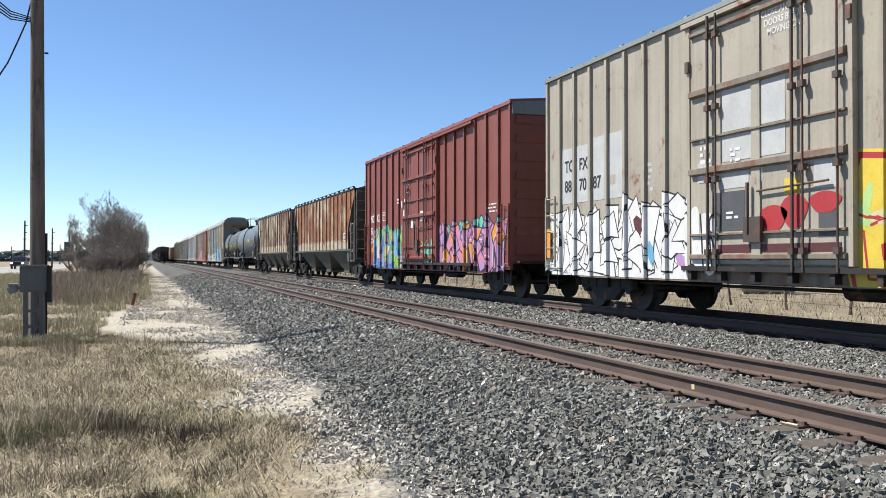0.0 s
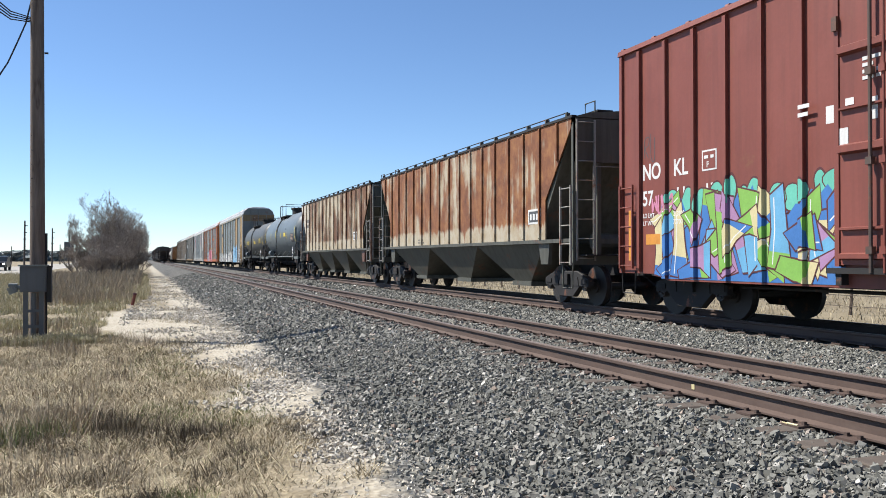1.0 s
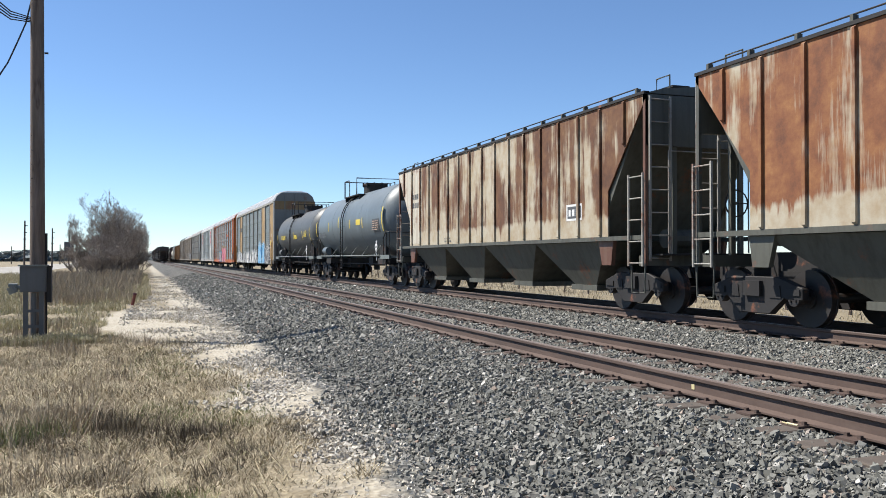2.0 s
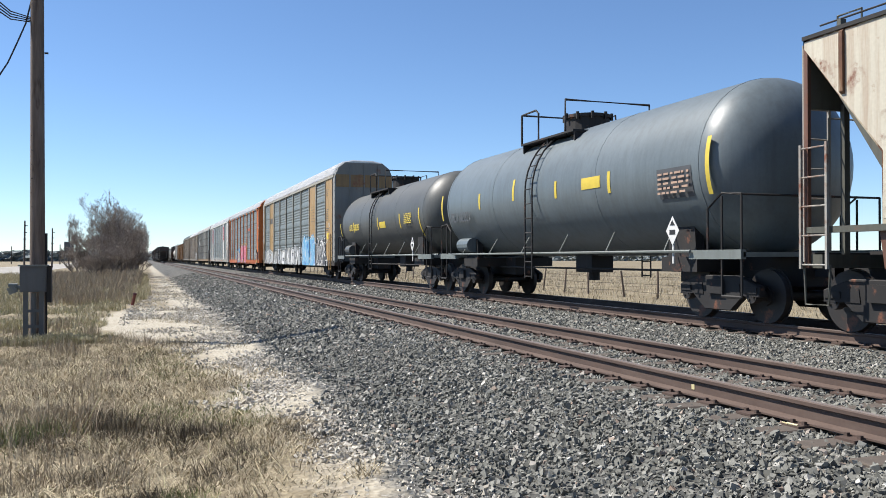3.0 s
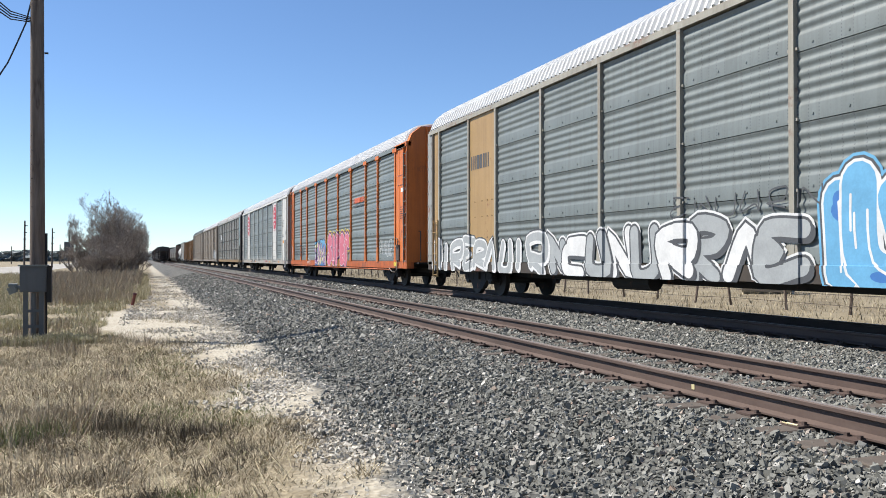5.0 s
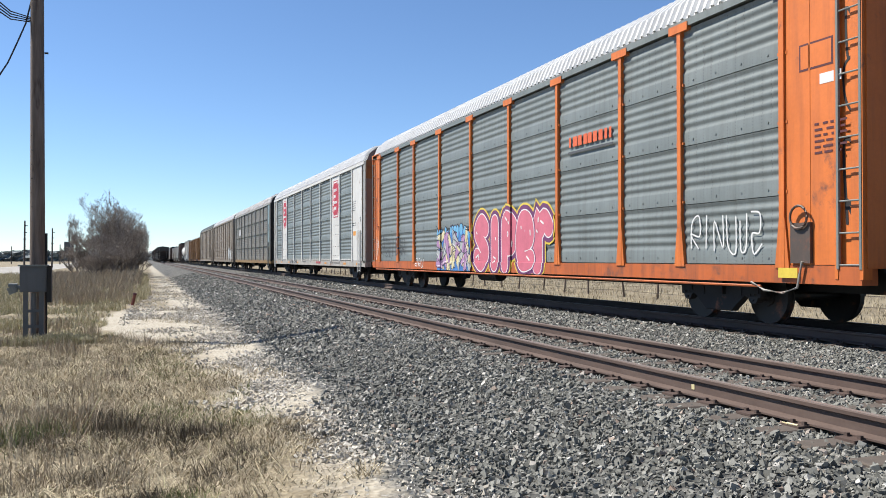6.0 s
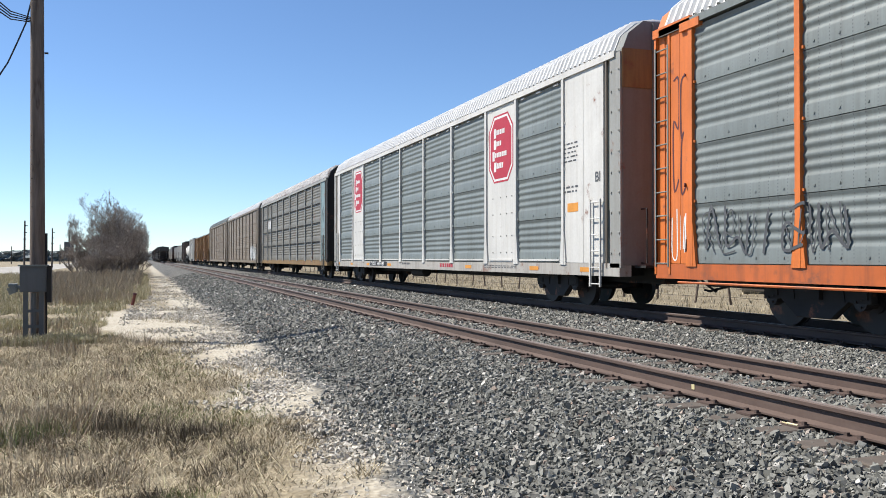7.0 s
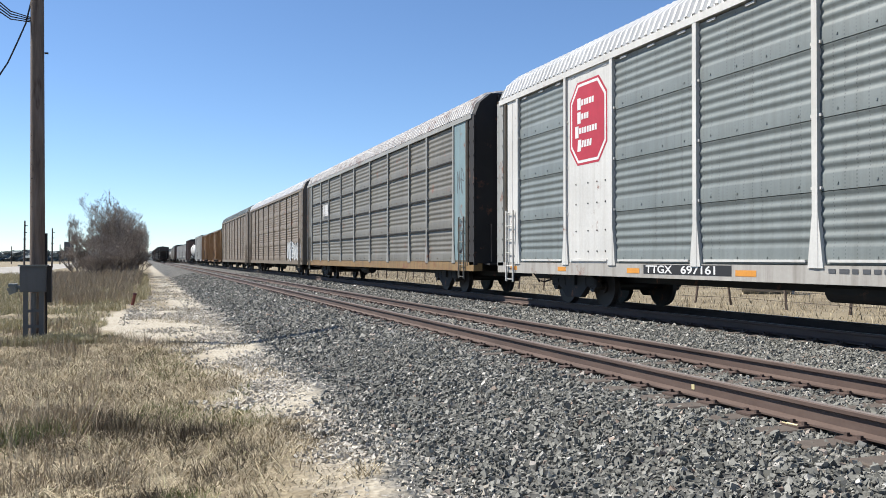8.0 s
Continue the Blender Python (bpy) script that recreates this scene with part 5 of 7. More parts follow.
bars(tofx, 14.3, 13.9, 2.4, 3.0, -1.463, "pale", 5, 6)
bars(tofx, 12.35, 12.05, 2.5, 3.2, -1.556, "white", 6, 8)
bars(tofx, 11.55, 11.3, 2.6, 2.95, -1.5605, "white", 4, 9)
bars(tofx, 11.65, 11.35, 1.75, 1.9, -1.5605, "white", 2, 10)
plate(tofx, 15.55, 15.27, 2.62, 2.86, -1.4645, "white")
plate(tofx, 15.53, 15.29, 2.64, 2.84, -1.4665, M["beige"])
plate(tofx, 18.4, 18.15, 1.1, 1.8, -1.5285, "orange", "reflector", "yellow reflective strip")
# red boxcar
for word, y in (("NO", 35.22), ("KL", 34.2)):
    marks(nokl, word, y, 2.62, 0.43, "white", BX, 0.9)
for word, y in (("57", 35.22), ("11", 34.15), ("17", 33.3)):
    marks(nokl, word, y, 2.12, 0.40, "white", BX, 0.9)
wild(nokl, 34.6, 30.15, 0.74, 2.35, -1.463, ("green", "cream", "blue", "green", "lilac", "sky"), "maroon", "blue", "mint", 7, 26, 0.62, 0.022, 0.25)
wild(nokl, 26.6, 21.2, 0.76, 2.25, -1.463, ("rose", "lilac", "rose", "violet", "rose", "orange"), "ink", "ink", "mint", 8, 37, 0.56, 0.04, 0.35)
scribble(nokl, 27.6, 26.7, 0.85, 1.7, -1.556, "mint", 92, 0.2, 2)
scribble(nokl, 21.3, 20.9, 0.85, 1.9, -1.463, "mint", 93, 0.22, 1)
scribble(nokl, 28.3, 27.3, 1.3, 1.7, -1.556, "cream", 94, 0.03, 4)
scribble(nokl, 34.9, 34.2, 1.95, 2.3, -1.4665, "rose", 95, 0.05, 4)
for z, a, b in ((1.88, "LD LMT", "213300"), (1.73, "LT WT", "72700")):
    marks(nokl, a, 35.2, z, 0.12, "white", -1.4675, 0.95)
    marks(nokl, b, 34.2, z, 0.12, "white", -1.4705, 0.95)
marks(nokl, "F", 33.22, 2.68, 0.14, "white", -1.4705)
scribble(nokl, 35.2, 34.8, 2.95, 3.5, -1.463, "dark", 4, 0.02, 2)
plate(nokl, 35.62, 35.5, 1.05, 2.05, -1.5285, "orange", "reflector", "yellow reflective strip")
plate(nokl, 35.1, 34.62, 1.36, 1.56, -1.466, "orange", "reflector", "yellow reflective strip")
plate(nokl, 33.35, 32.95, 2.62, 2.98, -1.465, "white")
plate(nokl, 33.32, 32.98, 2.65, 2.95, -1.4675, M["red"])
for ya, yb, za, zb in ((30.2, 30.0, 2.6, 2.9), (30.4, 30.25, 3.0, 3.25), (29.65, 29.5, 2.95, 3.25), (30.95, 30.72, 3.3, 3.36), (30.95, 30.75, 3.18, 3.24), (30.05, 29.9, 3.3, 3.2), (29.2, 28.95, 2.2, 2.5)):
    plate(nokl, ya, yb, min(za, zb), max(za, zb), -1.556, "white", label="torn white placard")
bars(nokl, 29.75, 29.45, 3.5, 3.85, -1.556, "white", 4, 15)
bars(nokl, 33.28, 33.02, 2.83, 2.9, -1.4705, "white", 1, 16, 0.8)
bars(nokl, 22.3, 21.5, 2.4, 2.7, -1.4675, "white", 3, 17, 0.4)
plate(nokl, 28.1, 27.7, 2.4, 2.75, -1.556, "white", label="white paper placard")
# hoppers
for car, y in ((hop_a, 40.36), (hop_b, 59.24)):
    plate(car, y, y - 0.72, 1.95, 2.32, -1.504, "white", label="white stencilled panel")
    plate(car, y - 0.06, y - 0.69, 2.0, 2.27, -1.507, "dark")
    bars(car, y - 0.12, y - 0.6, 2.05, 2.24, -1.508, "white", 1, 3, 0.8)
    c = car.matrix_basis.translation.y
    bars(car, c + 3.2, c + 2.6, 1.62, 1.8, -1.504, "dark", 2, 7)
h = 16.75 / 2
bm = B()
slab(bm, [(h - 0.02, 4.28), (h - 2.75, 4.28), (h - 2.75, 1.62), (h - 1.42, 1.62), (h - 1.42, 2.52), (h - 0.02, 4.18)], -1.504, -1.501)
part("repainted_panel", bm, paint("rusting cream paint", (0.439, 0.409, 0.329), (0.219, 0.110, 0.052), 0.8, 0.3), hop_b, "cream repainted end of the side")
bars(hop_b, 71.2, 70.3, 2.9, 3.5, -1.507, "dark", 2, 19, 0.6)


def on_shell(car, r, ya, yb, z0, z1, m, label=""):
    """A mark that hugs the tank's near side."""
    c = car.matrix_basis.translation.y
    a0, a1 = (math.asin(max(-1, min(1, (z - 2.74) / r))) for z in (z0, z1))
    bm = B()
    prev = None
    for k in range(9):
        a = a0 + (a1 - a0) * k / 8
        x, z = -(r + 0.006) * math.cos(a), 2.74 + (r + 0.006) * math.sin(a)
        row = [bm.verts.new((x, ya - c, z)), bm.verts.new((x, yb - c, z))]
        if prev:
            bm.faces.new((prev[0], prev[1], row[1], row[0]))
        prev = row
    part("marking", bm, SPRAY[m], car, label)


for y, za, zb in ((88.55, 2.3, 3.1), (85.35, 2.5, 2.95), (83.0, 2.6, 3.15), (80.6, 2.5, 2.9), (78.2, 2.45, 2.9), (74.95, 2.2, 3.2)):
    on_shell(tank_a, 1.595, y, y - 0.11, za, zb, "yellow", "yellow reflective stripe")
on_shell(tank_a, 1.595, 79.3, 78.5, 2.6, 2.85, "yellow")
on_shell(tank_a, 1.595, 76.4, 75.35, 2.2, 2.75, "dark", "dark stencil block")
bars(tank_a, 76.35, 75.4, 2.28, 2.72, -1.611, "tan", 5, 4, 0.45)
marks(tank_a, "UTLX 663824", 87.75, 2.2, 0.40, "dark", -1.611, 0.78)
for y, za, zb in ((103.9, 2.2, 2.8), (101.2, 2.3, 2.75), (97.0, 2.3, 2.8), (93.8, 2.25, 2.8), (91.4, 1.9, 2.9)):
    on_shell(tank_b, 1.47, y, y - 0.11, za, zb, "yellow", "yellow reflective stripe")
on_shell(tank_b, 1.47, 96.7, 95.8, 2.35, 2.6, "yellow")
bars(tank_b, 93.1, 92.2, 2.4, 2.8, -1.486, "yellow", 6, 4, 0.6)
marks(tank_b, "UTLX 682393", 101.9, 2.38, 0.40, "yellow", -1.486, 0.8)
for car, y in ((tank_a, 76.0), (tank_b, 91.9)):
    c = car.matrix_basis.translation.y
    bm = B()
    slab(bm, [(y - c - 0.2, 1.6), (y - c, 1.33), (y - c + 0.2, 1.6), (y - c, 1.87)], -1.53, -1.52)
    box(bm, -1.52, -1.5, y - c - 0.02, y - c + 0.02, 1.0, 1.5)
    pl = part("placard", bm, SPRAY["white"], car, "white diamond hazard placard")
    bm = B()
    box(bm, -1.534, -1.531, y - c - 0.09, y - c + 0.09, 1.53, 1.62)
    slab(bm, [(y - c - 0.08, 1.7), (y - c + 0.08, 1.7), (y - c, 1.8)], -1.534, -1.531)
    part("marking", bm, SPRAY["black"], pl)
# ochre autorack
AX = -1.512
graffiti(rack_y, 110.15, 106.95, 0.74, 2.1, -1.512, ("dark",), "white", None, 4, 44, 0.5, ("black", "white"), "black")
graffiti(rack_y, 114.4, 110.25, 0.74, 2.2, -1.512, ("sky",), "white", "sky", 5, 45, 0.72, ("blue",), "dark")
graffiti(rack_y, 122.9, 114.6, 0.74, 1.75, -1.512, ("grey", "white"), "dark", None, 9, 46, 0.4, (), "white")
graffiti(rack_y, 131.5, 123.1, 0.74, 1.7, -1.512, ("grey",), "white", None, 9, 47, 0.3, (), "dark")
scribble(rack_y, 118.0, 114.2, 1.8, 2.2, -1.512, "dark", 48, 0.03, 6)
scribble(rack_y, 107.1, 106.5, 1.9, 2.5, -1.523, "white", 49, 0.035, 2)
marks(rack_y, "BI", 106.5, 2.75, 0.30, "white", -1.525)
plate(rack_y, 107.0, 106.5, 2.1, 2.45, -1.524, "yellow", "reflector", "yellow reflective plate")
bars(rack_y, 107.2, 106.6, 3.1, 3.75, -1.524, "dark", 7, 5, 0.35)
bars(rack_y, 107.2, 106.6, 4.4, 4.8, -1.524, "dark", 4, 6, 0.3)
bars(rack_y, 107.2, 106.5, 2.55, 2.75, -1.524, "dark", 2, 7, 0.5)
bars(rack_y, 111.4, 110.4, 3.2, 4.2, -1.514, "dark", 6, 71, 0.16)
bars(rack_y, 128.0, 126.6, 3.7, 4.15, -1.514, "dark", 1, 8, 0.9)
for e in (-1, 1):
    bm = B()
    y = e * 13.5
    box(bm, -1.47, 1.47, *sorted((y, y + e * 0.03)), 4.75, 5.38)
    # darker than the side yellow: the end's shade is in the colour
    part("end_patch", bm, M["ochresill"], rack_y, "ochre upper band of the end door, darkened for shade")
# orange autorack
wild(rack_o, 151.9, 148.9, 0.74, 2.05, -1.512, ("cream", "grey", "lilac"), "ink", "blue", "sky", 6, 51, 0.5, 0.025, 0.4)
scribble(rack_o, 159.0, 155.6, 1.1, 2.0, -1.512, "dark", 52, 0.05, 5)
scribble(rack_o, 158.9, 155.7, 1.15, 1.9, -1.512, "dark", 53, 0.025, 7)
scribble(rack_o, 138.3, 136.4, 1.15, 1.85, -1.512, "white", 154, 0.028, 6)
scribble(rack_o, 159.75, 159.25, 1.1, 2.0, -1.523, "white", 55, 0.03, 3)
scribble(rack_o, 159.75, 159.25, 2.2, 4.4, -1.523, "maroon", 57, 0.04, 2)
scribble(rack_o, 154.4, 153.4, 0.78, 1.1, -1.512, "white", 56, 0.03, 3)
bars(rack_o, 142.8, 140.95, 3.62, 3.86, -1.516, "vermilion", 1, 59, 0.95)
plate(rack_o, 142.85, 140.9, 3.47, 3.52, -1.518, "dark")
scribble(rack_o, 134.85, 134.5, 1.2, 2.8, -1.469, "black", 97, 0.05, 1)
scribble(rack_o, 134.85, 134.5, 3.0, 4.6, -1.469, "black", 98, 0.04, 1)
c = rack_o.matrix_basis.translation.y
bm = B()
box(bm, -1.57, -1.52, 135.35 - c, 135.75 - c, 1.02, 1.62)
gear = part("brake_gear", bm, M["darkbar"], rack_o, "rusty hand brake gear on the end panel")
bm = B()
ring = [(-1.6, 135.55 - c + 0.17 * math.cos(k * math.pi / 8), 1.7 + 0.17 * math.sin(k * math.pi / 8)) for k in range(17)]
tube(bm, ring, 0.02)
part("brake_wheel", bm, M["darkbar"], gear)
bm = B()
tube(bm, [(-1.58, 136.6 - c, 0.72), (-1.58, 136.3 - c, 0.6), (-1.58, 135.9 - c, 0.57), (-1.58, 135.6 - c, 0.66), (-1.58, 135.5 - c, 1.05)], 0.02)
part("chain", bm, M["ladder"], gear, "slack pale chain")
bm = B()
tube(bm, [(-1.56, 159.5 - c, 0.66), (-1.56, 136.4 - c, 0.66)], 0.022)
part("brake_rod", bm, M["orangesill"], rack_o)
plate(rack_o, 135.6, 134.95, 3.85, 4.25, -1.524, "maroon", label="framed stencil panel")
plate(rack_o, 135.57, 134.98, 3.88, 4.22, -1.526, M["orange"])


def bubble_word(car, word, ya, yb, z0, z1, x):
    """Fat rounded sprayed letters with shadow, outline and highlights."""
    c = car.matrix_basis.translation.y
    step = (ya - yb) / len(word)
    shapes = {"s": ((0.8, 0.82), (0.5, 0.95), (0.2, 0.75), (0.5, 0.52), (0.8, 0.3), (0.5, 0.08), (0.15, 0.2)), "i": ((0.5, 0.9), (0.5, 0.08)),
              "p": ((0.25, 0.05), (0.25, 0.9), (0.7, 0.85), (0.8, 0.6), (0.6, 0.42), (0.3, 0.45)), "e": ((0.2, 0.5), (0.75, 0.55), (0.7, 0.85), (0.35, 0.9), (0.18, 0.5), (0.35, 0.12), (0.82, 0.15)),
              "r": ((0.25, 0.05), (0.25, 0.85), (0.35, 0.7), (0.6, 0.9), (0.85, 0.75))}
    paths = []
    for i, ch in enumerate(word):
        paths.append(smooth_path([(ya - c - (i + u) * step, z0 + 0.14 + v * (z1 - z0 - 0.26)) for u, v in shapes[ch]], 7))
    for m, wd, dx in (("yellow", 0.84, 0), ("plum", 0.74, 0.002)):
        for i, p in enumerate(paths):
            bm = B()
            stroke(bm, p, wd * step / 0.94, x - dx - i * 0.0001)
            sprayed(bm, SPRAY[m], car, m + " sprayed shadow")
    for i, p in enumerate(paths):
        for m, wd, dx in (("plum", 0.60, 0.004), ("white", 0.53, 0.0048), ("pink", 0.47, 0.006)):
            bm = B()
            stroke(bm, p, wd * step / 0.94, x - dx - 0.004 * (i % 2))
            sprayed(bm, SPRAY[m], car, m + " rounded sprayed letter")
    rng = random.Random(5)
    for p in paths:
        for k in range(3):
            bm = B()
            q = rng.choice(p)
            stroke(bm, [(q[0] + rng.uniform(-.1, .1), q[1]), (q[0] + rng.uniform(-.1, .1), q[1] + rng.uniform(0.03, 0.12))], 0.05, x - 0.016)
            sprayed(bm, SPRAY["white"], car, "white sprayed highlights")


bubble_word(rack_o, "siper", 148.6, 143.7, 0.74, 2.3, -1.512)
plate(rack_o, 136.0, 135.6, 0.8, 0.95, -1.575, "yellow", "reflector", "yellow reflective plate")
plate(rack_o, 135.2, 134.8, 3.6, 3.75, -1.524, "white")
bars(rack_o, 135.3, 134.7, 2.6, 3.1, -1.524, "maroon", 6, 58, 0.4)


# white autorack emblems
def octagon(c, z, w, h, cut):
    return [(c + w * a, z + h * b) for a, b in ((-1, -1 + cut), (-1 + cut, -1), (1 - cut, -1), (1, -1 + cut), (1, 1 - cut), (1 - cut, 1), (-1 + cut, 1), (-1, 1 - cut))]


for y in (183.8, 167.65):
    c = y - rack_w.matrix_basis.translation.y
    for m, w, h2, x in (("emblem", 0.82, 0.93, AX - 0.001), ("white", 0.77, 0.88, AX - 0.003), ("emblem", 0.71, 0.82, AX - 0.005)):
        bm = B()
        patch(bm, octagon(c, 4.1, w, h2, 0.42), x)
        part("emblem", bm, SPRAY[m], rack_w, "red octagon emblem with white border")
    for k, (count, tall) in enumerate(((5, 0.13), (3, 0.13), (7, 0.13), (4, 0.15))):
        z = 4.55 - k * 0.31
        y = c + (0.46 if k != 2 else 0.56)
        for q in range(count + 1):
            wide, high = (0.15, 0.26) if q == 0 else (0.085, tall)
            bm = B()
            lean = 0.03 if k == 3 else 0.0
            slab(bm, [(y, z - 0.06 if q else z - 0.14), (y - wide, z - 0.06 if q else z - 0.14), (y - wide - lean, z - (0.06 if q else 0.14) + high), (y - lean, z - (0.06 if q else 0.14) + high)], AX - 0.009, AX - 0.006)
            part("emblem_bar", bm, SPRAY["white"], rack_w, "white lettering bars")
            y -= wide + 0.03
SX = -1.534
plate(rack_w, 181.6, 179.0, 0.795, 0.975, SX, "black", "number_board", "black board with white lettering")
marks(rack_w, "TTGX", 181.52, 0.82, 0.2, "white", SX - 0.003, 1.6)
marks(rack_w, "697161", 180.4, 0.82, 0.2, "white", SX - 0.003, 1.75)
for ya, yb in ((182.2, 181.75), (178.9, 178.4), (185.2, 184.8), (187.9, 187.5), (165.8, 165.3), (163.2, 162.8), (170.3, 169.8)):
    plate(rack_w, ya, yb, 0.8, 0.9, SX, "orange", "reflector", "yellow reflective strip")
bars(rack_w, 172.6, 171.4, 0.82, 0.95, SX, "emblem", 1, 68, 0.9)
bars(rack_w, 168.8, 166.6, 0.84, 0.93, SX, "dark", 2, 69, 0.4)
bars(rack_w, 176.9, 175.8, 0.88, 0.96, SX, "dark", 1, 61, 0.8)
marks(rack_w, "BI", 162.55, 2.75, 0.30, "dark", -1.525)
bars(rack_w, 164.0, 163.3, 3.3, 3.8, -1.524, "dark", 5, 62, 0.3)
bars(rack_w, 164.0, 163.3, 2.6, 2.8, -1.524, "dark", 2, 63, 0.4)
plate(rack_w, 163.8, 163.3, 2.15, 2.35, -1.524, "orange", "reflector", "yellow reflective plate")
for e in (-1, 1):
    bm = B()
    y = e * 13.65
    box(bm, -1.50, -0.2, *sorted((y, y + e * 0.02)), 4.6, 5.4)
    # dulled yellow, shade of the end face put into the paint colour
    part("end_patch", bm, M["ochresill"], rack_w, "yellow upper corner of the end, darkened for shade")
# grey brown autorack
graffiti(rack_b, 224.5, 219.6, 1.1, 2.1, -1.514, ("grey",), "white", None, 6, 66, 0.3, (), "dark")
bars(rack_g, 212.4, 211.0, 3.35, 4.0, -1.57, "white", 1, 64, 0.9)
plate(rack_g, 192.2, 191.25, 1.05, 5.25, -1.524, M["teal"], "end_panel", "teal end panel with dark scribbles")
scribble(rack_g, 192.0, 191.35, 3.0, 3.9, -1.528, "dark", 65, 0.03, 2)
scribble(rack_g, 192.0, 191.4, 1.3, 2.0, -1.528, "black", 67, 0.1, 1)


# ---- verge: pole, box, road, distance ----
def make_wood():
    m = mat("weathered pole wood", (0.131, 0.091, 0.065), 0.9)
    n = Nodes(m)
    c = n.ramp(n.noise(1.0, 6, 0.7, (9, 9, 0.7)), [(0.3, (0.065, 0.049, 0.039)), (0.5, (0.131, 0.101, 0.081)), (0.75, (0.202, 0.166, 0.140))])
    c = n.mix(n.step(n.noise(1.3, 4, 0.6, (2, 2, 0.5)), 0.58, 0.66), c, (0.046, 0.029, 0.023))
    n.color(c)
    n.bump(n.noise(1.0, 5, 0.6, (30, 30, 1.2)), 0.6, 0.02)
    return m


M["wood"] = make_wood()
M["boxgrey"] = paint("grey cabinet paint", (0.076, 0.081, 0.086), (0.046, 0.043, 0.040), 0.4, 0.03, 0.5)
M["cable"] = mat("black cable", (0.02, 0.02, 0.022), 0.6)
PX, PY = -2.12, 19.85
pole = thing("utility_pole", "tall weathered brown wooden utility pole", "utility pole")
pole.matrix_basis = pose(PX, PY, 0)
bm = B()
tube(bm, [(0.02 - 0.006 * z, 0, z) for z in (-0.3, 0, 1, 2, 3, 4.5, 6, 8, 9.5)], 0.165, 18, 0.125)
part("shaft", bm, M["wood"], pole, "", True)
bm = B()
box(bm, 0.14, 0.2, -0.03, 0.03, 0.0, 2.25)
part("conduit", bm, M["steel_dark"], pole, "dark conduit strip")
bm = B()
tube(bm, [(0.13, -0.03, 6.1), (0.2, -0.04, 6.1)], 0.02)
for k in range(7):
    tube(bm, [(-0.1 + 0.02 * (k % 2), -0.16, 2.5 + k * 0.3), (-0.1, -0.19, 2.5 + k * 0.3)], 0.008)
part("bolt", bm, M["steel_dark"], pole)
bm = B()
for k in range(4):
    pts = [(-0.12, 0, 6.75 + 0.03 * k)] + [(-0.12 - 1.6 * u, -0.4 * u, 6.75 + 0.03 * k + 0.25 * math.sin(u * 2.2) * (-1 if u < 0.4 else 1) * u + 0.55 * u * u + 0.1 * k * u) for u in (0.25, 0.5, 0.8, 1.2)]
    tube(bm, pts, 0.014)
part("wire", bm, M["cable"], pole, "black overhead wires")
bm = B()
tube(bm, [(-0.14, 0, 7.2), (-0.24, 0, 6.72), (-0.38, 0, 6.35), (-0.58, 0, 5.85), (-0.75, 0, 5.55), (-1.1, 0, 5.1), (-1.8, 0, 4.6), (-3.2, 0, 4.3)], 0.018)
part("drop_cable", bm, M["cable"], pole, "hanging black drop cable")

cab = thing("meter_cabinet", "grey steel meter cabinet on two short posts", "electrical box")
cab.matrix_basis = pose(PX + 0.0, PY - 0.55, 0)
bm = B()
box(bm, -0.25, 0.25, -0.14, 0.14, 1.02, 1.55)
bmesh.ops.bevel(bm, geom=bm.edges[:], offset=0.012, segments=2, affect="EDGES")
part("housing", bm, M["boxgrey"], cab)
bm = B()
box(bm, -0.225, 0.225, -0.152, -0.141, 1.05, 1.5)
box(bm, 0.17, 0.2, -0.17, -0.15, 1.22, 1.32)
part("door", bm, M["boxgrey"], cab, "flat hinged cabinet door")
bm = B()
box(bm, -0.28, 0.28, -0.18, 0.16, 1.55, 1.58)
part("rain_hood", bm, M["galv"], cab, "pale rain hood")
bm = B()
box(bm, 0.255, 0.34, -0.1, 0.12, 0.8, 1.56)
part("side_box", bm, M["steel_dark"], cab, "dark side enclosure")
for x in (-0.15, 0.15):
    bm = B()
    box(bm, x - 0.045, x + 0.045, -0.045, 0.045, -0.2, 1.02)
    part("post", bm, M["boxgrey"], cab)
for z in (0.28, 0.6):
    bm = B()
    box(bm, -0.2, 0.2, -0.06, -0.045, z, z + 0.06)
    part("brace", bm, M["boxgrey"], cab)
bm = B()
tube(bm, [(0, 0, 0), (0, 0, 1.0)], 0.05, 10)
part("conduit", bm, M["boxgrey"], cab)
bm = B()
tube(bm, [(-0.26, 0, 1.12), (-0.42, 0, 1.12)], 0.05, 10)
tube(bm, [(-0.42, -0.06, 1.13), (-0.36, -0.06, 1.0)], 0.09, 12)
tube(bm, [(-0.47, 0, 1.16), (-0.3, 0, 1.16)], 0.04, 8)
part("lamp_head", bm, M["galv"], cab, "small pale fitting on the side")


def make_road():
    m = mat("pale concrete road", (0.273, 0.260, 0.234), 0.9)
    n = Nodes(m)
    c = n.mix(n.step(n.noise(0.4, 5, 0.6, (1, 0.2, 1)), 0.35, 0.7), (0.234, 0.221, 0.195), (0.325, 0.309, 0.273))
    n.color(n.mix(0.15, c, n.noise(8, 3), "OVERLAY"))
    return m


bm = B()
prism(bm, [(-25, -0.1), (-25, 0.06), (-18.5, 0.12), (-12.6, 0.06), (-12.6, -0.1)], -100, 1500)
single("road", bm, make_road(), "pale concrete two lane highway beside the railway", "road", kind="structure")
bm = B()
for x in (-24.4, -13.2):
    box(bm, x - 0.06, x + 0.06, -100, 700, 0.075, 0.079)
single("road_marking", bm, SPRAY["white"], "worn white edge lines on the highway", "road marking", kind="structure")

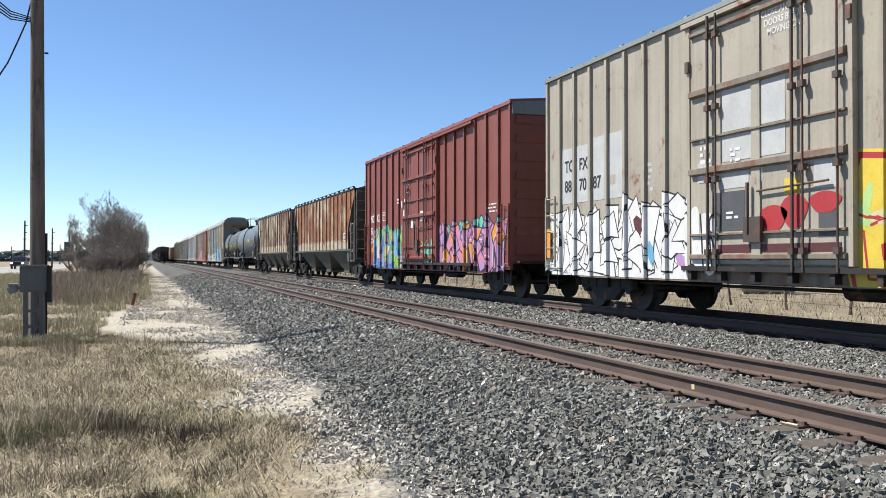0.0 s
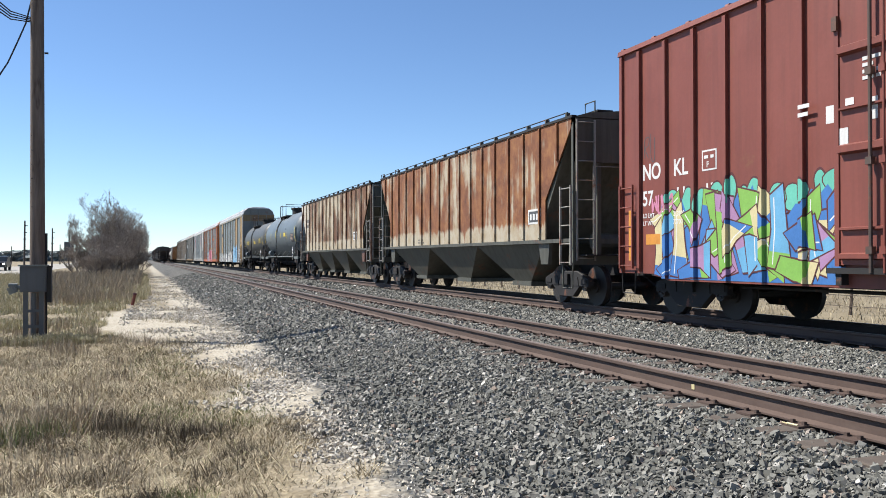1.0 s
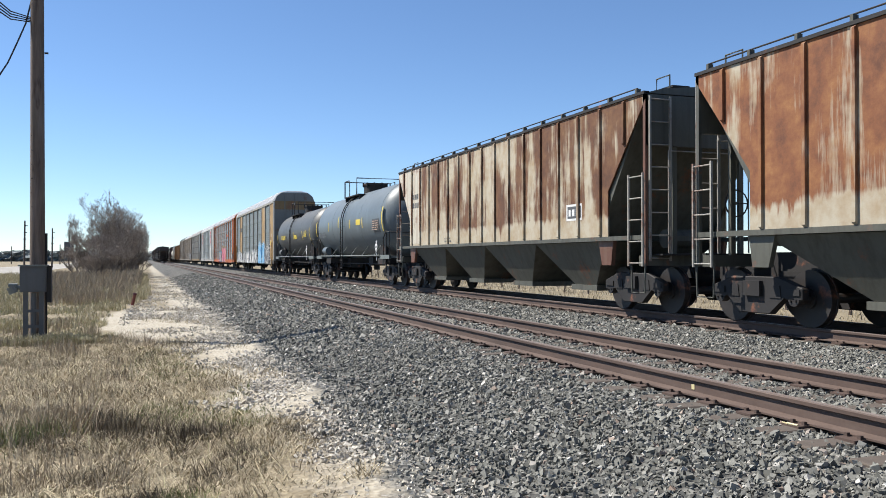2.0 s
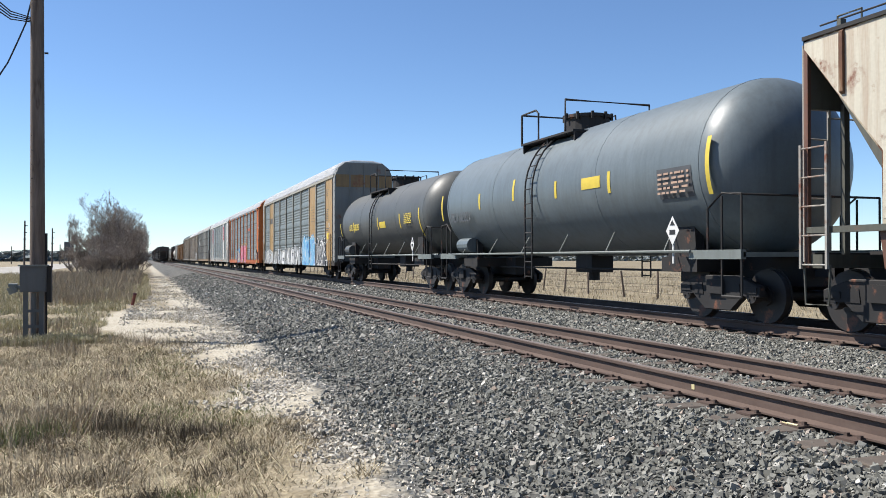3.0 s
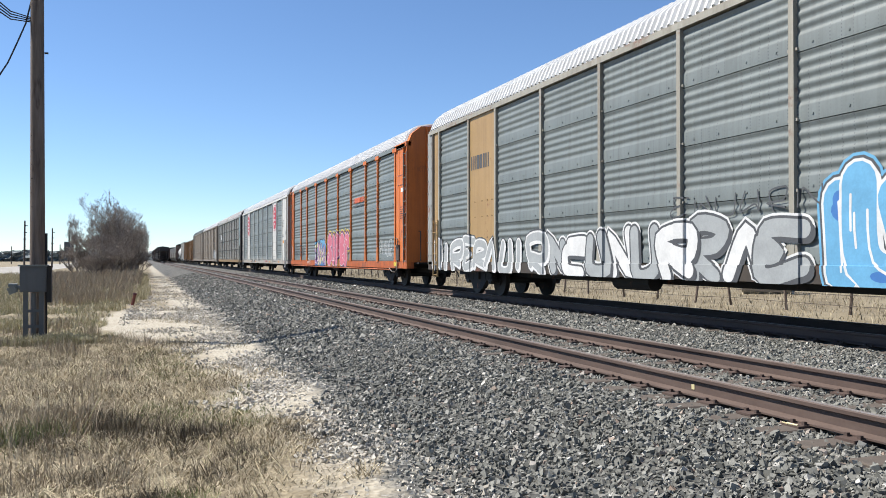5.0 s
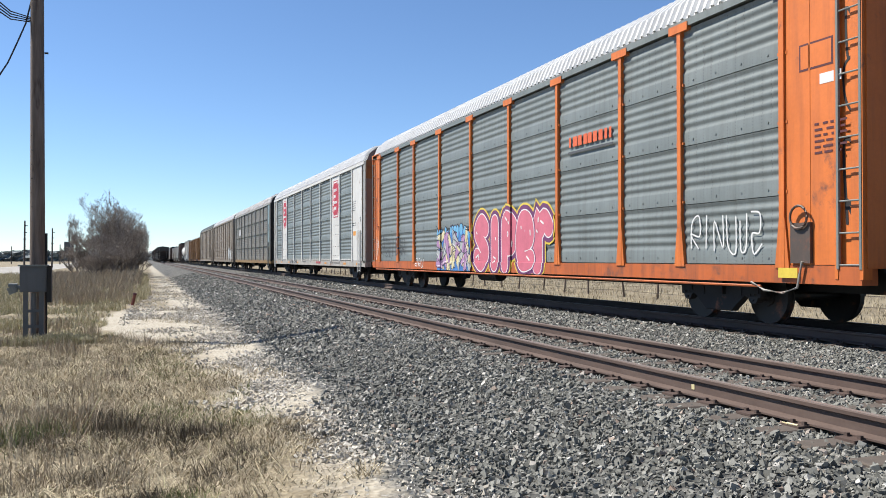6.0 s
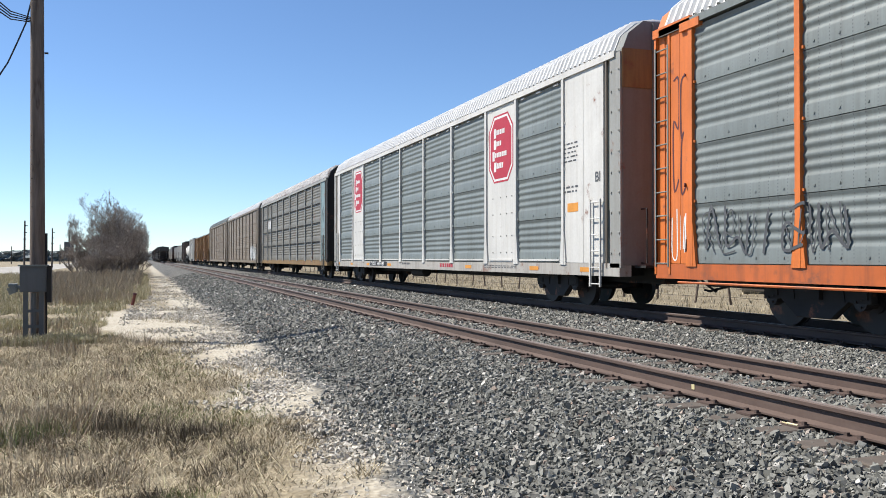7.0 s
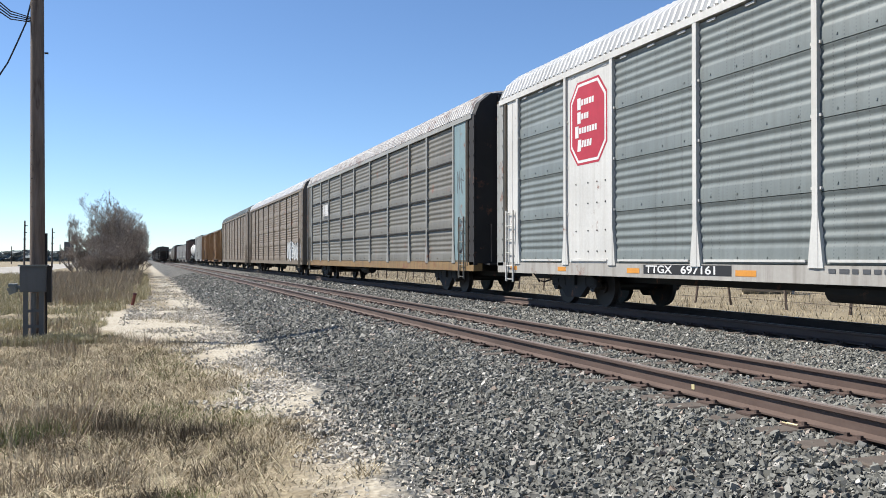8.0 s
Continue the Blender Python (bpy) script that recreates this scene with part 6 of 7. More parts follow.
# pickup coming down the road
truck = thing("pickup_truck", "dark pickup truck with lit headlights on the highway", "pickup truck")
M["carpaint"] = mat("dark car paint", (0.025, 0.022, 0.025), 0.3)
M["carglass"] = mat("dark windscreen", (0.02, 0.025, 0.03), 0.08)
lamp_m = mat("headlight", (0.9, 0.9, 0.85), 0.2)
lamp_m.node_tree.nodes["Principled BSDF"].inputs["Emission Color"].default_value = (1, 0.95, 0.85, 1)
lamp_m.node_tree.nodes["Principled BSDF"].inputs["Emission Strength"].default_value = 3.0
bm = B()
slab(bm, [(-2.8, 0.45), (-2.8, 1.05), (-2.6, 1.15), (-1.1, 1.2), (-0.5, 1.85), (0.9, 1.88), (1.1, 1.2), (2.8, 1.15), (2.8, 0.45)], -0.95, 0.95)
bmesh.ops.bevel(bm, geom=bm.edges[:], offset=0.06, segments=2, affect="EDGES")
tb = part("body", bm, M["carpaint"], truck, "", True)
bm = B()
slab(bm, [(-1.12, 1.25), (-0.58, 1.78), (-0.56, 1.78), (-1.10, 1.25)], -0.8, 0.8)
part("windscreen", bm, M["carglass"], truck)
bm = B()
box(bm, -0.6, 0.6, -2.84, -2.79, 0.7, 1.0)
part("grille", bm, M["steel_dark"], truck)
for x in (-0.75, 0.75):
    bm = B()
    box(bm, x - 0.14, x + 0.14, -2.85, -2.78, 0.8, 1.0)
    part("headlight", bm, lamp_m, truck, "lit white headlight")
for x in (-0.85, 0.85):
    for y in (-1.8, 1.8):
        bm = B()
        disc(bm, (x, y, 0.4), (1, 0, 0), 0.4, 0.26, 20)
        part("wheel", bm, M["cable"], truck)


# ---- plants ----
def make_straw(name, stops, rough=0.85):
    m = mat(name, stops[0][1], rough)
    n = Nodes(m)
    g = n.t.nodes.new("ShaderNodeNewGeometry")
    c = n.ramp(g.outputs["Random Per Island"], stops)
    c = n.mix(n.step(n.noise(0.9, 4, 0.6), 0.42, 0.68), c, n.mix(0.45, c, stops[-1][1]))
    c = n.mix(n.mix(1.0, n.step(n.noise(1.7, 4, 0.65), 0.5, 0.66), (0.6, 0.6, 0.6), "MULTIPLY"), c, stops[0][1])
    n.color(c)
    return m


STRAW = make_straw("dry grass", [(0.0, (0.109, 0.086, 0.050)), (0.35, (0.240, 0.196, 0.120)), (0.7, (0.363, 0.308, 0.199)), (1.0, (0.494, 0.436, 0.312))])
FARSTRAW = make_straw("pale unmown grass", [(0.0, (0.204, 0.181, 0.086)), (0.3, (0.261, 0.261, 0.116)), (0.6, (0.399, 0.340, 0.217)), (1.0, (0.538, 0.478, 0.340))])
GREEN = make_straw("green grass", [(0.0, (0.046, 0.081, 0.018)), (0.5, (0.115, 0.144, 0.040)), (1.0, (0.259, 0.236, 0.115))])
WEED = make_straw("brown weeds", [(0.0, (0.184, 0.141, 0.096)), (0.5, (0.321, 0.263, 0.178)), (1.0, (0.451, 0.383, 0.274))])
DARKWEED = make_straw("dark dead tufts", [(0.0, (0.043, 0.034, 0.021)), (0.6, (0.095, 0.074, 0.048)), (1.0, (0.204, 0.168, 0.107))])
TWIG = make_straw("bare twigs", [(0.0, (0.132, 0.108, 0.090)), (0.5, (0.227, 0.193, 0.164)), (1.0, (0.339, 0.292, 0.245))])


def ground_at(x, y):
    z = np.interp(x, [p[0] for p in PROFILE], [p[1] for p in PROFILE])
    return z


def clump(x, y, k, seed):
    """Smooth random field in 0..1."""
    r = np.random.RandomState(seed)
    v = np.zeros_like(x)
    for i in range(7):
        a, f, ph = r.uniform(0, 6.28), k * r.uniform(0.6, 1.9), r.uniform(0, 6.28)
        v += np.sin((x * math.cos(a) + y * math.sin(a)) * f + ph)
    return 0.5 + v / 7


def blades(name, x, y, height, width, lean, material, label, category, seed):
    """Bent, tapering blades as one mesh."""
    r = np.random.RandomState(seed)
    n = len(x)
    z = ground_at(x, y) - 0.02
    if y.min() < 18:
        z = z + np.array([swell(p, q) for p, q in zip(x, y)])
    a, la = r.uniform(0, 6.28, n), r.uniform(0, 6.28, n)
    dx, dy = np.cos(a) * width / 2, np.sin(a) * width / 2
    lx, ly = np.cos(la) * lean * height, np.sin(la) * lean * height
    v = np.empty((n, 5, 3))
    v[:, 0] = np.stack((x - dx, y - dy, z), 1)
    v[:, 1] = np.stack((x + dx, y + dy, z), 1)
    v[:, 2] = np.stack((x + lx * 0.35 + dx * 0.7, y + ly * 0.35 + dy * 0.7, z + height * 0.58), 1)
    v[:, 3] = np.stack((x + lx * 0.35 - dx * 0.7, y + ly * 0.35 - dy * 0.7, z + height * 0.58), 1)
    v[:, 4] = np.stack((x + lx, y + ly, z + height * np.sqrt(np.maximum(0.1, 1 - 0.6 * lean ** 2))), 1)
    b = np.arange(n)[:, None] * 5
    loops = np.concatenate((b + [0, 1, 2, 3], b + [3, 2, 4]), 1).ravel()
    me = bpy.data.meshes.new(name)
    me.vertices.add(n * 5)
    me.vertices.foreach_set("co", v.ravel())
    me.loops.add(n * 7)
    me.loops.foreach_set("vertex_index", loops.astype(np.int32))
    me.polygons.add(n * 2)
    me.polygons.foreach_set("loop_start", (np.arange(n)[:, None] * 7 + [0, 4]).ravel().astype(np.int32))
    me.update(calc_edges=True)
    me.materials.append(material)
    return tagged(new(name, me), label, category, kind="stuff")


def verge_edge(y):
    """Ragged edge of the grass towards the gravel."""
    e = 0.95 + 0.35 * np.sin(y * 0.9 + 1.0) + 0.22 * np.sin(y * 2.3) + 0.15 * np.sin(y * 5.1)
    e = np.where(y < 9.0, e + 0.35, e)
    e = np.where(y < 6.2, 1.42 + 0.08 * np.sin(y * 7), e)
    return np.where(y > 10.5, np.interp(y, [10.5, 13, 17, 20, 26, 31, 36, 40, 80], [1.4, 1.1, 0.4, -0.9, -1.0, -0.6, 0.0, 0.3, 0.35]) + 0.15 * np.sin(y * 1.7), e)


def scatter_grass():
    r = np.random.RandomState(11)
    # short dry sward near by
    n = 150000
    y = 4.2 + 15.8 * r.uniform(0, 1, n) ** 1.25
    x = -3.8 + r.uniform(0, 5.6, n)
    c = clump(x, y, 2.4, 3) * 0.6 + clump(x, y, 7.0, 4) * 0.4
    keep = (x < verge_edge(y) - 0.25 * r.uniform(0, 1, n) ** 2 * 2) & (x > -0.2 * y - 1.0) & (r.uniform(0, 1, n) < 0.25 + 1.1 * c)
    bare = (np.hypot(x - 1.3, (y - 6.75) * 0.8) < 0.38) & (r.uniform(0, 1, n) < 0.8)
    keep &= ~bare
    x, y, c = x[keep], y[keep], c[keep]
    h = (0.05 + 0.11 * c) * r.uniform(0.5, 1.5, len(x))
    g = clump(x, y, 0.9, 8) + 0.25 * (x > 0.2) * (y > 7)
    gr = (g + r.uniform(-0.15, 0.15, len(x)) > 0.86) | ((np.hypot((x - 0.5) / 1.1, (y - 9.4) / 1.0) < 1) & (r.uniform(0, 1, len(x)) < 0.4)) | ((np.hypot((x - 0.5) / 0.8, (y - 14.2) / 2.2) < 1) & (r.uniform(0, 1, len(x)) < 0.4))
    blades("dry_grass", x[~gr], y[~gr], h[~gr], r.uniform(0.004, 0.012, (~gr).sum()), r.uniform(0.5, 2.4, (~gr).sum()), STRAW, "short trampled dry straw-coloured grass on the verge", "grass", 5)
    blades("green_grass", x[gr], y[gr], h[gr] * 0.9, r.uniform(0.004, 0.010, gr.sum()), r.uniform(0.3, 1.0, gr.sum()), GREEN, "patches of fresh green grass in the dry verge", "grass", 6)
    # further off
    n = 190000
    y = 18 + 75 * r.uniform(0, 1, n) ** 2.0
    x = -12.5 + r.uniform(0, 13.2, n)
    c = clump(x, y, 1.3, 13)
    keep = (x < verge_edge(y) - 0.1 * r.uniform(0, 1, n)) & (x > -0.2 * y - 1.5) & (r.uniform(0, 1, n) < 0.3 + c)
    x, y, c = x[keep], y[keep], c[keep]
    blades("far_grass", x, y, (0.06 + 0.14 * c + np.clip((y - 32) * 0.02, 0, 0.2)) * r.uniform(0.5, 1.4, len(x)), r.uniform(0.012, 0.03, len(x)), r.uniform(0.1, 0.8, len(x)), FARSTRAW, "dry unmown grass along the railway verge", "grass", 7)
    # tall brown weeds before the shrubs and round the pole
    xs, ys, hs = [], [], []
    for i in range(420):
        if i < 260:
            yy = 35 + 50 * r.uniform(0, 1) ** 1.3
            xx = r.uniform(-0.085 * yy - 1.0, min(-0.15, -0.35 + 0.0 * yy))
            hh, k = r.uniform(0.25, 0.5) + min(0.5, max(0.0, (yy - 36) * 0.02)), 130
        elif i < 330:
            yy = r.uniform(15, 26)
            xx, hh, k = r.uniform(-0.19 * yy, -0.05 * yy), r.uniform(0.1, 0.28), 70
        else:
            yy = r.uniform(6.5, 15)
            xx, hh, k = r.uniform(-0.17 * yy, -0.02 * yy), r.uniform(0.08, 0.24), 60
        s = 0.3 if i < 260 else 0.13
        xs.append(xx + r.normal(0, s, k))
        ys.append(yy + r.normal(0, s * 1.6, k))
        hs.append(hh * r.uniform(0.35, 1.15, k))
    x, y, h = np.concatenate(xs), np.concatenate(ys), np.concatenate(hs)
    keep = x < np.where(y > 16, np.interp(y, [16, 33, 40], [-0.9, -0.7, -0.05]), 0.6)
    x, y, h = x[keep], y[keep], h[keep]
    blades("tall_weeds", x, y, h, 0.004 + 0.0004 * y * r.uniform(0.5, 1.5, len(x)), r.uniform(0.02, 0.45, len(x)), WEED, "tall brown dead weeds on the verge", "weeds", 9)
    # dark bent tufts and pale broken stalks scattered through the sward
    xs, ys, hs = [], [], []
    for i in range(70):
        ty = 5.0 + 11 * r.uniform(0, 1) ** 1.2
        tx = r.uniform(-0.17 * ty - 0.4, 1.0)
        k = int(r.uniform(40, 170))
        sp = r.uniform(0.04, 0.16)
        xs.append(tx + r.normal(0, sp, k))
        ys.append(ty + r.normal(0, sp, k))
        hs.append(r.uniform(0.06, 0.2) * r.uniform(0.4, 1.3, k))
    x, y, h = np.concatenate(xs), np.concatenate(ys), np.concatenate(hs)
    blades("dead_tufts", x, y, h, r.uniform(0.004, 0.009, len(x)), r.uniform(0.3, 1.6, len(x)), DARKWEED, "dark dead tufts scattered through the dry grass", "grass", 15)
    n = 900
    y = 5 + 12 * r.uniform(0, 1, n)
    x = r.uniform(-2.6, 1.1, n)
    blades("pale_stalks", x, y, r.uniform(0.08, 0.3, n), r.uniform(0.006, 0.012, n), r.uniform(0.2, 2.6, n), FARSTRAW, "pale broken straw stalks", "grass", 16)
    # a few distinct tussocks
    for k, (tx, ty, tr, th, m, lab) in enumerate((
            (-0.07, 8.59, 0.17, 0.34, DARKWEED, "dark dry tussock of bent grass"),
            (-0.25, 8.84, 0.12, 0.26, DARKWEED, "dark dry tussock of bent grass"),
            (0.41, 8.28, 0.16, 0.24, DARKWEED, "dark dry tussock of bent grass"),
            (0.62, 8.26, 0.12, 0.18, DARKWEED, "dark dry tussock of bent grass"),
            (-0.46, 9.72, 0.14, 0.2, DARKWEED, "dark dry tussock of bent grass"),
            (0.81, 7.42, 0.12, 0.16, DARKWEED, "dark dry tussock of bent grass"),
            (1.38, 8.21, 0.15, 0.12, DARKWEED, "dark dry tussock of bent grass"),
            (1.55, 7.93, 0.13, 0.1, DARKWEED, "dark dry tussock of bent grass"),
            (-0.14, 6.51, 0.16, 0.06, DARKWEED, "dark twiggy litter"),
            (0.03, 6.48, 0.1, 0.09, DARKWEED, "dark twiggy litter"),
            (0.03, 17.27, 0.25, 0.3, WEED, "low brown weeds"),
            (-0.4, 17.99, 0.25, 0.35, WEED, "low brown weeds"),
            (0.71, 17.37, 0.3, 0.16, DARKWEED, "dark dry tussock of bent grass"),
            (-1.23, 33.52, 0.5, 0.15, DARKWEED, "dark dry tussock of bent grass"),
            (-1.88, 30.16, 0.4, 0.12, DARKWEED, "dark dry tussock of bent grass"),
            (-0.74, 8.74, 0.2, 0.62, WEED, "tall thin dead stalks"),
            (-0.93, 8.89, 0.22, 0.5, WEED, "tall thin dead stalks"),
            (-1.13, 8.57, 0.2, 0.4, WEED, "tall thin dead stalks"),
            (-0.53, 8.88, 0.12, 0.45, WEED, "tall thin dead stalks"),
            (-0.85, 8.6, 0.14, 0.26, GREEN, "low fresh green grass tuft"),
            (0.23, 9.71, 0.12, 0.09, GREEN, "low fresh green grass tuft"),
            (0.26, 6.34, 0.12, 0.12, GREEN, "low fresh green grass tuft"),
            (1.09, 9.41, 0.22, 0.08, GREEN, "low fresh green grass tuft"),
            (-1.16, 8.46, 0.15, 0.2, GREEN, "low fresh green grass tuft"))):
        n = (420 if m is DARKWEED else 300) if th < 0.4 else 120
        x, y = tx + r.normal(0, tr, n), ty + r.normal(0, tr, n)
        blades("grass_tussock", x, y, th * r.uniform(0.4, 1.2, n), r.uniform(0.004, 0.009, n), r.uniform(0.1, 1.0, n), m, lab, "grass", 20 + k)
    # the field beyond the far track
    n = 40000
    x, y = 14.0 + 40 * r.uniform(0, 1, n) ** 1.7, 12 + 110 * r.uniform(0, 1, n)
    blades("field_grass", x, y, 0.1 + 0.25 * r.uniform(0, 1, n), r.uniform(0.015, 0.03, n), r.uniform(0.2, 0.9, n), STRAW, "dry pale grass in the field beyond", "grass", 10)


scatter_grass()


def bare_tree(name, x, y, height, spread, seed, label, stems=5, wide=0.4):
    """Many-stemmed leafless tree: trunk and limbs, and a haze of twigs within a rounded crown."""
    r = random.Random(seed)
    tree = thing(name, label, "tree", "bare trees beside the line")
    tree.matrix_basis = pose(x, y, ground_z(x) - 0.05)
    bm, tw = B(), []
    mid, rz, rx = Vector((0, 0, height * 0.5)), height * 0.5, height * wide

    def outside(q):
        v = q - mid
        return q.z > mid.z * 0.4 and (v.x / rx) ** 2 + (v.y / rx) ** 2 + (v.z / rz) ** 2 > r.uniform(0.8, 1.15)

    def grow(p, d, length, rad, level):
        pts, q, dd, spent = [p], Vector(p), Vector(d).normalized(), False
        for k in range(3):
            dd = (dd + Vector((r.uniform(-0.25, 0.25), r.uniform(-0.25, 0.25), r.uniform(-0.05, 0.2)))).normalized()
            spent = spent or outside(q + dd * length / 3)
            q = q + dd * (0.03 if spent else length / 3)
            pts.append(q.copy())
        if level < 2:
            tube(bm, pts, rad, 5, rad * 0.55)
        else:
            tw.append((pts, rad))
        if level < 6 and not spent:
            for k in range(4 if level > 2 else 3):
                j = r.choice((1, 2, 3, 3))
                o = Vector((r.uniform(-1, 1) * spread, r.uniform(-1, 1) * spread, r.uniform(-0.25, 0.7)))
                grow(pts[j], (dd + o * 1.1), length * r.uniform(0.52, 0.76), rad * 0.52, level + 1)

    for s in range(stems):
        a = 6.28 * s / stems + r.uniform(-0.4, 0.4)
        b = Vector((math.cos(a), math.sin(a), 0)) * r.uniform(0.1, 0.7) * spread
        grow(b, Vector((math.cos(a) * 0.5, math.sin(a) * 0.5, 1)), height * r.uniform(0.3, 0.42), 0.08, 0)
    part("trunk", bm, TWIG, tree, "grey-brown stems")
    verts, faces = [], []
    for pts, rad in tw:
        rad = max(0.009, rad)
        base = len(verts)
        o = Vector((r.uniform(-1, 1), r.uniform(-1, 1), 0.1)).normalized()
        for i, p in enumerate(pts):
            w = rad * (1 - 0.25 * i)
            d = (pts[min(i + 1, 3)] - pts[max(i - 1, 0)]).normalized()
            u = d.cross(o).normalized()
            v = d.cross(u)
            for k in range(3):
                a = k * 2.094
                verts.append(p + (u * math.cos(a) + v * math.sin(a)) * w)
        for i in range(3):
            for k in range(3):
                faces.append((base + i * 3 + k, base + i * 3 + (k + 1) % 3, base + i * 3 + 3 + (k + 1) % 3, base + i * 3 + 3 + k))
    me = bpy.data.meshes.new("crown")
    me.from_pydata(verts, [], faces)
    me.materials.append(TWIG)
    ob = new("crown", me)
    ob.parent = tree
    ob["label"] = "dense crown of bare twigs"
    return tree


t1 = bare_tree("tree", -3.5, 80.0, 8.2, 0.9, 1, "leafless many-stemmed roadside tree", 6, 0.36)
t2 = bare_tree("tree", -4.7, 76.0, 4.9, 1.0, 2, "small leafless roadside tree in dry weeds", 5, 0.42)
t3 = bare_tree("tree", -1.9, 86.0, 7.0, 0.95, 3, "dense leafless bushy tree by the gravel strip", 8, 0.38)
t4 = bare_tree("bush", -3.4, 72.0, 3.2, 1.25, 5, "low tangled leafless bush in tall weeds", 7, 0.7)
for ob, x, y, turn in ((t4, -2.2, 74.0, 50), (t4, -1.4, 84.0, 250), (t4, -0.9, 95.0, 20), (t4, -4.4, 80.0, 200), (t3, -1.9, 94.0, 40), (t3, -2.7, 83.0, 150),
                       (t1, -2.0, 104.0, 200), (t3, -1.5, 113.0, 100), (t3, -1.6, 131.0, 250), (t2, -2.9, 78.0, 130), (t1, -1.8, 150.0, 310), (t3, -2.2, 175.0, 160)):
    copy_thing(ob, pose(x, y, ground_z(x) - 0.05, 0, 0, turn))


# ---- far distance beyond the road ----
def treeline():
    r = random.Random(77)
    verts, faces = [], []
    for i in range(30000):
        a = r.uniform(-0.75, 1.45) if i % 2 else r.uniform(-0.3, 0.0)
        d = r.uniform(620, 700)
        x, y = d * math.sin(a), d * math.cos(a)
        hz = 5.5 + 3.0 * noise.noise(Vector((a * 14, 0.3, 0))) + 1.6 * noise.noise(Vector((a * 60, 2.3, 0)))
        z, s = r.uniform(0, 1) ** 1.4 * hz - 0.4, r.uniform(1.2, 2.8)
        b = len(verts)
        for k in range(6):
            verts.append((x + s * r.uniform(-1.3, 1.3), y + s * r.uniform(-1, 1), z + s * r.uniform(-0.6, 0.7)))
        faces += [(b, b + 1, b + 2), (b + 1, b + 2, b + 3), (b + 2, b + 3, b + 4), (b + 3, b + 4, b + 5), (b, b + 2, b + 4), (b + 1, b + 3, b + 5)]
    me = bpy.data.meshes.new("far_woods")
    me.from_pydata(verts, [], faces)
    # pale bluish tones: distance haze is put into the woods' colour
    me.materials.append(make_straw("haze-tinted woods", [(0.0, (0.13, 0.155, 0.16)), (0.5, (0.19, 0.215, 0.215)), (1.0, (0.25, 0.27, 0.26))]))
    tagged(new("far_woods", me), "grey-green line of distant woods with haze in its colour", "woods", kind="stuff")


treeline()
M["farpole"] = mat("dark pole", (0.06, 0.05, 0.045), 0.9)
for px, h, d, arm in ((43, 7.9, 155, True), (92, 7.7, 185, True), (106, 5.6, 260, False), (20, 6.2, 330, False)):
    du = px - 784
    a = math.atan2(du, 1495) + radians(19.57)
    x, y = d * math.sin(a), d * math.cos(a)
    bm = B()
    tube(bm, [(0, 0, -0.4), (0.05, 0, h)], 0.17, 10, 0.12)
    p = thing("utility_pole", "distant dark wooden utility pole beyond the highway", "utility pole", "distant poles")
    p.matrix_basis = pose(x, y, ground_z(x))
    part("shaft", bm, M["farpole"], p)
    if arm:
        bm = B()
        for k in range(3):
            box(bm, -0.1 * k, 0.5 - 0.1 * k, -0.06, 0.06, h - 0.9 - k * 1.1, h - 0.78 - k * 1.1)
        part("crossarm", bm, M["farpole"], p)
sign = thing("roadside_sign", "dark roadside sign board on a tall post", "sign")
a = math.atan2(122 - 784, 1495) + radians(19.57)
sign.matrix_basis = pose(150 * math.sin(a), 150 * math.cos(a), ground_z(-14))
bm = B()
tube(bm, [(0, 0.12, -0.3), (0, 0.12, 6.2)], 0.09, 10)
part("post", bm, M["farpole"], sign)
bm = B()
box(bm, -0.72, 0.72, -0.05, 0.05, 2.6, 4.4)
bmesh.ops.bevel(bm, geom=bm.edges[:], offset=0.02, segments=1, affect="EDGES")
part("board", bm, M["boxgrey"], sign)

# fence and pipe in the field beyond the train
bm = B()
tube(bm, [(0, 0, -0.4), (0.02, 0, 0.5), (0.0, 0.03, 1.3)], 0.055, 8, 0.045)
post_me = mesh_of("fence_post", bm, M["wood"])
rng = random.Random(9)
fence = thing("wire_fence", "leaning wooden posts with sagging wires", "fence")
for i in range(46):
    y = 8 + i * 2.8 + rng.uniform(-0.4, 0.4)
    ob = child("post", post_me, fence, pose(22 + rng.uniform(-0.15, 0.15), y, -0.15, rng.uniform(-10, 10), rng.uniform(-6, 6), rng.uniform(0, 180)))
for z in (0.25, 0.6, 0.95):
    bm = B()
    tube(bm, [(22, 8 + k * 2.8, z - 0.1 + rng.uniform(-0.03, 0.03)) for k in range(46)], 0.012, 4)
    part("wire", bm, M["farpole"], fence)
bm = B()
n = 20
for ra, rb in ((0.62, 0.62), (0.5, 0.5)):
    rings = [[bm.verts.new((ra * math.cos(2 * math.pi * k / n), yy, ra * math.sin(2 * math.pi * k / n))) for k in range(n)] for yy in (-1.2, 1.2)]
    for k in range(n):
        bm.faces.new((rings[0][k], rings[0][(k + 1) % n], rings[1][(k + 1) % n], rings[1][k]))
    if ra == 0.62:
        outer = rings
for side in (0, 1):
    for k in range(n):
        bm.faces.new((outer[side][k], outer[side][(k + 1) % n], rings[side][(k + 1) % n], rings[side][k]))
pipe = single("concrete_pipe", bm, make_road(), "short concrete culvert pipe lying in dry grass", "pipe", smooth=True)
pipe.matrix_basis = pose(30.0, 35.0, 0.5, 0, 0, 40)


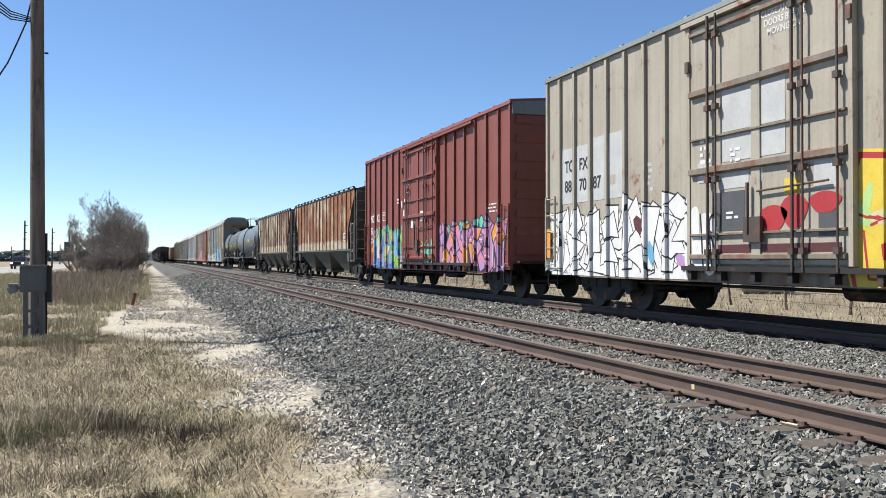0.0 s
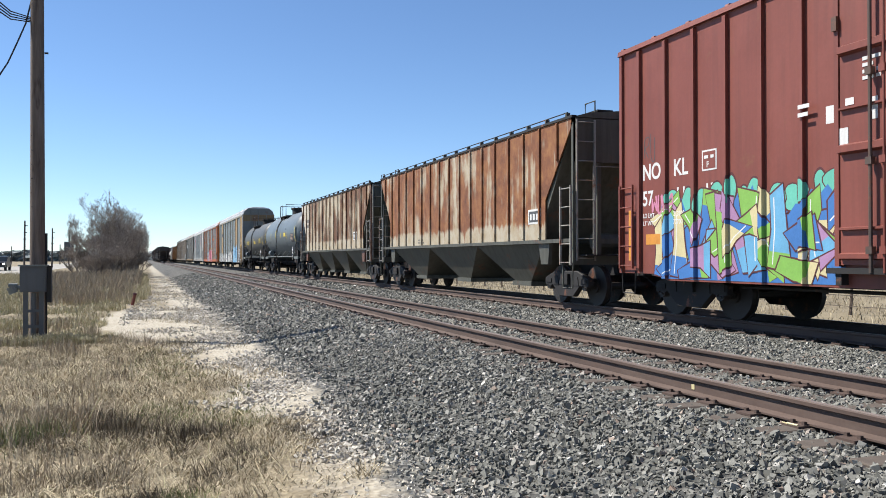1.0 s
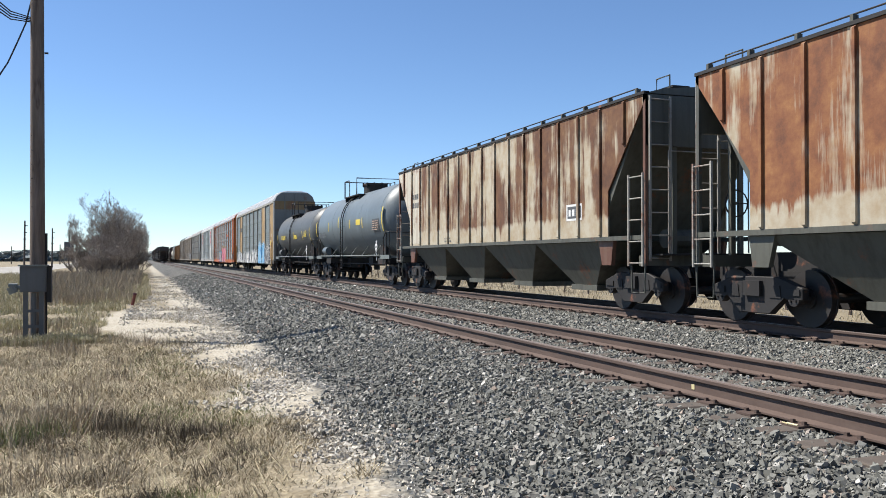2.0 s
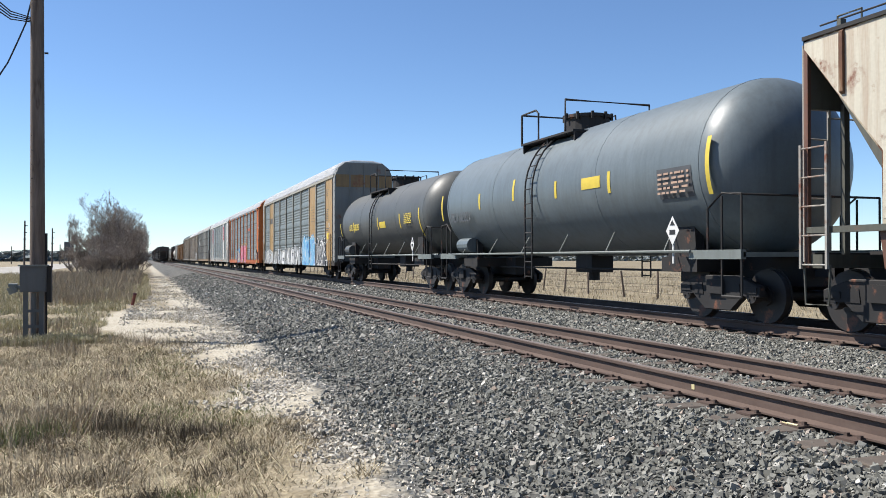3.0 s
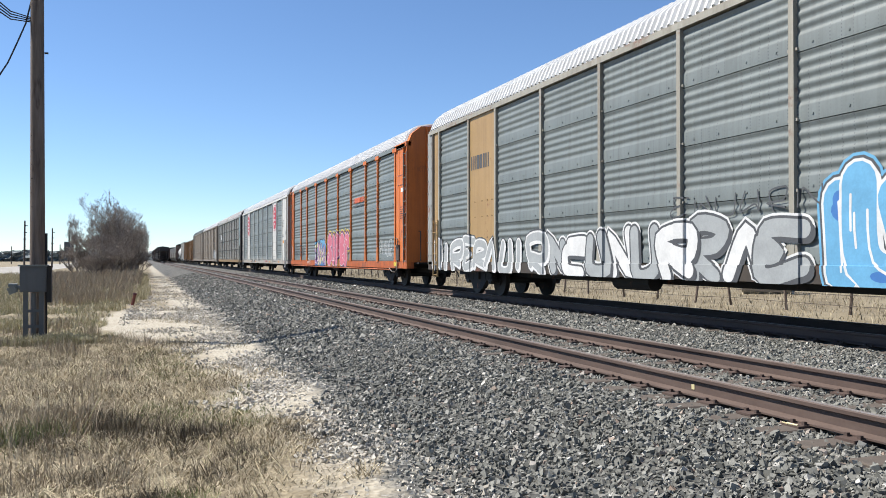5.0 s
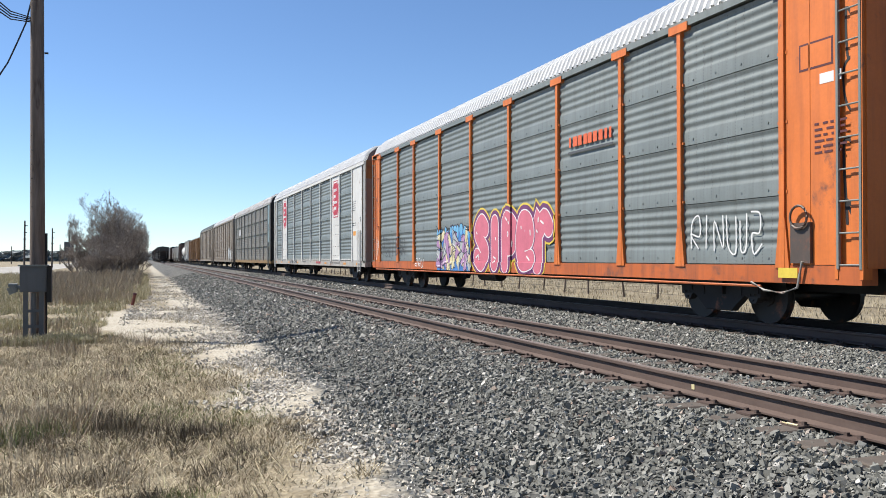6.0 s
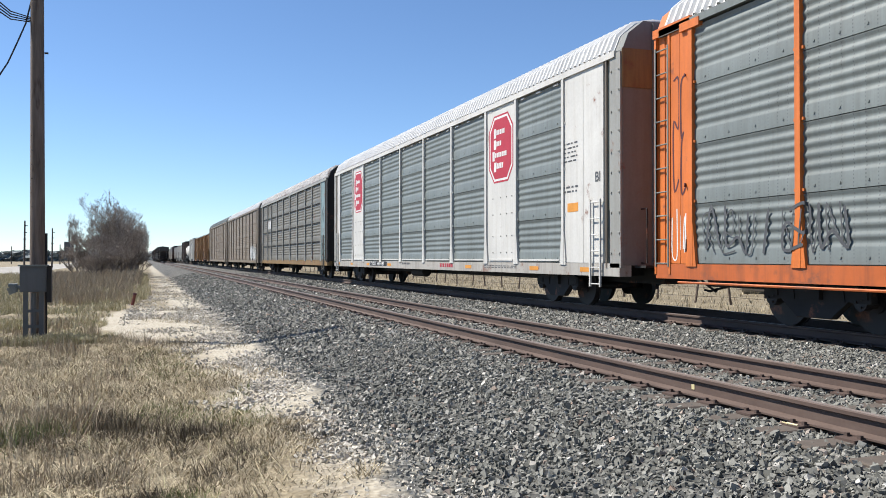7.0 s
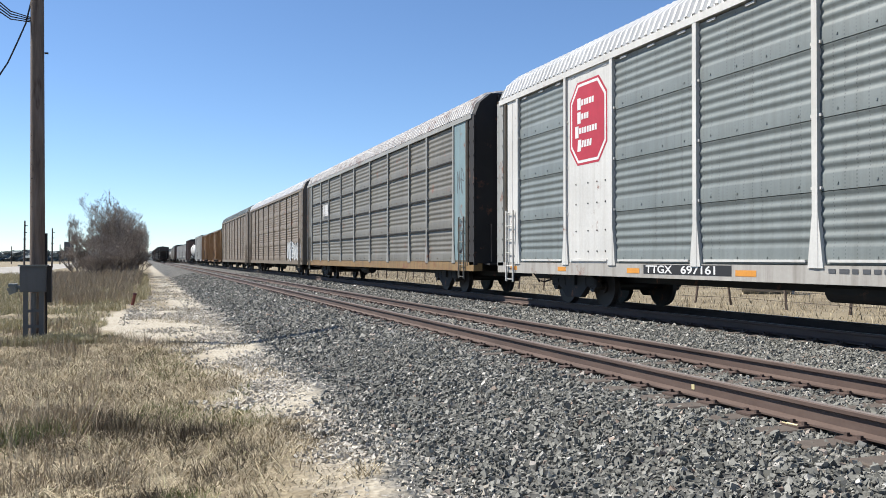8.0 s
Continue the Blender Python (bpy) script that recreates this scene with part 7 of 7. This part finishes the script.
# made-up red stub in place of a small reddish weed
marker = thing("red_stub", "short dull red stub standing in for a reddish weed", "marker post")
marker.matrix_basis = pose(-0.35, 33.0, 0, 6, 12, 0)
bm = B()
tube(bm, [(0, 0, -0.1), (0, 0, 0.4)], 0.06, 12, 0.055)
part("stub", bm, M["red"], marker)
bm = B()
tube(bm, [(0, 0, 0.4), (0, 0, 0.46)], 0.068, 12)
part("cap", bm, SPRAY["maroon"], marker)
bm = B()
box(bm, NEAR - 0.7525 - 0.016, NEAR - 0.7525 - 0.010, 6.58, 6.625, 0.50, 0.545)
stalk_x, stalk_y = -0.58, 8.68
stalk = B()
tube(stalk, [(stalk_x, stalk_y, 0.0), (stalk_x + 0.09, stalk_y + 0.02, 0.16), (stalk_x + 0.2, stalk_y + 0.05, 0.38)], 0.009, 6, 0.006)
single("dead_stalk", stalk, SPRAY["cream"], "pale broken stalk leaning over the dry grass", "stalk")
tag = single("rail_tag", bm, SPRAY["cream"], "small cream tag stuck on the rail web", "tag")
bm = B()
tube(bm, [(4.66, 5.28, 0.445), (4.64, 5.2, 0.455), (4.66, 5.12, 0.45)], 0.009)
single("pale_stick", bm, SPRAY["cream"], "pale stick lying beside the near rail", "stick")


# ---- loose stones ----
def make_stone(name, stops, spot=None):
    m = mat(name, stops[0][1], 0.9)
    n = Nodes(m)
    g = n.t.nodes.new("ShaderNodeNewGeometry")
    c = n.ramp(g.outputs["Random Per Island"], stops)
    n.color(n.mix(0.35, c, n.noise(35, 3, 0.6), "OVERLAY"))
    return m


def stones(name, x, y, z, size, material, label, category, seed):
    """Angular crushed stones, each a knocked-about block, as one mesh."""
    r = np.random.RandomState(seed)
    n = len(x)
    c = np.array([(a, b, d) for a in (-1, 1) for b in (-1, 1) for d in (-1, 1)], float)
    v = c[None] * r.uniform(0.45, 1.0, (n, 8, 1)) + r.uniform(-0.32, 0.32, (n, 8, 3))
    v *= r.uniform(0.4, 1.35, (n, 1, 3)) * size[:, None, None] / 2
    q = r.normal(size=(n, 4))
    q /= np.linalg.norm(q, axis=1, keepdims=True)
    w, i, j, k = q.T
    R = np.stack((1 - 2 * (j * j + k * k), 2 * (i * j - k * w), 2 * (i * k + j * w), 2 * (i * j + k * w), 1 - 2 * (i * i + k * k), 2 * (j * k - i * w),
                  2 * (i * k - j * w), 2 * (j * k + i * w), 1 - 2 * (i * i + j * j)), 1).reshape(n, 3, 3)
    v = np.einsum("nij,nvj->nvi", R, v) + np.stack((x, y, z), 1)[:, None]
    f = np.array([(0, 1, 3), (0, 3, 2), (4, 6, 7), (4, 7, 5), (0, 4, 5), (0, 5, 1), (2, 3, 7), (2, 7, 6), (0, 2, 6), (0, 6, 4), (1, 5, 7), (1, 7, 3)])
    loops = (np.arange(n)[:, None, None] * 8 + f[None]).ravel().astype(np.int32)
    me = bpy.data.meshes.new(name)
    me.vertices.add(n * 8)
    me.vertices.foreach_set("co", v.ravel())
    me.loops.add(n * 36)
    me.loops.foreach_set("vertex_index", loops)
    me.polygons.add(n * 12)
    me.polygons.foreach_set("loop_start", (np.arange(n * 12) * 3).astype(np.int32))
    me.update(calc_edges=True)
    me.shade_flat()
    me.materials.append(material)
    return tagged(new(name, me), label, category, kind="stuff")


STONE = make_stone("crushed grey stone", [(0.0, (0.078, 0.078, 0.067)), (0.4, (0.135, 0.134, 0.119)), (0.75, (0.186, 0.184, 0.161)), (0.93, (0.270, 0.264, 0.239)), (0.95, (0.227, 0.164, 0.125)), (0.975, (0.415, 0.402, 0.364))])
LIME = make_stone("white limestone", [(0.0, (0.258, 0.233, 0.181)), (0.4, (0.388, 0.356, 0.297)), (0.85, (0.504, 0.478, 0.420)), (1.0, (0.233, 0.220, 0.201))])


def scatter_stones():
    r = np.random.RandomState(4)

    def field(n, ya, yb, power, lo, hi):
        y = ya + (yb - ya) * r.uniform(0, 1, n) ** power
        x = 1.5 + r.uniform(0, 8.15, n)
        size = lo + (hi - lo) * r.uniform(0, 1, n) ** 1.6
        edge = np.interp(y, [4, 6, 9, 14], [1.6, 1.75, 2.05, 2.15]) + 0.15 * np.sin(y * 1.3) + 0.1 * np.sin(y * 3.7) + r.normal(0, 0.12, n)
        keep = (x > edge) & (x < 1.15 * y + 0.9)
        for cx in (NEAR, FAR):
            off = np.abs(x - cx)
            tie = (off < 1.25) & (np.abs((y - 2.0 + 0.265) % 0.53 - 0.265) < 0.12)
            keep &= ~(tie & (r.uniform(0, 1, n) < np.where(off > 0.65, 0.8, 0.45))) & (np.abs(off - 0.7525) > 0.10)
        return x[keep], y[keep], size[keep]

    x, y, s = field(105000, 2.2, 13.5, 1.15, 0.022, 0.055)
    stones("ballast_stones", x, y, ground_at(x, y) + r.uniform(-0.01, 0.022, len(x)), s, STONE, "crushed blue-grey ballast stones heaped round the rails", "ballast", 1)
    x, y, s = field(46000, 13.5, 34, 1.25, 0.045, 0.085)
    stones("ballast_stones", x, y, ground_at(x, y) + r.uniform(-0.015, 0.02, len(x)), s, STONE, "crushed grey ballast stones further along the line", "ballast", 2)
    x, y, s = field(34000, 34, 75, 1.2, 0.07, 0.13)
    stones("ballast_stones", x, y, ground_at(x, y) + r.uniform(-0.03, 0.015, len(x)), s, STONE, "grey ballast stones far along the line", "ballast", 8)
    n = 70000
    y = 4.2 + 26 * r.uniform(0, 1, n) ** 1.5
    x = -0.6 + 3.1 * r.uniform(0, 1, n)
    c = clump(x, y, 3.2, 30)
    keep = (x > verge_edge(y) - 0.45 * r.uniform(0, 1, n) ** 2) & (r.uniform(0, 1, n) < 0.12 + (0.35 + c) * np.clip((x - 0.9) * 1.2, 0.12, 1)) & (x < 2.35 - 0.3 * r.uniform(0, 1, n))
    x, y = x[keep], y[keep]
    stones("limestone_gravel", x, y, ground_at(x, y) + r.uniform(-0.008, 0.012, len(x)), 0.014 + 0.042 * r.uniform(0, 1, len(x)) ** 1.6, LIME, "white limestone gravel between grass and ballast", "gravel", 3)


def far_gravel():
    r = np.random.RandomState(41)
    n = 16000
    y = 24 + 60 * r.uniform(0, 1, n) ** 1.5
    x = -0.5 + 2.8 * r.uniform(0, 1, n)
    c = clump(x, y, 1.6, 31)
    keep = (x > verge_edge(y) - 0.2) & (r.uniform(0, 1, n) < 0.2 + c)
    x, y = x[keep], y[keep]
    stones("limestone_gravel", x, y, ground_at(x, y) + r.uniform(-0.01, 0.01, len(x)), 0.03 + 0.05 * r.uniform(0, 1, len(x)) ** 2, LIME, "white limestone gravel further along the path", "gravel", 13)
    n = 9000
    y = 12 + 60 * r.uniform(0, 1, n) ** 1.3
    x = -0.3 + 2.2 * r.uniform(0, 1, n)
    keep = clump(x, y, 1.1, 32) > 0.62
    x, y = x[keep], y[keep]
    blades("path_grass", x, y, r.uniform(0.04, 0.16, len(x)), r.uniform(0.008, 0.02, len(x)), r.uniform(0.3, 1.4, len(x)), STRAW, "sparse dry tufts growing through the gravel", "grass", 14)


scatter_stones()
far_gravel()
for k, (x, y, s) in enumerate(((-0.72, 5.25, 0.13), (1.35, 5.0, 0.10), (-0.6, 5.32, 0.08))):
    stones("white_rock", np.array([x]), np.array([y]), np.array([ground_z(x) + s * 0.25]), np.array([s]), LIME, "pale rock lying in the dry grass", "rock", 50 + k)


def motions():
    walk(truck, [(t, pose(-17.8, 144.0 - 18.5 * t, 0.12)) for t in (0.0, 2.0, 4.0, 6.0, 8.0)])
    for car, y in CARS:
        walk(car, [(t, pose(FAR, y - SPEED * t, RT)) for t in (0.0, 2.0, 4.0, 6.0, 8.0)])
    turn = math.degrees(SPEED / WR)
    for w, y in WHEELS:
        walk(w, [(k / 30, pose(0, y, 0, turn * k / 30, 0, 0)) for k in range(241)])


motions()
